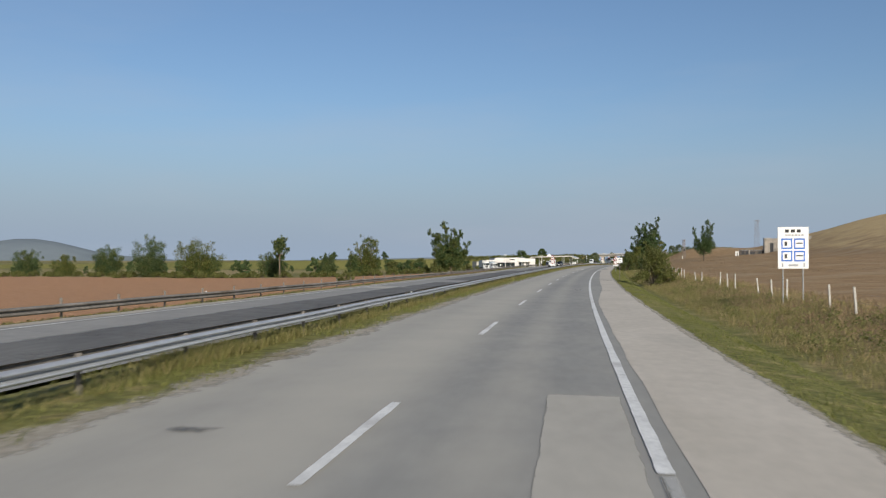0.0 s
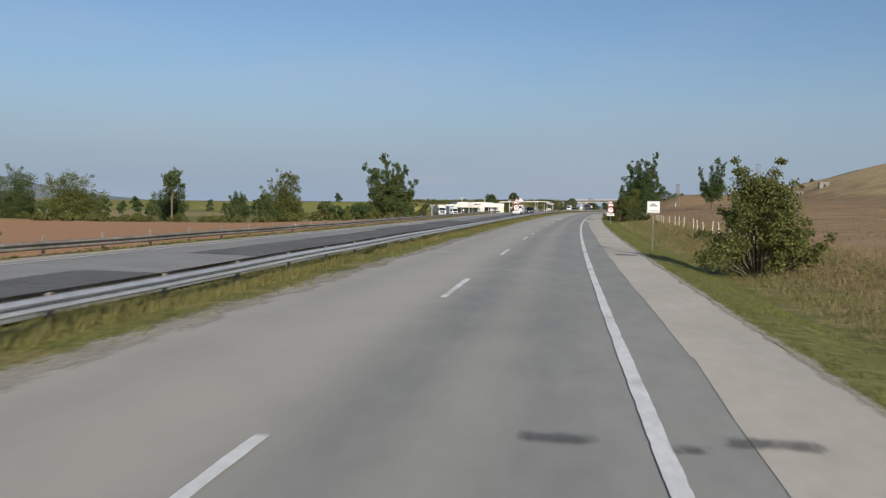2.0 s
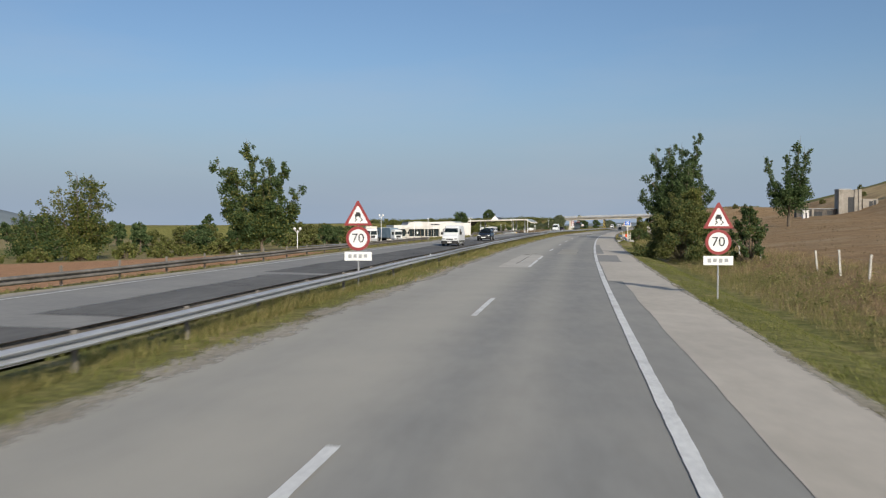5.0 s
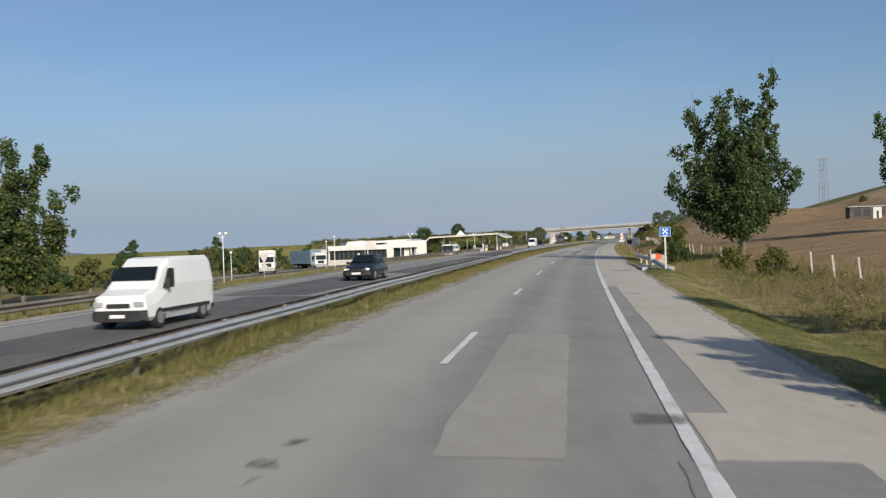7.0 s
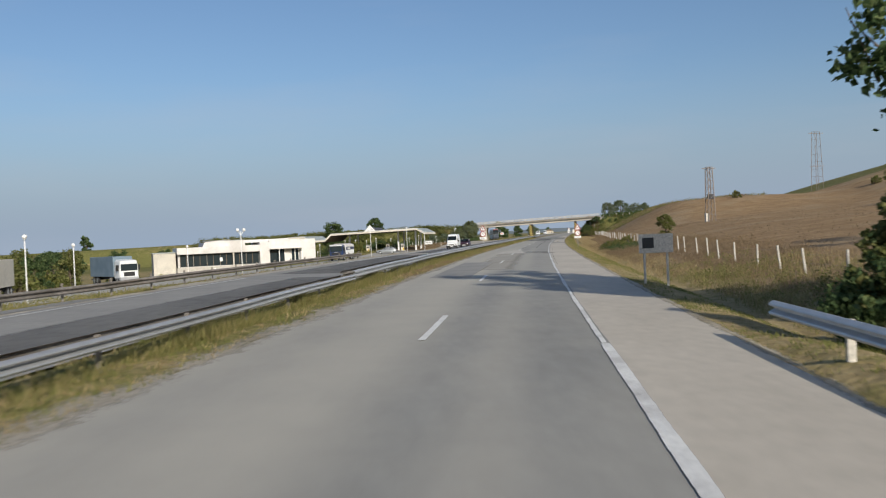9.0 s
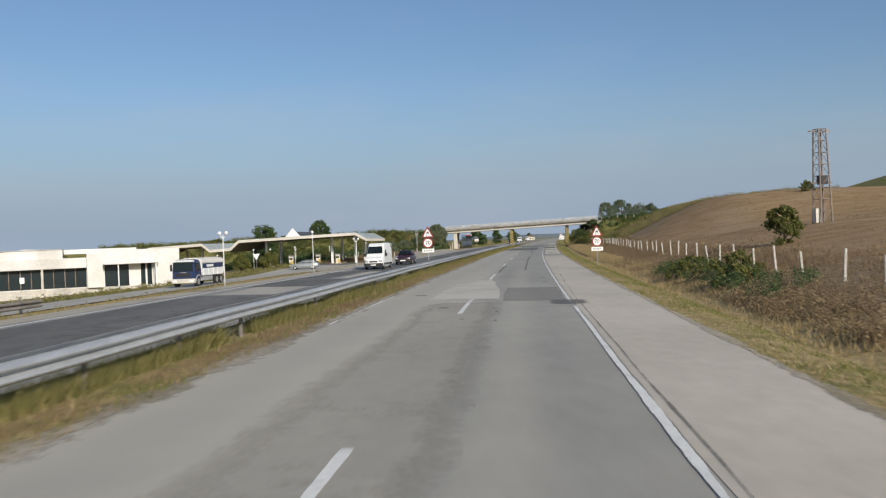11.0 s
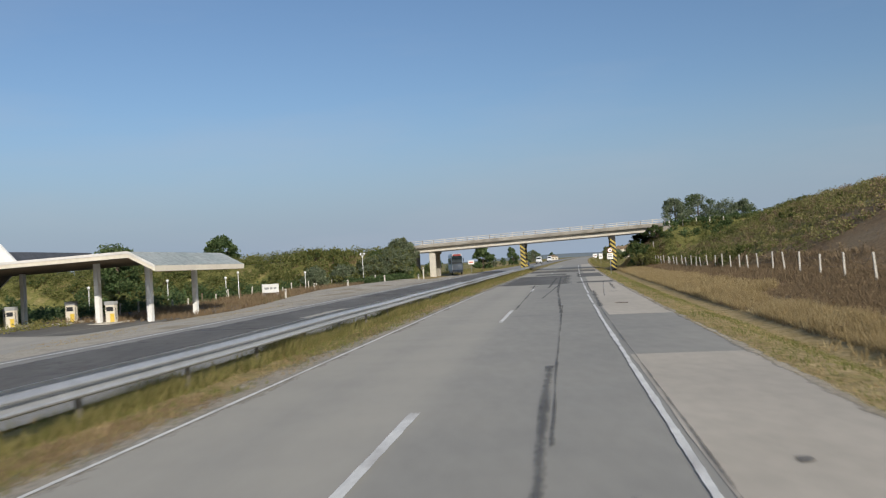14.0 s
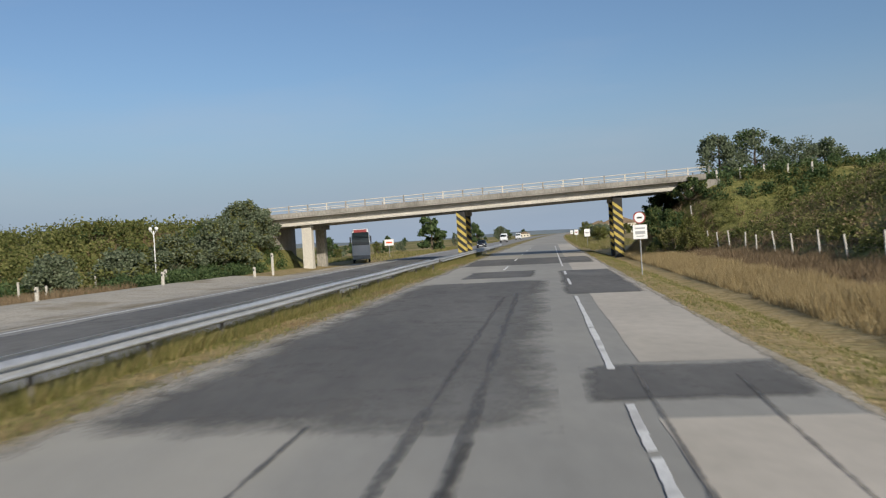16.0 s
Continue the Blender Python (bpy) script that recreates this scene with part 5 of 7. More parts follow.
grass("dry_grass", 330, 460, 5.4, 8.5, 5000, 0.32, 0.022, BLADE_DRY, "tufts of dry grass in the ditch", 11)
grass("heath_grass", 130, 560, 13, 60, 26000, 0.18, 0.03, BLADE_BROWN, "brown heath grass on the hillside", 12)
grass("verge_grass", 10, 330, -22, -18.4, 14000, 0.2, 0.03, BLADE_WEED, "grass along the opposite verge", 13)
grass("weeds", 265, 345, -36, -20.5, 12000, 0.5, 0.03, BLADE_WEED, "tall weeds beyond the opposite guard rail", 14)
grass("island_grass", 300, 500, -31, -19.6, 26000, 0.2, 0.02, BLADE_DRY, "short straw-coloured grass on the traffic island", 43)
grass("weeds", 500, 600, -44, -31.5, 16000, 0.8, 0.03, BLADE_BROWN, "brown weeds between the paving and the bushes", 15)
grass("weeds", 620, 1000, 3.5, 12, 9000, 0.6, 0.06, BLADE_WEED, "grass verge beyond the bridge", 16)
grass("weeds", 605, 900, -40, -19, 12000, 0.7, 0.06, BLADE_WEED, "green verge beyond the bridge", 17)
grass("bank_scrub", 500, 586, 15, 60, 30000, 0.5, 0.03, BLADE_WEED, "olive scrub on the bank", 18)

# ---- fence ----
FENCE_ME = bpy.data.meshes.new("fence post")
_b = bmesh.new()
box(_b, -0.045, 0.045, -0.045, 0.045, -0.2, 1.3, bevel=0.012)
_b.to_mesh(FENCE_ME)
_b.free()
FENCE_ME.materials.append(CONCRETE)
fence = base("fence", Matrix(), "field fence of leaning pale concrete posts and thin wire", "fence")


def fence_n(s):
    return float(np.interp(s, [0, 300, 330, 385, 475, 505, 600], [11.4, 10.6, 10.1, 10.1, 11.2, 12.2, 12.4]))


prev = None
for i in range(135):
    s = 18 + i * 4.2 + random.uniform(-0.3, 0.3)
    if 278 < s < 298 or s > 583 or (s < 250 and random.random() < 0.35):
        prev = None
        continue
    n = fence_n(s) + random.uniform(-0.12, 0.12)
    p = part("post", FENCE_ME, None, fence)
    p.matrix_world = stand(s, n, float(ground_z(s, n))) @ pose(0, 0, 0, random.uniform(-4, 4), random.uniform(-7, 3), 0) @ Matrix.Diagonal((1, 1, random.uniform(0.8, 1.0), 1))
    top = p.matrix_world @ Vector((0, -0.07, 1.0)), p.matrix_world @ Vector((0, -0.07, 0.55))
    if prev:
        for a, b in zip(prev, top):
            part("wire", bar(a, b, 0.004, k=3), RUST, fence)
    prev = top

# ---- signs ----


def sign_post(g, h, r=0.03, mat=GREY, x=0.0):
    return part("post", bar((x, 0.05, -0.35), (x, 0.05, h), r), mat, g)


def triangle(bm, w, z0, y0, y1):
    return prism(bm, [(-w / 2, z0), (w / 2, z0), (0.03, z0 + w * 0.86), (-0.03, z0 + w * 0.86)], y0, y1)


def disc(r, z, y0, y1, k=28):
    return prism(bmesh.new(), [(r * math.cos(2 * math.pi * i / k), z + r * math.sin(2 * math.pi * i / k)) for i in range(k)], y0, y1)


def warning_sign(s, n, dz=0.0, turn=0.0):
    z = float(ground_z(s, n)) + dz
    g = base("road_sign", stand(s, n, z, turn), "slippery-road triangle above a round 70 limit sign and plate", "road sign", group="warning signs")
    part("post", bar((0, 0.045, -0.4 - dz), (0, 0.045, 3.3), 0.03), GREY, g)
    t = part("triangle_plate", triangle(bmesh.new(), 1.04, 2.45, -0.01, 0.012), RED, g, "red-edged warning triangle")
    part("field", triangle(bmesh.new(), 0.72, 2.53, -0.016, -0.01), WHITE, t)
    bm = boxes((-0.11, 0.11, -0.021, -0.016, 2.78, 2.86), (-0.075, 0.075, -0.021, -0.016, 2.86, 2.93), (-0.1, -0.05, -0.021, -0.016, 2.73, 2.78), (0.05, 0.1, -0.021, -0.016, 2.73, 2.78))
    prism(bm, [(-0.14, 2.58), (-0.1, 2.58), (-0.02, 2.66), (-0.08, 2.72), (-0.12, 2.72), (-0.07, 2.66)], -0.021, -0.016)
    prism(bm, [(0.06, 2.58), (0.10, 2.58), (0.18, 2.66), (0.12, 2.72), (0.08, 2.72), (0.13, 2.66)], -0.021, -0.016)
    part("pictogram", bm, BLACK, t)
    d = part("round_plate", disc(0.44, 1.98, -0.01, 0.012), RED, g, "red-ringed round speed limit plate")
    part("field", disc(0.335, 1.98, -0.016, -0.01), WHITE, d)
    writing("70", 0.46, BLACK, d, Matrix.Translation((0, -0.02, 1.98)) @ FACE)
    p = part("lower_plate", boxes((-0.5, 0.5, -0.01, 0.012, 1.18, 1.5), bevel=0.008), WHITE, g, "white plate with a worn inscription")
    for i in range(4):
        part("inscription", boxes((-0.36 + i * 0.19, -0.24 + i * 0.19, -0.014, -0.01, 1.27 + 0.02 * (i % 2), 1.41)), GREY, p)
    return g


warning_sign(417.3, 4.38, dz=0.2, turn=3)
warning_sign(413.5, -9.85, dz=0.25, turn=2)
warning_sign(199.5, 3.7, turn=2)
warning_sign(199.0, -8.95, dz=-0.2, turn=4)


def small_sign(s, n, label, w, z0, z1, turn=0.0, post_mat=RUST):
    g = base("road_sign", stand(s, n, float(ground_z(s, n)), turn), label, "road sign")
    sign_post(g, z1, 0.03, post_mat)
    p = part("plate", boxes((-w / 2, w / 2, -0.012, 0.01, z0, z1), bevel=0.006), WHITE, g)
    return g, p


g, p = small_sign(125.9, 3.45, "square white traffic sign with a dark car on a rusty post", 0.62, 2.12, 2.74)
part("pictogram", boxes((-0.2, 0.2, -0.017, -0.012, 2.46, 2.55), (-0.13, 0.1, -0.017, -0.012, 2.55, 2.62), (-0.24, 0.24, -0.017, -0.012, 2.22, 2.26)), GREY, p)
part("frame", boxes((-0.31, 0.31, -0.016, -0.012, 2.70, 2.73), (-0.31, 0.31, -0.016, -0.012, 2.13, 2.16)), GREY, p)

g = base("road_sign", stand(280.8, 4.0, float(ground_z(280.8, 4.0)) - 0.34, 4), "blue square breakdown sign with white crossed tools on pale post", "road sign")
part("post", boxes((-0.05, 0.05, 0.012, 0.11, -0.35, 2.92)), CONCRETE_PALE, g)
p = part("plate", boxes((-0.34, 0.34, -0.012, 0.01, 2.36, 2.95), bevel=0.01), BLUE, g, "blue enamel plate")
part("border", boxes((-0.335, 0.335, -0.016, -0.012, 2.365, 2.385), (-0.335, 0.335, -0.016, -0.012, 2.925, 2.945), (-0.335, -0.315, -0.016, -0.012, 2.385, 2.925), (0.315, 0.335, -0.016, -0.012, 2.385, 2.925)), CONCRETE_PALE, p)
bm = bmesh.new()
for a in (45, -45):
    q = Matrix.Translation((0, -0.016, 2.69)) @ Matrix.Scale(0.8, 4) @ Matrix.Rotation(radians(a), 4, "Y")
    b2 = boxes((-0.035, 0.035, -0.004, 0.004, -0.2, 0.2), (-0.075, 0.075, -0.004, 0.004, 0.17, 0.25), (-0.06, 0.06, -0.004, 0.004, -0.25, -0.18))
    b2.transform(q)
    tmp_me = bpy.data.meshes.new("tools")
    b2.to_mesh(tmp_me)
    b2.free()
    bm.from_mesh(tmp_me)
part("crossed_tools", bm, WHITE, p)
part("inscription", boxes((-0.14, 0.14, -0.018, -0.012, 2.42, 2.46)), WHITE, p)

g = base("road_sign", stand(543.8, 3.85, float(ground_z(543.8, 3.85)), 3), "round prohibition sign above a white plate on a grey post", "road sign")
sign_post(g, 3.2, 0.03, GREY)
d = part("round_plate", disc(0.31, 2.95, -0.01, 0.012), RED, g)
part("field", disc(0.25, 2.95, -0.016, -0.01), WHITE, d)
part("pictogram", boxes((-0.13, 0.13, -0.021, -0.016, 2.9, 2.99)), BLACK, d)
p = part("lower_plate", boxes((-0.36, 0.36, -0.01, 0.012, 1.85, 2.58), bevel=0.01), WHITE, g)
for b in ((-0.25, 0.25, -0.015, -0.01, 2.36, 2.44), (-0.25, 0.25, -0.015, -0.01, 2.1, 2.26), (-0.2, 0.2, -0.015, -0.01, 1.97, 2.02)):
    part("inscription", boxes(b), GREY, p)

g = base("services_sign", stand(70.2, 10.95, float(ground_z(70.2, 10.95)), 2) @ Matrix.Diagonal((0.86, 1, 0.95, 1)), "large white services sign with four blue pictogram squares on two posts", "road sign")
z0 = 1.9 - float(ground_z(70.2, 10.4))
for x in (-0.62, 0.62):
    part("post", bar((x, 0.06, -0.3), (x, 0.06, z0 + 2.2), 0.04), GREY, g)
p = part("panel", boxes((-0.95, 0.95, -0.02, 0.02, z0, z0 + 2.42), bevel=0.01), WHITE, g)
for i in range(4):
    x, zz = -0.74 + 0.78 * (i % 2), z0 + 0.42 + 0.72 * (i // 2)
    q = part("pictogram", boxes((x, x + 0.68, -0.026, -0.02, zz, zz + 0.62)), BLUE, p)
    part("pictogram_field", boxes((x + 0.09, x + 0.59, -0.031, -0.026, zz + 0.09, zz + 0.53)), WHITE, q)
    part("symbol", boxes((x + 0.2, x + 0.36, -0.036, -0.031, zz + 0.18, zz + 0.44) if i % 2 == 0 else (x + 0.14, x + 0.54, -0.036, -0.031, zz + 0.3, zz + 0.37)), BLACK, q)
for i in range(3):
    part("inscription", boxes((-0.5 + 0.36 * i, -0.26 + 0.36 * i, -0.025, -0.02, z0 + 2.1, z0 + 2.28)), BLACK, p)
for i in range(6):
    part("inscription", boxes((-0.5 + 0.2 * i, -0.36 + 0.2 * i, -0.025, -0.02, z0 + 1.9, z0 + 2.0)), GREY, p)
for b in ((-0.3, 0.3, -0.025, -0.02, z0 + 0.14, z0 + 0.26), (-0.72, -0.62, -0.025, -0.02, z0 + 0.1, z0 + 0.32), (0.62, 0.72, -0.025, -0.02, z0 + 0.1, z0 + 0.32)):
    part("inscription", boxes(b), GREY, p)

g = base("notice_board", stand(320, 3.9, float(ground_z(320, 3.9)), 12), "weathered white notice board with a dark square on two short posts", "sign")
for x in (-0.5, 0.5):
    part("post", boxes((x - 0.04, x + 0.04, 0.02, 0.1, -0.25, 2.1)), CONCRETE_PALE, g)
p = part("board", boxes((-0.75, 0.75, -0.02, 0.02, 1.35, 2.15), bevel=0.01), CONCRETE_PALE, g)
part("dark_square", boxes((-0.6, -0.1, -0.026, -0.02, 1.55, 2.0)), DARK, p)

# striped marker boards at the culvert
g = base("marker_board", stand(286.4, 4.0, float(ground_z(286.4, 4.0)) + 0.2) @ Matrix.Diagonal((0.54, 1, 0.66, 1)), "marker board with white, orange-red and slatted white fields over the culvert", "barrier")
part("white_field", boxes((-0.92, -0.34, -0.03, 0.03, 0.1, 1.02), bevel=0.01), CONCRETE_PALE, g)
part("red_field", boxes((-0.335, 0.3, -0.032, 0.03, 0.08, 1.0), bevel=0.01), ORANGE, g, "faded orange-red board")
for i in range(6):
    part("slat", boxes((0.33 + i * 0.115, 0.40 + i * 0.115, -0.03, 0.02, 0.0, 0.95 - i * 0.01)), CONCRETE_PALE, g)
part("cross_bar", boxes((-0.9, 1.0, 0.03, 0.07, 0.35, 0.43), (-0.9, 1.0, 0.03, 0.07, 0.75, 0.83)), WOOD, g)
part("post", boxes((-0.98, -0.86, 0.07, 0.19, -0.4, 1.42), bevel=0.012), CONCRETE_PALE, g)
part("post", boxes((0.9, 1.02, 0.07, 0.19, -0.4, 1.3), bevel=0.012), CONCRETE_PALE, g)
g = base("culvert_slab", stand(288.6, 3.75, float(ground_z(288.6, 3.75)) - 0.12), "pale concrete slab over a roadside culvert", "slab")
part("slab", boxes((-0.9, 1.2, -3.2, 3.0, -0.4, 0.1), bevel=0.02), CONCRETE, g)

# ---- vehicles ----


def ring(bm, y, w, z0, z1, wt):
    h = z1 - z0
    half = [(w * 0.86, z0), (w, z0 + 0.14 * h), (w, z0 + 0.55 * h), (wt + (w - wt) * 0.35, z0 + 0.8 * h), (wt, z1 - 0.07 * h), (wt * 0.86, z1)]
    return [bm.verts.new((x, y, z)) for x, z in half] + [bm.verts.new((-x, y, z)) for x, z in half[::-1]]


def loft(sections):
    """A closed hull through cross-sections (y, half width, bottom, top, half width at the top)."""
    bm = bmesh.new()
    rings = [ring(bm, *s) for s in sections]
    k = len(rings[0])
    for a, b in zip(rings, rings[1:]):
        for i in range(k):
            bm.faces.new((a[i], a[(i + 1) % k], b[(i + 1) % k], b[i]))
    bm.faces.new(rings[0][::-1])
    bm.faces.new(rings[-1])
    return bm


def wheel(g, x, y, r, w):
    s = 1 if x > 0 else -1
    t = part("wheel", bar((x - s * w, y, r), (x, y, r), r, k=20), TYRE, g)
    part("rim", bar((x - s * 0.02, y, r), (x + s * 0.012, y, r), r * 0.62, k=16), CHROME, t)
    return t


def pane(g, name, corners, shift):
    """A thin sheet of glass through four corners."""
    bm = bmesh.new()
    bm.faces.new([bm.verts.new(Vector(c) + Vector(shift)) for c in corners])
    bmesh.ops.solidify(bm, geom=bm.faces[:], thickness=0.012)
    return part(name, bm, GLASS, g)


def car(s, n, z, turn, mat, label, hatch=False, group="cars"):
    g = base("car", stand(s, n, z, turn), label, "car", group=group)
    part("body", loft([(2.2, 0.62, 0.42, 0.68, 0.55), (2.1, 0.78, 0.25, 0.76, 0.66), (1.5, 0.85, 0.2, 0.86, 0.74), (0.75, 0.87, 0.2, 0.94, 0.78), (-0.6, 0.87, 0.2, 0.96, 0.79), (-1.5, 0.86, 0.22, 0.98, 0.76), (-2.05, 0.8, 0.28, 0.94, 0.7), (-2.2, 0.66, 0.42, 0.84, 0.58)]), mat, g, smooth_faces=True)
    tail = -2.0 if hatch else -1.75
    part("cabin", loft([(0.95, 0.74, 0.9, 0.94, 0.7), (0.25, 0.73, 0.9, 1.36, 0.56), (-0.9, 0.73, 0.9, 1.39, 0.56), (tail + 0.35, 0.72, 0.9, 1.28 if hatch else 1.22, 0.54), (tail, 0.7, 0.9, 1.0, 0.62)]), mat, g)
    pane(g, "windscreen", ((-0.66, 0.9, 0.97), (0.66, 0.9, 0.97), (0.54, 0.27, 1.34), (-0.54, 0.27, 1.34)), (0, 0.03, 0.04))
    pane(g, "rear_window", ((0.56, tail + 0.06, 1.03), (-0.56, tail + 0.06, 1.03), (-0.5, tail + 0.34, 1.24 if hatch else 1.19), (0.5, tail + 0.34, 1.24 if hatch else 1.19)), (0, -0.03, 0.04))
    for x in (-1, 1):
        for y0, y1 in ((0.62, -0.3), (-0.4, -1.15)):
            pane(g, "side_window", ((x * 0.75, y0, 0.97), (x * 0.75, y1, 0.97), (x * 0.6, y1 - 0.02, 1.31), (x * 0.6, min(y0 - 0.38, 0.2), 1.31)), (x * 0.015, 0, 0.01))
    part("roof", loft([(0.2, 0.56, 1.345, 1.385, 0.5), (-0.3, 0.58, 1.36, 1.43, 0.5), (-0.9, 0.58, 1.36, 1.43, 0.5), (-1.35, 0.56, 1.27, 1.36, 0.48)]), mat, g, smooth_faces=True)
    for y in (-0.35, -1.25):
        for x in (-1, 1):
            bm = bmesh.new()
            tube(bm, (x * 0.76, y, 0.92), (x * 0.575, y - 0.05, 1.38), 0.035, k=6)
            part("pillar", bm, mat, g)
    for x in (-0.56, 0.56):
        part("headlight", boxes((x - 0.17, x + 0.17, 2.09, 2.2, 0.58, 0.7), bevel=0.03), WHITE, g, "clear headlight")
        part("tail_light", boxes((x - 0.15, x + 0.15, -2.2, -2.1, 0.66, 0.82), bevel=0.03), RED, g)
        part("mirror", boxes((x * 1.62 - 0.09, x * 1.62 + 0.09, 0.55, 0.68, 0.92, 1.05), bevel=0.03), mat, g)
    part("grille", boxes((-0.34, 0.34, 2.16, 2.21, 0.52, 0.62)), BLACK, g)
    part("bumper", loft([(2.28, 0.6, 0.3, 0.5, 0.58), (2.12, 0.82, 0.26, 0.52, 0.8)]), BLACK, g)
    part("number_plate", boxes((-0.26, 0.26, 2.27, 2.295, 0.36, 0.47)), WHITE, g)
    for y in (1.35, -1.25):
        for x in (-0.86, 0.86):
            wheel(g, x, y, 0.31, 0.19)
    return g


def van(s, n, z, turn, label, length=5.6, high=2.5, k=1.0):
    g = base("delivery_van", stand(s, n, z, turn) @ Matrix.Scale(k, 4), label, "van", group="vans")
    f = length / 2
    part("body", loft([(f, 0.78, 0.4, 0.98, 0.72), (f - 0.12, 0.92, 0.28, 1.12, 0.86), (f - 0.75, 0.97, 0.25, 1.3, 0.88), (f - 1.0, 0.98, 0.25, 1.5, 0.88), (f - 1.55, 0.99, 0.25, high - 0.32, 0.78), (f - 2.0, 0.99, 0.25, high - 0.05, 0.82),
                       (0, 1.0, 0.25, high, 0.86), (-f + 0.2, 1.0, 0.25, high, 0.86), (-f, 0.96, 0.35, high - 0.08, 0.82)]), VAN_WHITE, g, smooth_faces=False)
    bm = bmesh.new()
    v = [bm.verts.new(c) for c in ((-0.8, f - 1.04, 1.5 + 0.073 * (high - 1.82)), (0.8, f - 1.04, 1.5 + 0.073 * (high - 1.82)), (0.7, f - 1.5, 1.5 + 0.909 * (high - 1.82)), (-0.7, f - 1.5, 1.5 + 0.909 * (high - 1.82)))]
    bm.faces.new(v)
    bmesh.ops.solidify(bm, geom=bm.faces[:], thickness=0.03)
    w = part("windscreen", bm, GLASS, g)
    w.location.y, w.location.z = 0.035, 0.045
    for x in (-1, 1):
        bm = side_prism(bmesh.new(), [(f - 1.15, 1.3), (f - 2.0, 1.3), (f - 2.0, 1.95), (f - 1.55, 1.95)], x * 0.985, x * 1.0)
        part("side_window", bm, GLASS, g).location.x = 0.0
        part("mirror", boxes((x * 1.12 - 0.09, x * 1.12 + 0.09, f - 1.35, f - 1.2, 1.3, 1.62), bevel=0.03), BLACK, g)
        part("headlight", boxes((x * 0.7 - 0.16, x * 0.7 + 0.16, f - 0.1, f + 0.03, 0.74, 0.92), bevel=0.03), GREY, g)
        part("side_strip", boxes((x * 1.0 - 0.02, x * 1.0 + 0.02, -f + 0.5, f - 1.0, 0.5, 0.62)), BLACK, g)
        for y in (f - 0.95, -f + 1.0):
            wheel(g, x * 0.98, y, 0.34, 0.22)
    part("bumper", loft([(f + 0.08, 0.8, 0.28, 0.62, 0.78), (f - 0.1, 0.98, 0.26, 0.66, 0.96)]), BLACK, g)
    part("grille", boxes((-0.4, 0.4, f - 0.02, f + 0.03, 0.72, 0.86)), BLACK, g)
    part("number_plate", boxes((-0.26, 0.26, f + 0.08, f + 0.1, 0.4, 0.51)), WHITE, g)
    part("rear_bumper", boxes((-0.95, 0.95, -f - 0.06, -f + 0.1, 0.35, 0.5)), BLACK, g)
    return g


def lorry(s, n, z, turn, cab, load, label, length=9.0, load_label=""):
    g = base("lorry", stand(s, n, z, turn), label, "lorry", group="lorries")
    f = length / 2
    part("cab", loft([(f, 1.12, 0.55, 2.9, 1.02), (f - 0.12, 1.22, 0.5, 3.05, 1.1), (f - 1.6, 1.24, 0.5, 3.2, 1.1), (f - 1.9, 1.22, 0.6, 3.1, 1.08)]), cab, g)
    part("windscreen", boxes((-1.05, 1.05, f - 0.02, f + 0.03, 1.75, 2.6), bevel=0.03), GLASS, g)
    for x in (-1, 1):
        part("side_window", boxes((x * 1.2 - 0.05, x * 1.2 + 0.05, f - 1.2, f - 0.35, 1.75, 2.5)), GLASS, g)
        part("mirror", boxes((x * 1.42 - 0.1, x * 1.42 + 0.1, f - 0.35, f - 0.2, 1.8, 2.5), bevel=0.03), BLACK, g)
        part("headlight", boxes((x * 0.9 - 0.2, x * 0.9 + 0.2, f - 0.04, f + 0.05, 0.75, 0.95)), WHITE, g)
        for y in (f - 1.0, -f + 2.4, -f + 1.2):
            wheel(g, x * 1.2, y, 0.5, 0.3)
    part("bumper", boxes((-1.2, 1.2, f - 0.15, f + 0.08, 0.4, 0.95), bevel=0.05), GREY, g)
    part("grille", boxes((-0.7, 0.7, f - 0.02, f + 0.035, 1.05, 1.6)), BLACK, g)
    part("chassis", boxes((-0.5, 0.5, -f + 0.2, f - 0.3, 0.65, 0.95)), BLACK, g)
    part("load_body", boxes((-1.25, 1.25, -f, f - 2.1, 1.0, 3.6), bevel=0.04), load, g, load_label)
    part("under_run", boxes((-1.2, 1.2, -f + 0.1, -f + 0.2, 0.5, 0.7)), BLACK, g)
    return g


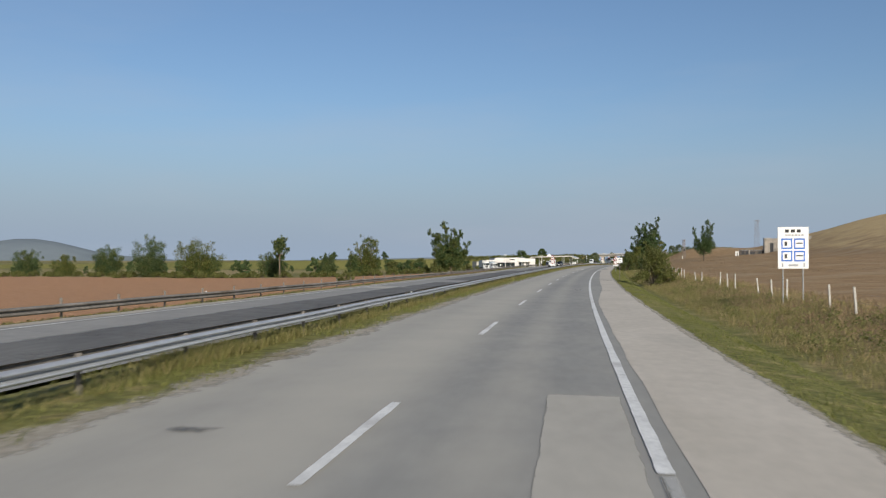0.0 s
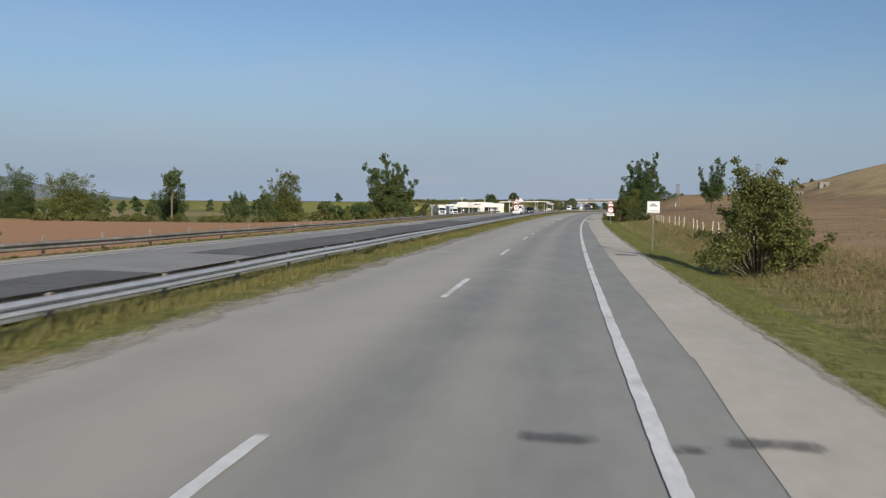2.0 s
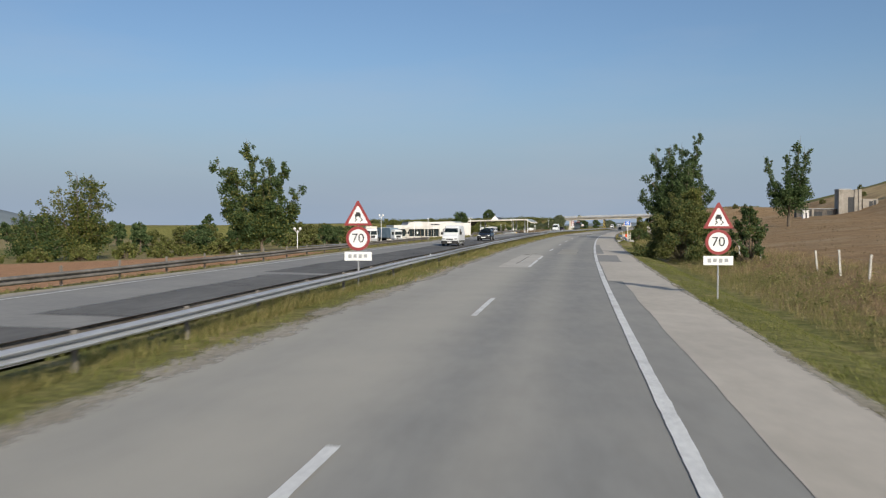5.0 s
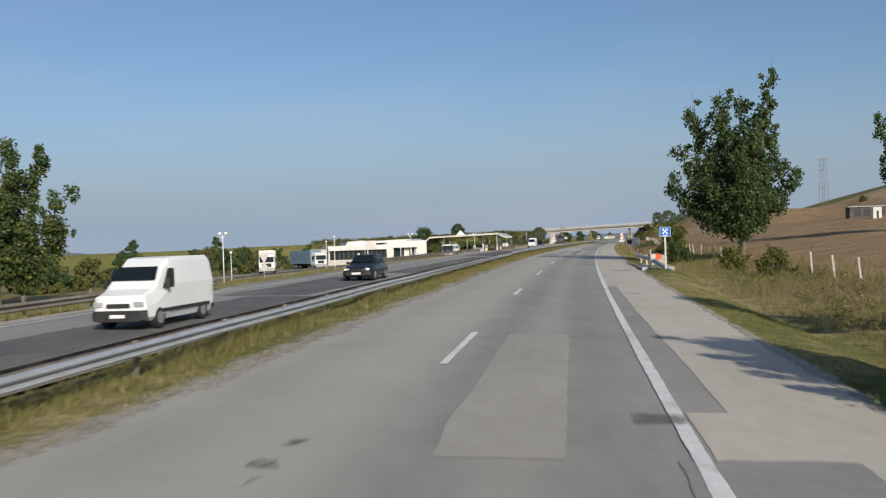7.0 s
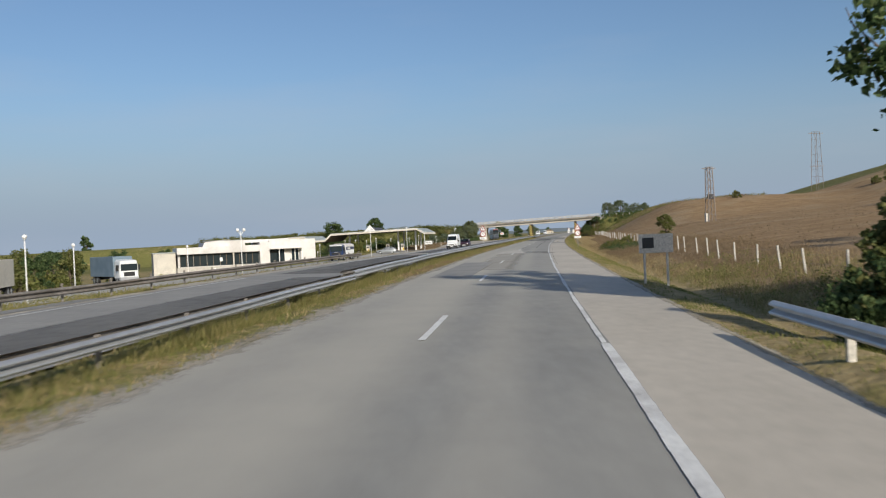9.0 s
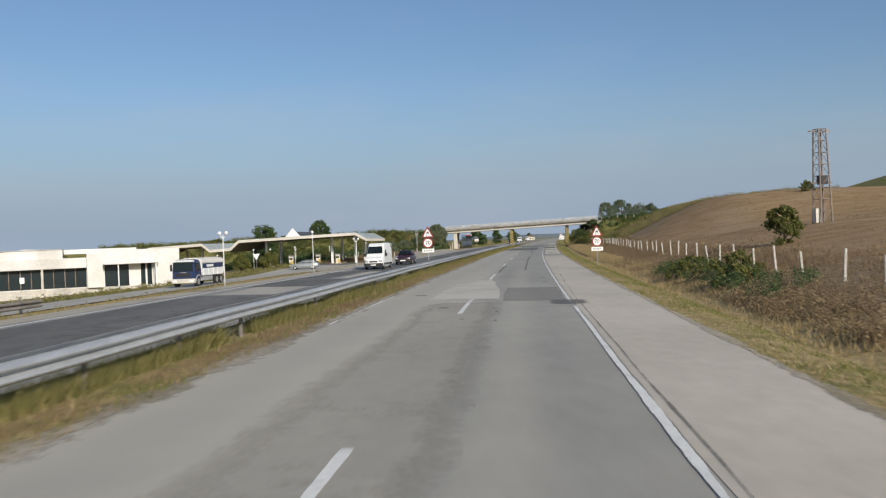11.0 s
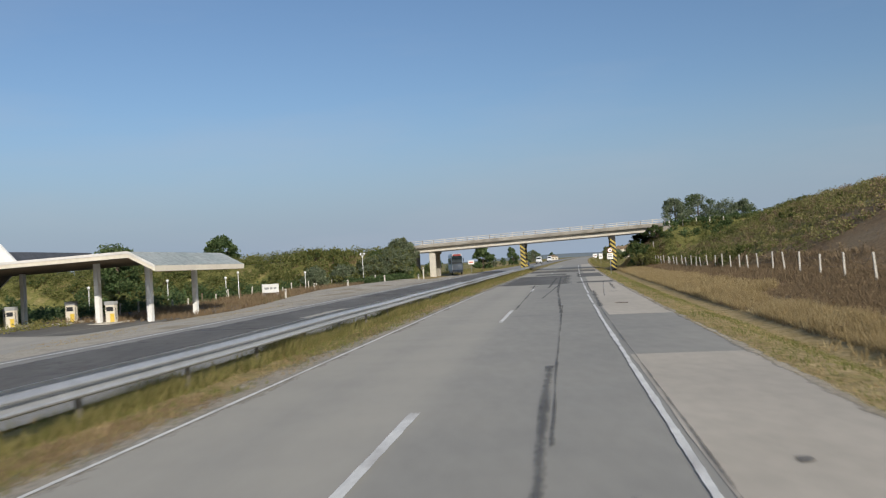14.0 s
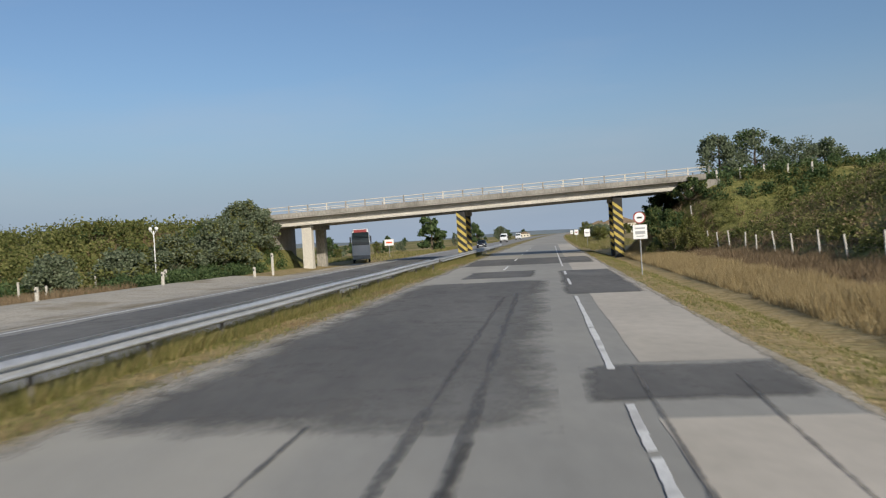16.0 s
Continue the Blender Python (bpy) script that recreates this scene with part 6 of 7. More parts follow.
def tipper(s, n, z, turn, label):
    """A three-axle tipper with a low cab and a covered body."""
    g = base("lorry", stand(s, n, z, turn), label, "lorry", group="lorries")
    f = 3.9
    cab = part("cab", loft([(f, 1.05, 0.5, 2.3, 0.98), (f - 0.1, 1.14, 0.45, 2.55, 1.02), (f - 0.7, 1.16, 0.45, 2.66, 1.04), (f - 1.65, 1.16, 0.45, 2.6, 1.04)]), TRUCK_BLUE, g)
    part("visor", boxes((-1.06, 1.06, f - 0.25, f + 0.14, 2.42, 2.6), bevel=0.03), VAN_WHITE, cab, "white sun visor")
    part("windscreen", boxes((-0.98, 0.98, f - 0.06, f + 0.025, 1.5, 2.38), bevel=0.02), GLASS, cab)
    part("grille", boxes((-0.75, 0.75, f - 0.04, f + 0.02, 0.98, 1.36)), BLACK, cab)
    part("badge_bar", boxes((-0.3, 0.3, f + 0.02, f + 0.03, 1.38, 1.44)), CHROME, cab)
    part("bumper", boxes((-1.16, 1.16, f - 0.25, f + 0.1, 0.36, 0.8), bevel=0.05), CONCRETE_PALE, cab, "pale grey bumper")
    for x in (-1, 1):
        part("headlight", boxes((x * 0.85 - 0.2, x * 0.85 + 0.2, f + 0.1, f + 0.125, 0.5, 0.68)), WHITE, cab)
        part("side_window", boxes((x * 1.12 - 0.04, x * 1.12 + 0.04, f - 1.25, f - 0.3, 1.5, 2.3), bevel=0.01), GLASS, cab)
        part("mirror", boxes((x * 1.32 - 0.09, x * 1.32 + 0.09, f - 0.3, f - 0.15, 1.55, 2.2), bevel=0.03), BLACK, cab)
        arch = [(f - 0.9 + 0.72 * math.cos(a), 0.5 + 0.66 * math.sin(a)) for a in np.linspace(0, math.pi, 9)] + [(f - 0.9 + 0.6 * math.cos(a), 0.5 + 0.54 * math.sin(a)) for a in np.linspace(math.pi, 0, 9)]
        part("mudguard", side_prism(bmesh.new(), arch, x * 0.9, x * 1.2), GREY, g, "grey front mudguard")
        for y in (f - 0.9, -1.9, -3.1):
            wheel(g, x * 1.16, y, 0.47, 0.3)
        part("fuel_tank" if x > 0 else "tool_box", boxes((x * 0.85 - 0.25, x * 0.85 + 0.25, -0.9, 1.6, 0.5, 0.95), bevel=0.06), GREY, g)
    part("chassis", boxes((-0.45, 0.45, -3.8, f - 0.6, 0.6, 0.95)), BLACK, g)
    part("under_run", boxes((-1.1, 1.1, -3.95, -3.8, 0.5, 0.65)), BLACK, g)
    body = part("load_body", side_prism(bmesh.new(), [(-3.9, 1.3), (-3.6, 1.0), (1.9, 1.0), (2.15, 1.25), (2.15, 2.3), (-3.9, 2.3)], -1.19, 1.19), VAN_WHITE, g, "white steel tipper body")
    for x in (-1, 1):
        part("side_band", boxes((x * 1.19 - 0.012, x * 1.19 + 0.012, -3.7, 2.0, 1.72, 2.2)), TRUCK_BLUE, body, "dark blue side band")
        part("inscription", boxes((x * 1.2 - 0.012, x * 1.2 + 0.012, -0.9, 0.9, 1.84, 2.08)), WHITE, body)
        for i in range(5):
            part("rib", boxes((x * 1.2 - 0.03, x * 1.2 + 0.03, -3.5 + i * 1.3, -3.4 + i * 1.3, 1.02, 1.7)), VAN_WHITE, body)
    part("tarpaulin", prism(bmesh.new(), [(-1.24, 2.28), (1.24, 2.28), (1.1, 2.62), (0.5, 2.78), (-0.5, 2.78), (-1.1, 2.62)], -3.95, 2.25), PLASTER, g, "white tarpaulin over the body")
    return g


def deck_z(s, n):
    return -float(cross(s)) * n + 0.02


van(250.4, -13.3, deck_z(250, -13.3), 180, "white panel van with black bumpers on the opposite carriageway", length=5.3, high=2.35, k=0.82)
van(417.9, -14.9, deck_z(418, -14.9), 180, "white high-roofed delivery van on the opposite carriageway", length=5.7, high=2.65, k=0.86)
car(275.8, -13.4, deck_z(275, -13.4), 180, CAR_BLACK, "black saloon car on the opposite carriageway")
car(432.0, -14.5, deck_z(432, -14.5), 180, CAR_RED, "dark red saloon car on the opposite carriageway")
car(470.5, -36.1, float(ground_z(470.5, -36.1)) + 0.08, 97, CAR_SILVER, "silver estate car parked in front of the filling station", hatch=True)
car(660, -13.5, deck_z(640, -13.5), 180, CAR_BLACK, "dark car far along the opposite carriageway")
tipper(426.3, -34.9, float(ground_z(426.3, -34.9)) + 0.1, 180, "tipper lorry with a dark blue cab parked before the filling station")
lorry(357, -51.4, float(ground_z(355, -50.4)) + 0.05, 200, VAN_WHITE, CREAM, "white lorry parked on the rest area", length=9.5, load_label="cream box body")
lorry(391, -57, float(ground_z(391, -57)) + 0.05, 228, VAN_WHITE, TARP, "white lorry with a blue-grey tarpaulin parked on the rest area", length=10.5, load_label="blue-grey tarpaulin body")


def coach(s, n, z, turn, label):
    g = base("coach", stand(s, n, z, turn), label, "coach")
    part("body", loft([(5.5, 1.12, 0.5, 1.5, 1.1), (5.4, 1.24, 0.35, 3.2, 1.1), (5.0, 1.25, 0.35, 3.35, 1.15), (-5.3, 1.25, 0.35, 3.35, 1.15), (-5.5, 1.2, 0.5, 3.2, 1.1)]), VAN_WHITE, g)
    part("windscreen", side_prism(bmesh.new(), [(5.5, 1.75), (5.55, 1.77), (5.47, 3.0), (5.40, 3.0)], -1.14, 1.14), GLASS, g)
    part("destination_board", boxes((-0.9, 0.9, 5.36, 5.46, 3.0, 3.28), bevel=0.02), RED, g, "red destination board")
    part("bumper", boxes((-1.2, 1.2, 5.4, 5.6, 0.35, 0.75), bevel=0.04), GREY, g)
    for x in (-1, 1):
        part("mirror", boxes((x * 1.4 - 0.09, x * 1.4 + 0.09, 5.4, 5.55, 2.0, 2.6), bevel=0.03), BLACK, g)
        part("headlight", boxes((x * 0.85 - 0.2, x * 0.85 + 0.2, 5.45, 5.6, 0.85, 1.02), bevel=0.02), WHITE, g)
        for i in range(5):
            part("side_window", boxes((x * 1.22 - 0.03, x * 1.22 + 0.03, -4.8 + i * 1.9, -3.05 + i * 1.9, 1.7, 2.7)), GLASS, g)
        for y in (3.4, -3.2):
            wheel(g, x * 1.2, y, 0.48, 0.28)
    return g


bus = coach(604.5, -24.0, float(ground_z(600, -23.6)) + 0.05, 192, "white coach coming towards the bridge beside the opposite lanes")
bus.scale = (0.86, 1.0, 1.2)

# ---- rest area: paving, kerbs, building, canopy ----


def paving(name, s0, s1, n0, n1, mat, label, lift=0.08, step=3.0):
    me, _, _ = grid_mesh(name, np.arange(s0, s1 + 0.1, step), np.linspace(n0, n1, 9), lambda S, N: ground_z(S, N) + lift, [mat])
    return tagged(part(name, me, mat), label, "paving", kind="structure")


paving("pavement", 268, 318, -30, -18.3, ASPHALT_MID, "grey asphalt slip road into the rest area")
paving("pavement", 318, 500, -40, -31.5, ASPHALT_LIGHT, "pale dusty asphalt yard of the filling station")
paving("pavement", 330, 402, -62, -48, ASPHALT_MID, "pale lorry park beside the filling station")
paving("pavement", 490, 570, -32, -18.3, GRAVEL, "pale gravel slip road out of the rest area")
paving("pavement", 570, 602, -23.5, -18.3, GRAVEL, "pale gravel margin under the bridge", lift=0.02)
paving("pavement", 444, 492, -31.6, -22.5, ASPHALT_LIGHT, "pale dusty asphalt in front of the filling station")
paving("pavement", 488, 522, -62, -33, ASPHALT_DARK, "dark paving under the canopy")
paving("pavement", 372, 490, -24.5, -23.4, GRAVEL, "pale kerb of the traffic island", lift=0.1)
paving("pavement", 322, 490, -20.4, -18.3, GRAVEL, "pale margin of the traffic island", lift=0.05)

bld = base("service_building", stand(444.5, -45, float(ground_z(444.5, -45)), 28.5), "long low white service building with dark window bands", "building")
# its front faces the drivers: local x runs along the front, from the right end (0) to the left, y goes inwards
part("plinth", boxes((-25.2, 0.35, 0.05, 11, -1.6, 0.12)), CONCRETE, bld, "grey plinth")
part("wall", boxes((-2.75, 0.3, -0.1, 10, 0.12, 4.5), bevel=0.02), PLASTER, bld, "blank white end wall")
part("wall", boxes((-8.5, -2.75, 0.35, 10, 0.12, 4.35)), PLASTER, bld)
part("wall", boxes((-10.3, -8.5, -0.45, 10, 0.12, 4.2), bevel=0.02), PLASTER, bld, "jutting white wall block")
part("upper_wall", boxes((-8.5, -2.75, -0.12, 0.35, 2.75, 4.5), bevel=0.02), PLASTER, bld)
part("wall", boxes((-25.0, -10.3, 0.5, 10.5, 0.12, 2.55)), PLASTER, bld)
part("fascia", boxes((-25.2, -10.32, -0.5, 10.6, 2.55, 3.75), bevel=0.02), PLASTER, bld, "deep white roof fascia")
bm = prism(bmesh.new(), [(-20.6, 3.75), (-12.9, 3.75), (-12.9, 4.75), (-16.8, 4.95), (-20.2, 4.6)], 0.2, 9.5)
part("roof_step", bm, PLASTER, bld, "raised white roof block")
part("roof_step", boxes((-12.8, -4.6, 1.2, 9.0, 4.2, 4.75), bevel=0.02), PLASTER, bld)
part("roof_edge", boxes((-20.4, -13.0, 0.1, 9.4, 4.78, 4.86)), GREY, bld)
part("canopy_roof", boxes((-8.5, -2.2, -1.4, -0.12, 2.8, 2.95), bevel=0.02), PLASTER, bld)
part("canopy_post", boxes((-6.9, -6.78, -1.25, -1.13, -0.3, 2.8)), WHITE, bld)
part("canopy_post", boxes((-2.6, -2.48, -1.25, -1.13, -0.3, 2.8)), WHITE, bld)
for i in range(6):
    x = -24.6 + i * 2.38
    w = part("window", boxes((x, x + 2.3, 0.42, 0.5, 0.25, 2.5)), GLASS, bld, "dark shop window")
    part("frame", boxes((x + 1.06, x + 1.13, 0.36, 0.42, 0.25, 2.5), (x - 0.05, x, 0.34, 0.42, 0.12, 2.55)), WOOD, w)
for x, wd in ((-8.35, 2.75), (-4.25, 0.55), (-3.5, 0.55)):
    w = part("doorway", boxes((x, x + wd, 0.27, 0.35, 0.15, 2.8)), GLASS, bld, "dark glazed doorway")
    part("frame", boxes((x - 0.06, x, 0.22, 0.35, 0.12, 2.86), (x + wd, x + wd + 0.06, 0.22, 0.35, 0.12, 2.86)), WHITE, w)
part("notice", boxes((-17.6, -17.1, 0.3, 0.36, 1.0, 1.7)), WHITE, bld)
part("column", boxes((-15.3, -15.05, -0.45, -0.2, -0.3, 2.55)), CONCRETE_PALE, bld)
part("annex", boxes((-29.2, -25.3, 1.5, 9, -1.6, 2.9), bevel=0.02), CONCRETE_PALE, bld, "low greyish annex")
part("annex_roof", boxes((-29.4, -25.25, 1.3, 9.2, 2.9, 3.05)), ROOF_GREY, bld)

# filling station canopy: outline across (n, height), pushed along the road
can = base("station_canopy", stand(504.2, 0, 0), "long cream filling station canopy with folded ends on white columns", "canopy")
TOP = [(-31.5, 3.45), (-33.6, 4.58), (-55.4, 4.06), (-57.0, 2.66), (-61.0, 2.5), (-62.5, 3.72), (-72.6, 3.36), (-74.2, 2.8)]
for (xa, za), (xb, zb) in zip(TOP, TOP[1:]):
    bm = prism(bmesh.new(), [(xa, za), (xb, zb), (xb, zb - 0.42), (xa, za - 0.42)], -9.0, 8.9)
    part("roof_panel", bm, CREAM, can)
    part("roof_sheet", prism(bmesh.new(), [(xa, za + 0.035), (xb, zb + 0.035), (xb, zb + 0.005), (xa, za + 0.005)], -8.8, 8.7), ROOF_GREY, can, "grey roof sheeting")
    part("soffit", prism(bmesh.new(), [(xa, za - 0.43), (xb, zb - 0.43), (xb, zb - 0.46), (xa, za - 0.46)], -8.7, 8.6), WOOD, can, "brown soffit")
    part("edge_strip", prism(bmesh.new(), [(xa, za + 0.07), (xb, zb + 0.07), (xb, zb - 0.12), (xa, za - 0.12)], -9.06, -9.0), PLASTER, can)
for y, x in ((-3.7, -34.7), (-3.7, -39.2), (-3.7, -51.9), (-3.7, -64.5), (-3.7, -71.5), (5.3, -34.9), (5.3, -39.4), (5.3, -51.9), (5.3, -64.5), (5.3, -71.5)):
    zt = float(np.interp(x, [q[0] for q in TOP[::-1]], [q[1] for q in TOP[::-1]])) - 0.42
    zb = float(ground_z(504 + y, x)) - float(np.interp(504.2, SS, RZ)) + float(np.interp(504 + y, SS, RZ))
    part("column", boxes((x - 0.19, x + 0.19, y - 0.24, y + 0.24, zb - 0.3, zt + 0.02), bevel=0.02), WHITE, can, "white steel-clad column")
# raised white gable with a dark roof
bm = prism(bmesh.new(), [(-47.7, 4.0), (-44.1, 4.0), (-45.9, 5.95)], -6.4, -6.1)
part("gable", bm, WHITE, can, "white gable end")
bm = prism(bmesh.new(), [(-47.8, 4.0), (-44.0, 4.0), (-45.9, 5.35)], -6.1, 7.0)
part("ridge_roof", bm, ROOF_SLATE, can, "dark pitched roof")


def pump(s, n):
    g = base("fuel_pump", stand(s, n, float(ground_z(s, n)) + 0.03), "cream and grey fuel pump under the canopy", "fuel pump", group="fuel pumps")
    part("body", boxes((-0.4, 0.4, -0.25, 0.25, 0, 1.5), bevel=0.03), CREAM, g)
    part("display", boxes((-0.3, 0.3, -0.27, -0.25, 1.0, 1.35)), DARK, g)
    part("panel", boxes((0.02, 0.38, -0.275, -0.25, 0.12, 0.8)), YELLOW, g, "yellow lower panel")
    part("head", boxes((-0.45, 0.45, -0.28, 0.28, 1.5, 1.8), bevel=0.03), GREY, g)
    part("hose", bar((0.42, -0.1, 1.3), (0.5, -0.2, 0.35), 0.025, k=6), DARK, g)
    part("island", boxes((-0.9, 0.9, -2.2, 2.2, -0.1, 0.1), bevel=0.03), CONCRETE_PALE, g)


for s, n in ((500.7, -38.2), (501.5, -42.2), (501, -47.3), (508, -52.5), (503, -66)):
    pump(s, n)


def lamp(s, n, h, heads, label):
    g = base("yard_lamp", stand(s, n, float(ground_z(s, n)), random.uniform(-15, 15)), label, "lamp post", group="yard lamps")
    part("pole", bar((0, 0, -0.2), (0, 0, h), 0.05, 0.035, 8), WHITE, g, smooth_faces=True)
    for i in range(heads):
        x = (i - (heads - 1) / 2) * 0.62
        if heads > 1:
            part("arm", bar((0, 0, h - 0.35), (x, 0, h + 0.02), 0.03, k=6), WHITE, g)
        bm = bmesh.new()
        bmesh.ops.create_uvsphere(bm, u_segments=14, v_segments=9, radius=0.155, matrix=Matrix.Translation((x, 0, h + 0.15)))
        part("globe", bm, WHITE, g, "opal globe", smooth_faces=True)
        part("collar", bar((x, 0, h - 0.06), (x, 0, h + 0.02), 0.09, k=10), GREY, g)


for s, n, h, k in ((262, -33, 2.6, 2), (302, -33.7, 4.6, 2), (318, -40, 3.0, 1), (334, -33, 4.2, 1), (352, -40, 4.0, 1), (365, -30, 4.4, 2), (380, -42, 3.6, 1), (411, -26.6, 4.3, 2), (434, -25, 4.4, 1), (463.2, -26.4, 3.75, 2), (482, -40.9, 3.15, 1), (490.8, -48, 3.1, 1), (486, -49.4, 3.2, 1), (484, -55.1, 2.8, 1), (480, -54.5, 1.1, 1), (530.6, -39.2, 3.1, 1), (536, -43, 2.6, 1), (549, -37, 2.4, 1), (567.7, -33.5, 4.6, 2), (521.5, -52.5, 3.0, 1), (528.7, -47, 2.9, 1)):
    lamp(s, n, h, k, "white yard lamp post with an opal globe" if k == 1 else "white yard lamp post with two opal globes")

# hedges by the station
for i, (s, n, h, w) in enumerate(((484, -50.8, 3.1, 2.9), (484, -46.0, 3.0, 3.5), (487, -57.5, 2.2, 3.6), (530, -50, 3.2, 5), (528, -57, 3.4, 5), (525, -64, 3.4, 5.5), (536, -47, 2.8, 4), (524, -72, 3.6, 5), (543, -44.5, 2.6, 4))):
    bush("hedge", s, n, h, w, 16000 if i < 3 else 2200, 0.1 if i < 3 else 0.2, LEAF_YELLOW if i < 3 else LEAF, "clipped green hedge beside the filling station" if i < 3 else "dark green shrubs behind the filling station", 140 + i, category="hedge", group="hedges", two=LEAF_WEED if i < 3 else LEAF_BUSH, taper=0.15 if i < 3 else 0.55)

g = base("give_way_sign", stand(483, -47.9, float(ground_z(483, -47.9))), "white-backed triangular sign on a post in the yard", "road sign")
sign_post(g, 2.4, 0.035, GREY)
part("plate", prism(bmesh.new(), [(-0.6, 2.6), (0.6, 2.6), (0.0, 1.5)], -0.01, 0.012), WHITE, g)
g = base("give_way_sign", stand(300, -29, float(ground_z(300, -29))), "white-backed give way triangle above a round plate at the slip road", "road sign")
sign_post(g, 2.4, 0.035, GREY)
part("plate", prism(bmesh.new(), [(-0.45, 2.45), (0.45, 2.45), (0.0, 1.65)], -0.01, 0.012), CONCRETE_PALE, g)
part("round_plate", disc(0.3, 1.3, -0.01, 0.012), CONCRETE_PALE, g)
g = base("notice_board", stand(535.4, -37.1, float(ground_z(535.4, -37.1)), -8), "white advertising board on a low trolley frame", "sign")
p = part("board", boxes((-1.1, 1.1, -0.03, 0.03, 0.45, 1.5), bevel=0.01), WHITE, g)
for b in ((-0.8, -0.2, -0.036, -0.03, 0.85, 1.1), (-0.05, 0.3, -0.036, -0.03, 0.85, 1.1), (0.45, 0.8, -0.036, -0.03, 0.85, 1.1)):
    part("inscription", boxes(b), GREY, p)
part("frame", boxes((-0.9, -0.8, -0.3, 0.3, -0.05, 0.5), (0.8, 0.9, -0.3, 0.3, -0.05, 0.5)), RUST, g)
for s, n, h in ((566, -24.4, 0.9), (571, -24.5, 1.9), (556, -27.5, 1.0), (545, -30, 0.9), (563, -30.5, 1.2), (540, -33, 1.0), (526, -32, 1.1)):
    g = base("marker_post", stand(s, n, float(ground_z(s, n)), random.uniform(-20, 20)), "white concrete marker post at the slip road", "post", group="marker posts")
    part("post", boxes((-0.09, 0.09, -0.07, 0.07, -0.2, h), bevel=0.015), CONCRETE_PALE, g)
    part("reflector", boxes((-0.05, 0.05, -0.078, -0.07, h - 0.3, h - 0.15)), DARK, g)
for i in range(22):
    s, n = 508 + i * 3.1, -43.5 + 5.5 * (i / 21)
    g = base("wooden_post", stand(s, n, float(ground_z(s, n))) @ pose(0, 0, 0, random.uniform(-4, 4), random.uniform(-4, 4), 0), "weathered wooden fence post before the bushes", "post", group="wooden posts")
    part("post", boxes((-0.06, 0.06, -0.06, 0.06, -0.2, random.uniform(0.9, 1.4)), bevel=0.01), CONCRETE_PALE if i % 3 else WOOD, g)

# ---- hillside: pylons, huts ----


def pylon(s, n, h, label, thick=1.0):
    g = base("lattice_pylon", stand(s, n, float(ground_z(s, n)), 20), label, "pylon", group="pylons")
    w0, w1 = h * 0.07, h * 0.045
    legs = bmesh.new()
    k = 8
    for i in range(4):
        sx, sy = ((-1, -1), (1, -1), (1, 1), (-1, 1))[i]
        leg = bar((sx * w0, sy * w0, -0.3), (sx * w1, sy * w1, h), (0.05 + h * 0.003) * thick, k=5)
        part("leg", leg, RUST, g)
    for j in range(k):
        a, b = j / k, (j + 1) / k
        wa, wb = w0 + (w1 - w0) * a, w0 + (w1 - w0) * b
        for i in range(4):
            p, q = ((-1, -1), (1, -1), (1, 1), (-1, 1))[i], ((1, -1), (1, 1), (-1, 1), (-1, -1))[i]
            tube(legs, (p[0] * wa, p[1] * wa, a * h), (q[0] * wb, q[1] * wb, b * h), 0.03 * thick, k=4)
            tube(legs, (p[0] * wb, p[1] * wb, b * h), (q[0] * wb, q[1] * wb, b * h), 0.03 * thick, k=4)
    part("bracing", legs, RUST, g)
    for z in (0.42, 0.97):
        part("cross_arm", boxes((-w0 * 1.9, w0 * 1.9, -0.06, 0.06, h * z, h * z + 0.12)), RUST, g)
    return g


p = pylon(424.6, 25.5, 8.6, "rusty lattice mast with a transformer on the heath hillside")
part("transformer", boxes((-0.35, 0.35, -0.5, 0.2, 3.5, 4.3), bevel=0.03), DARK, p, "dark transformer box")
part("cabinet", boxes((-1.0, -0.45, -0.4, 0.1, 0.0, 1.3), bevel=0.02), CONCRETE_PALE, p, "pale switch cabinet")
pylon(497, 62, 14, "tall thin lattice pylon far up the hillside", thick=0.6)


def hut(s, n, w, d, h, label, roof=True, turn=0.0, mat=CONCRETE):
    g = base("field_hut", stand(s, n, float(ground_z(s, n)) - 0.2, turn), label, "hut", group="huts")
    part("wall", boxes((-w / 2, w / 2, -d / 2, d / 2, -0.5, h)), mat, g)
    part("doorway", boxes((-w * 0.1, w * 0.15, -d / 2 - 0.02, -d / 2 + 0.05, 0.0, h * 0.7)), DARK, g)
    if roof:
        part("roof", boxes((-w / 2 - 0.3, w / 2 + 0.3, -d / 2 - 0.3, d / 2 + 0.3, h, h + 0.18)), GREY, g)
    return g


p = hut(409, 60.5, 5.4, 5.0, 6.2, "roofless grey block tower on the heath", roof=False, mat=RUIN)
part("cap", boxes((-2.8, 0.3, -2.6, 2.6, 6.2, 6.5)), GREY, p, "dark flat cap")
for x in (1.2, 2.2):
    part("rib", boxes((x - 0.28, x + 0.28, -2.75, -2.5, 0.0, 6.3)), RUIN, p)
p = hut(411, 66.0, 3.6, 3.0, 2.1, "low pale walls beside the block tower", roof=False, mat=RUIN)
part("opening", boxes((0.7, 1.3, -1.53, -1.4, 0.2, 1.7)), DARK, p)
p = hut(410, 52.8, 9.6, 3.4, 2.0, "low dark ruin with open doorways on the heath", roof=True, mat=RUIN_DARK)
for x in (-4.0, -2.4, 2.6):
    part("opening", boxes((x, x + 1.2, -1.73, -1.6, 0.2, 1.6)), DARK, p)
part("pillar", boxes((-1.1, -0.6, -1.85, -1.6, 0.0, 2.0)), RUIN, p)
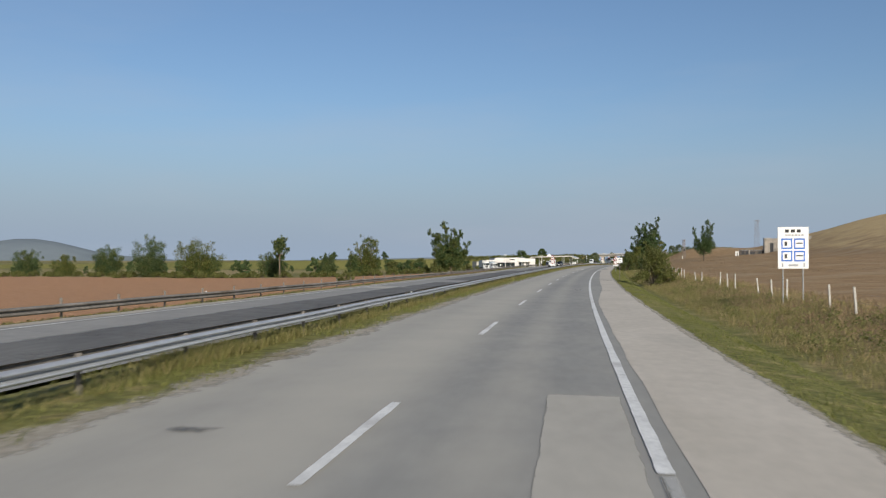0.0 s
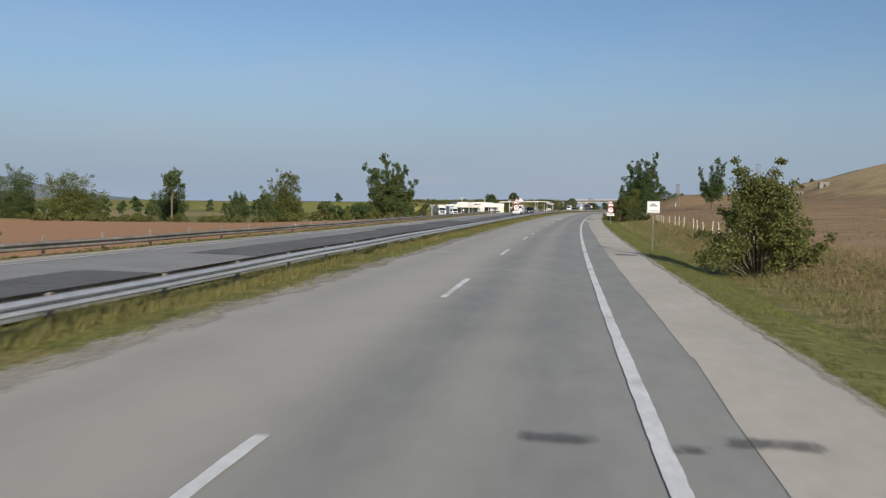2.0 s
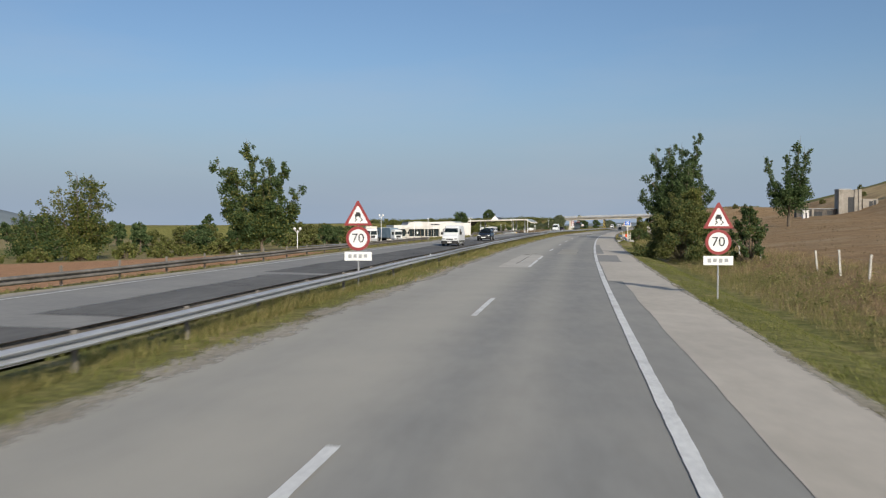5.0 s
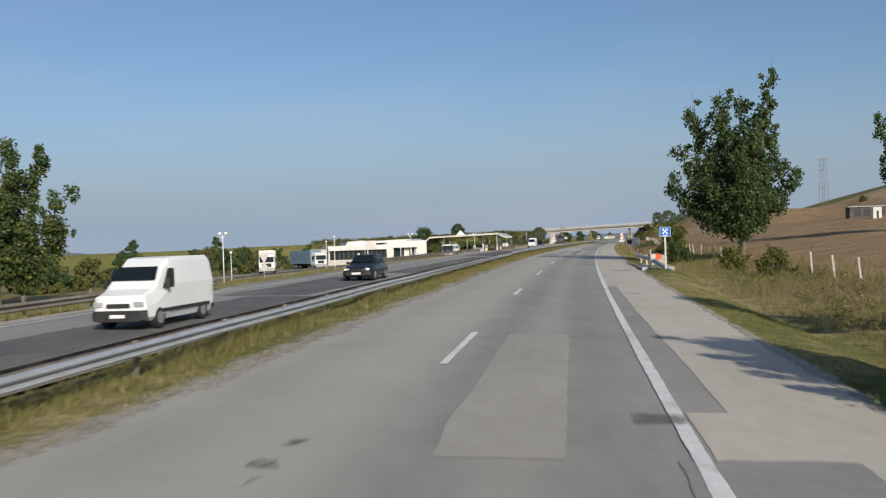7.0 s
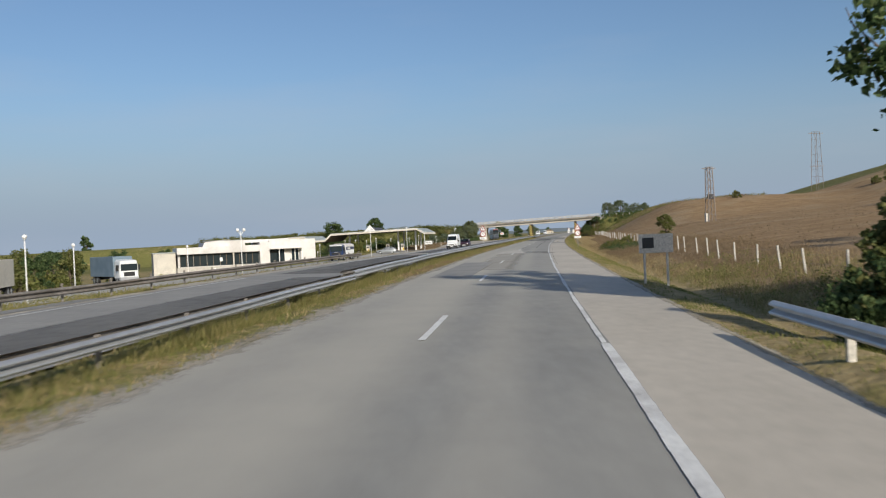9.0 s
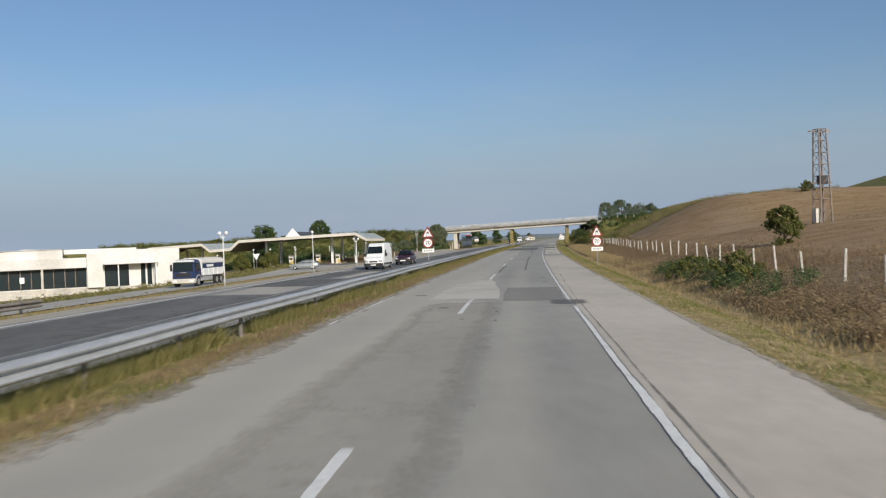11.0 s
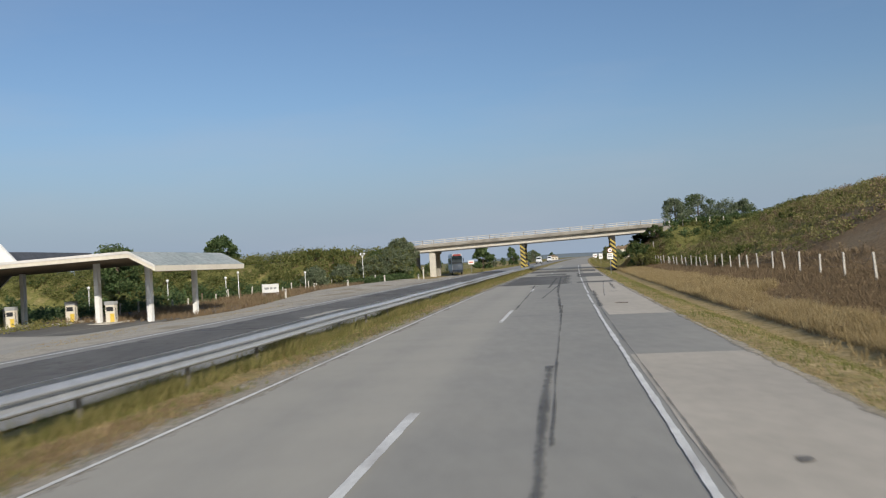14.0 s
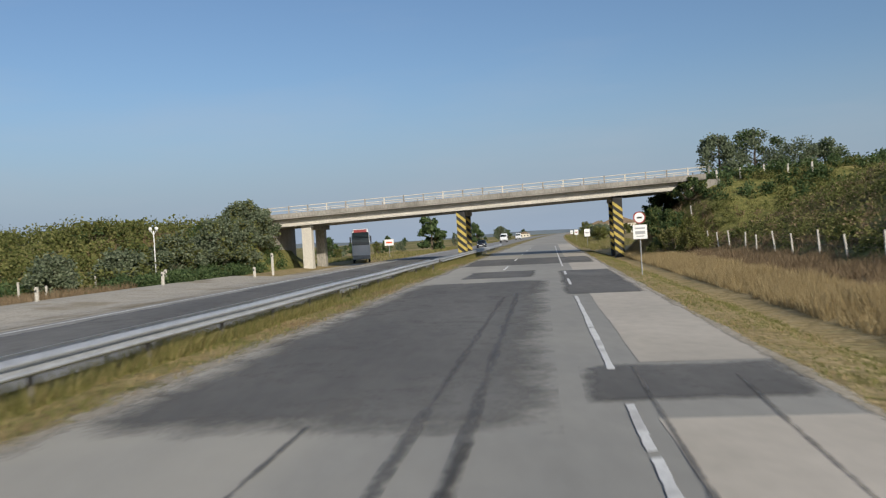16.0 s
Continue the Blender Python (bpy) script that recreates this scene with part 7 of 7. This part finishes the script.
p = hut(415, 75.5, 3.2, 3.0, 1.7, "small pale hut with a flat roof on the heath", mat=RUIN)
hut(380, 45, 1.3, 1.2, 2.0, "small white cabinet on the heath", roof=False, mat=PLASTER)
for i, (s, n) in enumerate(((470, 66), (478, 40), (452, 74), (520, 88))):
    bush("heath_bush", s, n, 1.7, 2.2, 700, 0.25, LEAF_BUSH, "dark bush on the crest of the hill", 170 + i, group="heath bushes")

# ---- beyond the bridge, and the distance ----


def far_house(s, n, w, d, h, wall, roof, label):
    g = base("distant_house", stand(s, n, float(ground_z(s, n)) - 0.2), label, "house", group="distant houses")
    part("wall", boxes((-w / 2, w / 2, -d / 2, d / 2, -0.5, h)), wall, g)
    part("roof", prism(bmesh.new(), [(-w / 2 - 0.4, h), (w / 2 + 0.4, h), (0, h + w * 0.22)], -d / 2 - 0.4, d / 2 + 0.4), roof, g)
    for i in range(3):
        part("window", boxes((-w / 2 + (i + 0.6) * w / 3.4, -w / 2 + (i + 1.0) * w / 3.4, -d / 2 - 0.03, -d / 2 + 0.05, h * 0.35, h * 0.7)), GLASS, g)


far_house(780, 20, 11, 9, 3.4, CREAM, WOOD, "yellowish roadside house beyond the bridge")
# every second tree has pale greyish leaves that paint in distance haze
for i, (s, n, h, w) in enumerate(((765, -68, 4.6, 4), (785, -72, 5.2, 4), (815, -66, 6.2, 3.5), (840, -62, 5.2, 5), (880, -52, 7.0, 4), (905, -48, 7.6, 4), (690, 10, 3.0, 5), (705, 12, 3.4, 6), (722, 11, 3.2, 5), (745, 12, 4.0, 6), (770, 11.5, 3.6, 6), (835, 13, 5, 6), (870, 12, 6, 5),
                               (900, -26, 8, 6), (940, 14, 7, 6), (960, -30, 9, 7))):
    tree("roadside_tree", s, n, h, w, 0.02, 1500, 0.4, LEAF_SILVER_HAZE if i % 2 else LEAF_BUSH, "greyish green roadside tree far along the motorway", 300 + i, clumps=22, top=0.8, group="roadside trees", rag=0.3)
van(742, -14.2, deck_z(640, -14.2), 180, "white van far along the opposite carriageway")
van(812, -13.4, deck_z(640, -13.4), 180, "white van far along the opposite carriageway")
far_house(905, 19, 9, 7, 4.0, PLASTER, WOOD, "white house with a brown roof far along the road")
far_house(1250, -34, 9, 8, 3.4, CREAM, WOOD, "pale house in the distance")
for i, (s, n) in enumerate(((640, 5.2), (700, 5.0), (790, 5.4))):
    g, p = small_sign(s, n, "white traffic sign far along the road", 0.9, 1.8, 3.0, post_mat=GREY)
    part("inscription", boxes((-0.3, 0.3, -0.018, -0.012, 2.3, 2.5)), RED if i % 2 else GREY, p)
g, p = small_sign(610, -21.5, "white rectangular sign on the opposite verge beyond the bridge", 1.2, 1.9, 2.7, post_mat=GREY)
part("inscription", boxes((-0.4, 0.4, -0.018, -0.012, 2.2, 2.4)), ORANGE, p)

# blue-grey base colour paints in the haze of distance
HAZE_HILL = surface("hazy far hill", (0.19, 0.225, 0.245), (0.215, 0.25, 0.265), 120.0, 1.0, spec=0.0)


def ridge(points, depth, label):
    """A far hill: a crest over (x, y, height) rising from the plain, with slopes to both sides."""
    V, F = [], []
    k = len(points)
    for x, y, h in points:
        q = Vector((x, y, 0)).normalized() * depth
        for f, hh in ((-1.0, -6.0), (-0.35, h * 0.75), (0.0, h), (1.0, -6.0)):
            V.append((x + q.x * f, y + q.y * f, hh))
    for i in range(k - 1):
        for j in range(3):
            a = i * 4 + j
            F.append((a, a + 4, a + 5, a + 1))
    me = bpy.data.meshes.new("backdrop")
    me.from_pydata(V, [], F)
    me.shade_smooth()
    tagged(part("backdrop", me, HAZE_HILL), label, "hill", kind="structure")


pts = []
for i in range(34):
    a = radians(-58 + i * 1.1)
    h = 78 * math.exp(-((-58 + i * 1.1 + 33) / 5.2) ** 2) + 44 * math.exp(-((-58 + i * 1.1 + 44) / 6.0) ** 2) + 6 * math.sin(i * 0.9)
    pts.append((math.sin(a) * 3400, math.cos(a) * 3400, max(h, -4)))
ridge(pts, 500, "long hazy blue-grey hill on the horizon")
pts = []
for i in range(30):
    a = radians(-22 + i * 1.6)
    k = float(smooth(i / 6.0) * smooth((29 - i) / 6.0))
    pts.append((math.sin(a) * 4200, math.cos(a) * 4200, (20 + 6 * math.sin(i * 0.8) + 5 * math.sin(i * 0.31)) * k - 5 * (1 - k)))
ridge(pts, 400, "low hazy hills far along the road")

for i, (s, n, h, w) in enumerate(((444, -95, 7.5, 6), (450, -88, 6.5, 5), (438, -101, 8.0, 6), (462, -84, 6.0, 4.5), (470, -76, 6.5, 5), (476, -70, 6.2, 4.5), (484, -65, 5.6, 4), (456, -107, 7, 6), (350, -78, 5.5, 5), (344, -86, 6.5, 5), (338, -94, 5.0, 5.5), (385, -72, 5.8, 5), (392, -80, 6.5, 6), (400, -74, 5.5, 5), (408, -82, 6.2, 6), (372, -84, 6.0, 6), (360, -92, 6.6, 6),
                               (328, -70, 4.6, 5), (322, -78, 5.5, 6), (316, -72, 4.4, 5), (416, -78, 5.6, 5), (424, -86, 6.4, 6))):
    tree("yard_tree", s, n, h, w, 0.05, 3200, 0.3, LEAF if i % 2 else LEAF_BUSH, "leafy green tree behind the rest area", 200 + i, clumps=26, top=0.9, group="yard trees", rag=0.4)
g = base("twig", stand(476.4, 1.25, -0.01, 62), "dry broken branch lying on the hard shoulder", "branch")
bm = tube(bmesh.new(), (0, -0.35, 0.02), (0, 0.3, 0.025), 0.022, 0.012, 6)
tube(bm, (0, 0.0, 0.022), (0.16, 0.2, 0.05), 0.014, 0.006, 6)
tube(bm, (0, -0.15, 0.022), (-0.14, 0.02, 0.06), 0.012, 0.006, 6)
part("branch", bm, BARK, g)
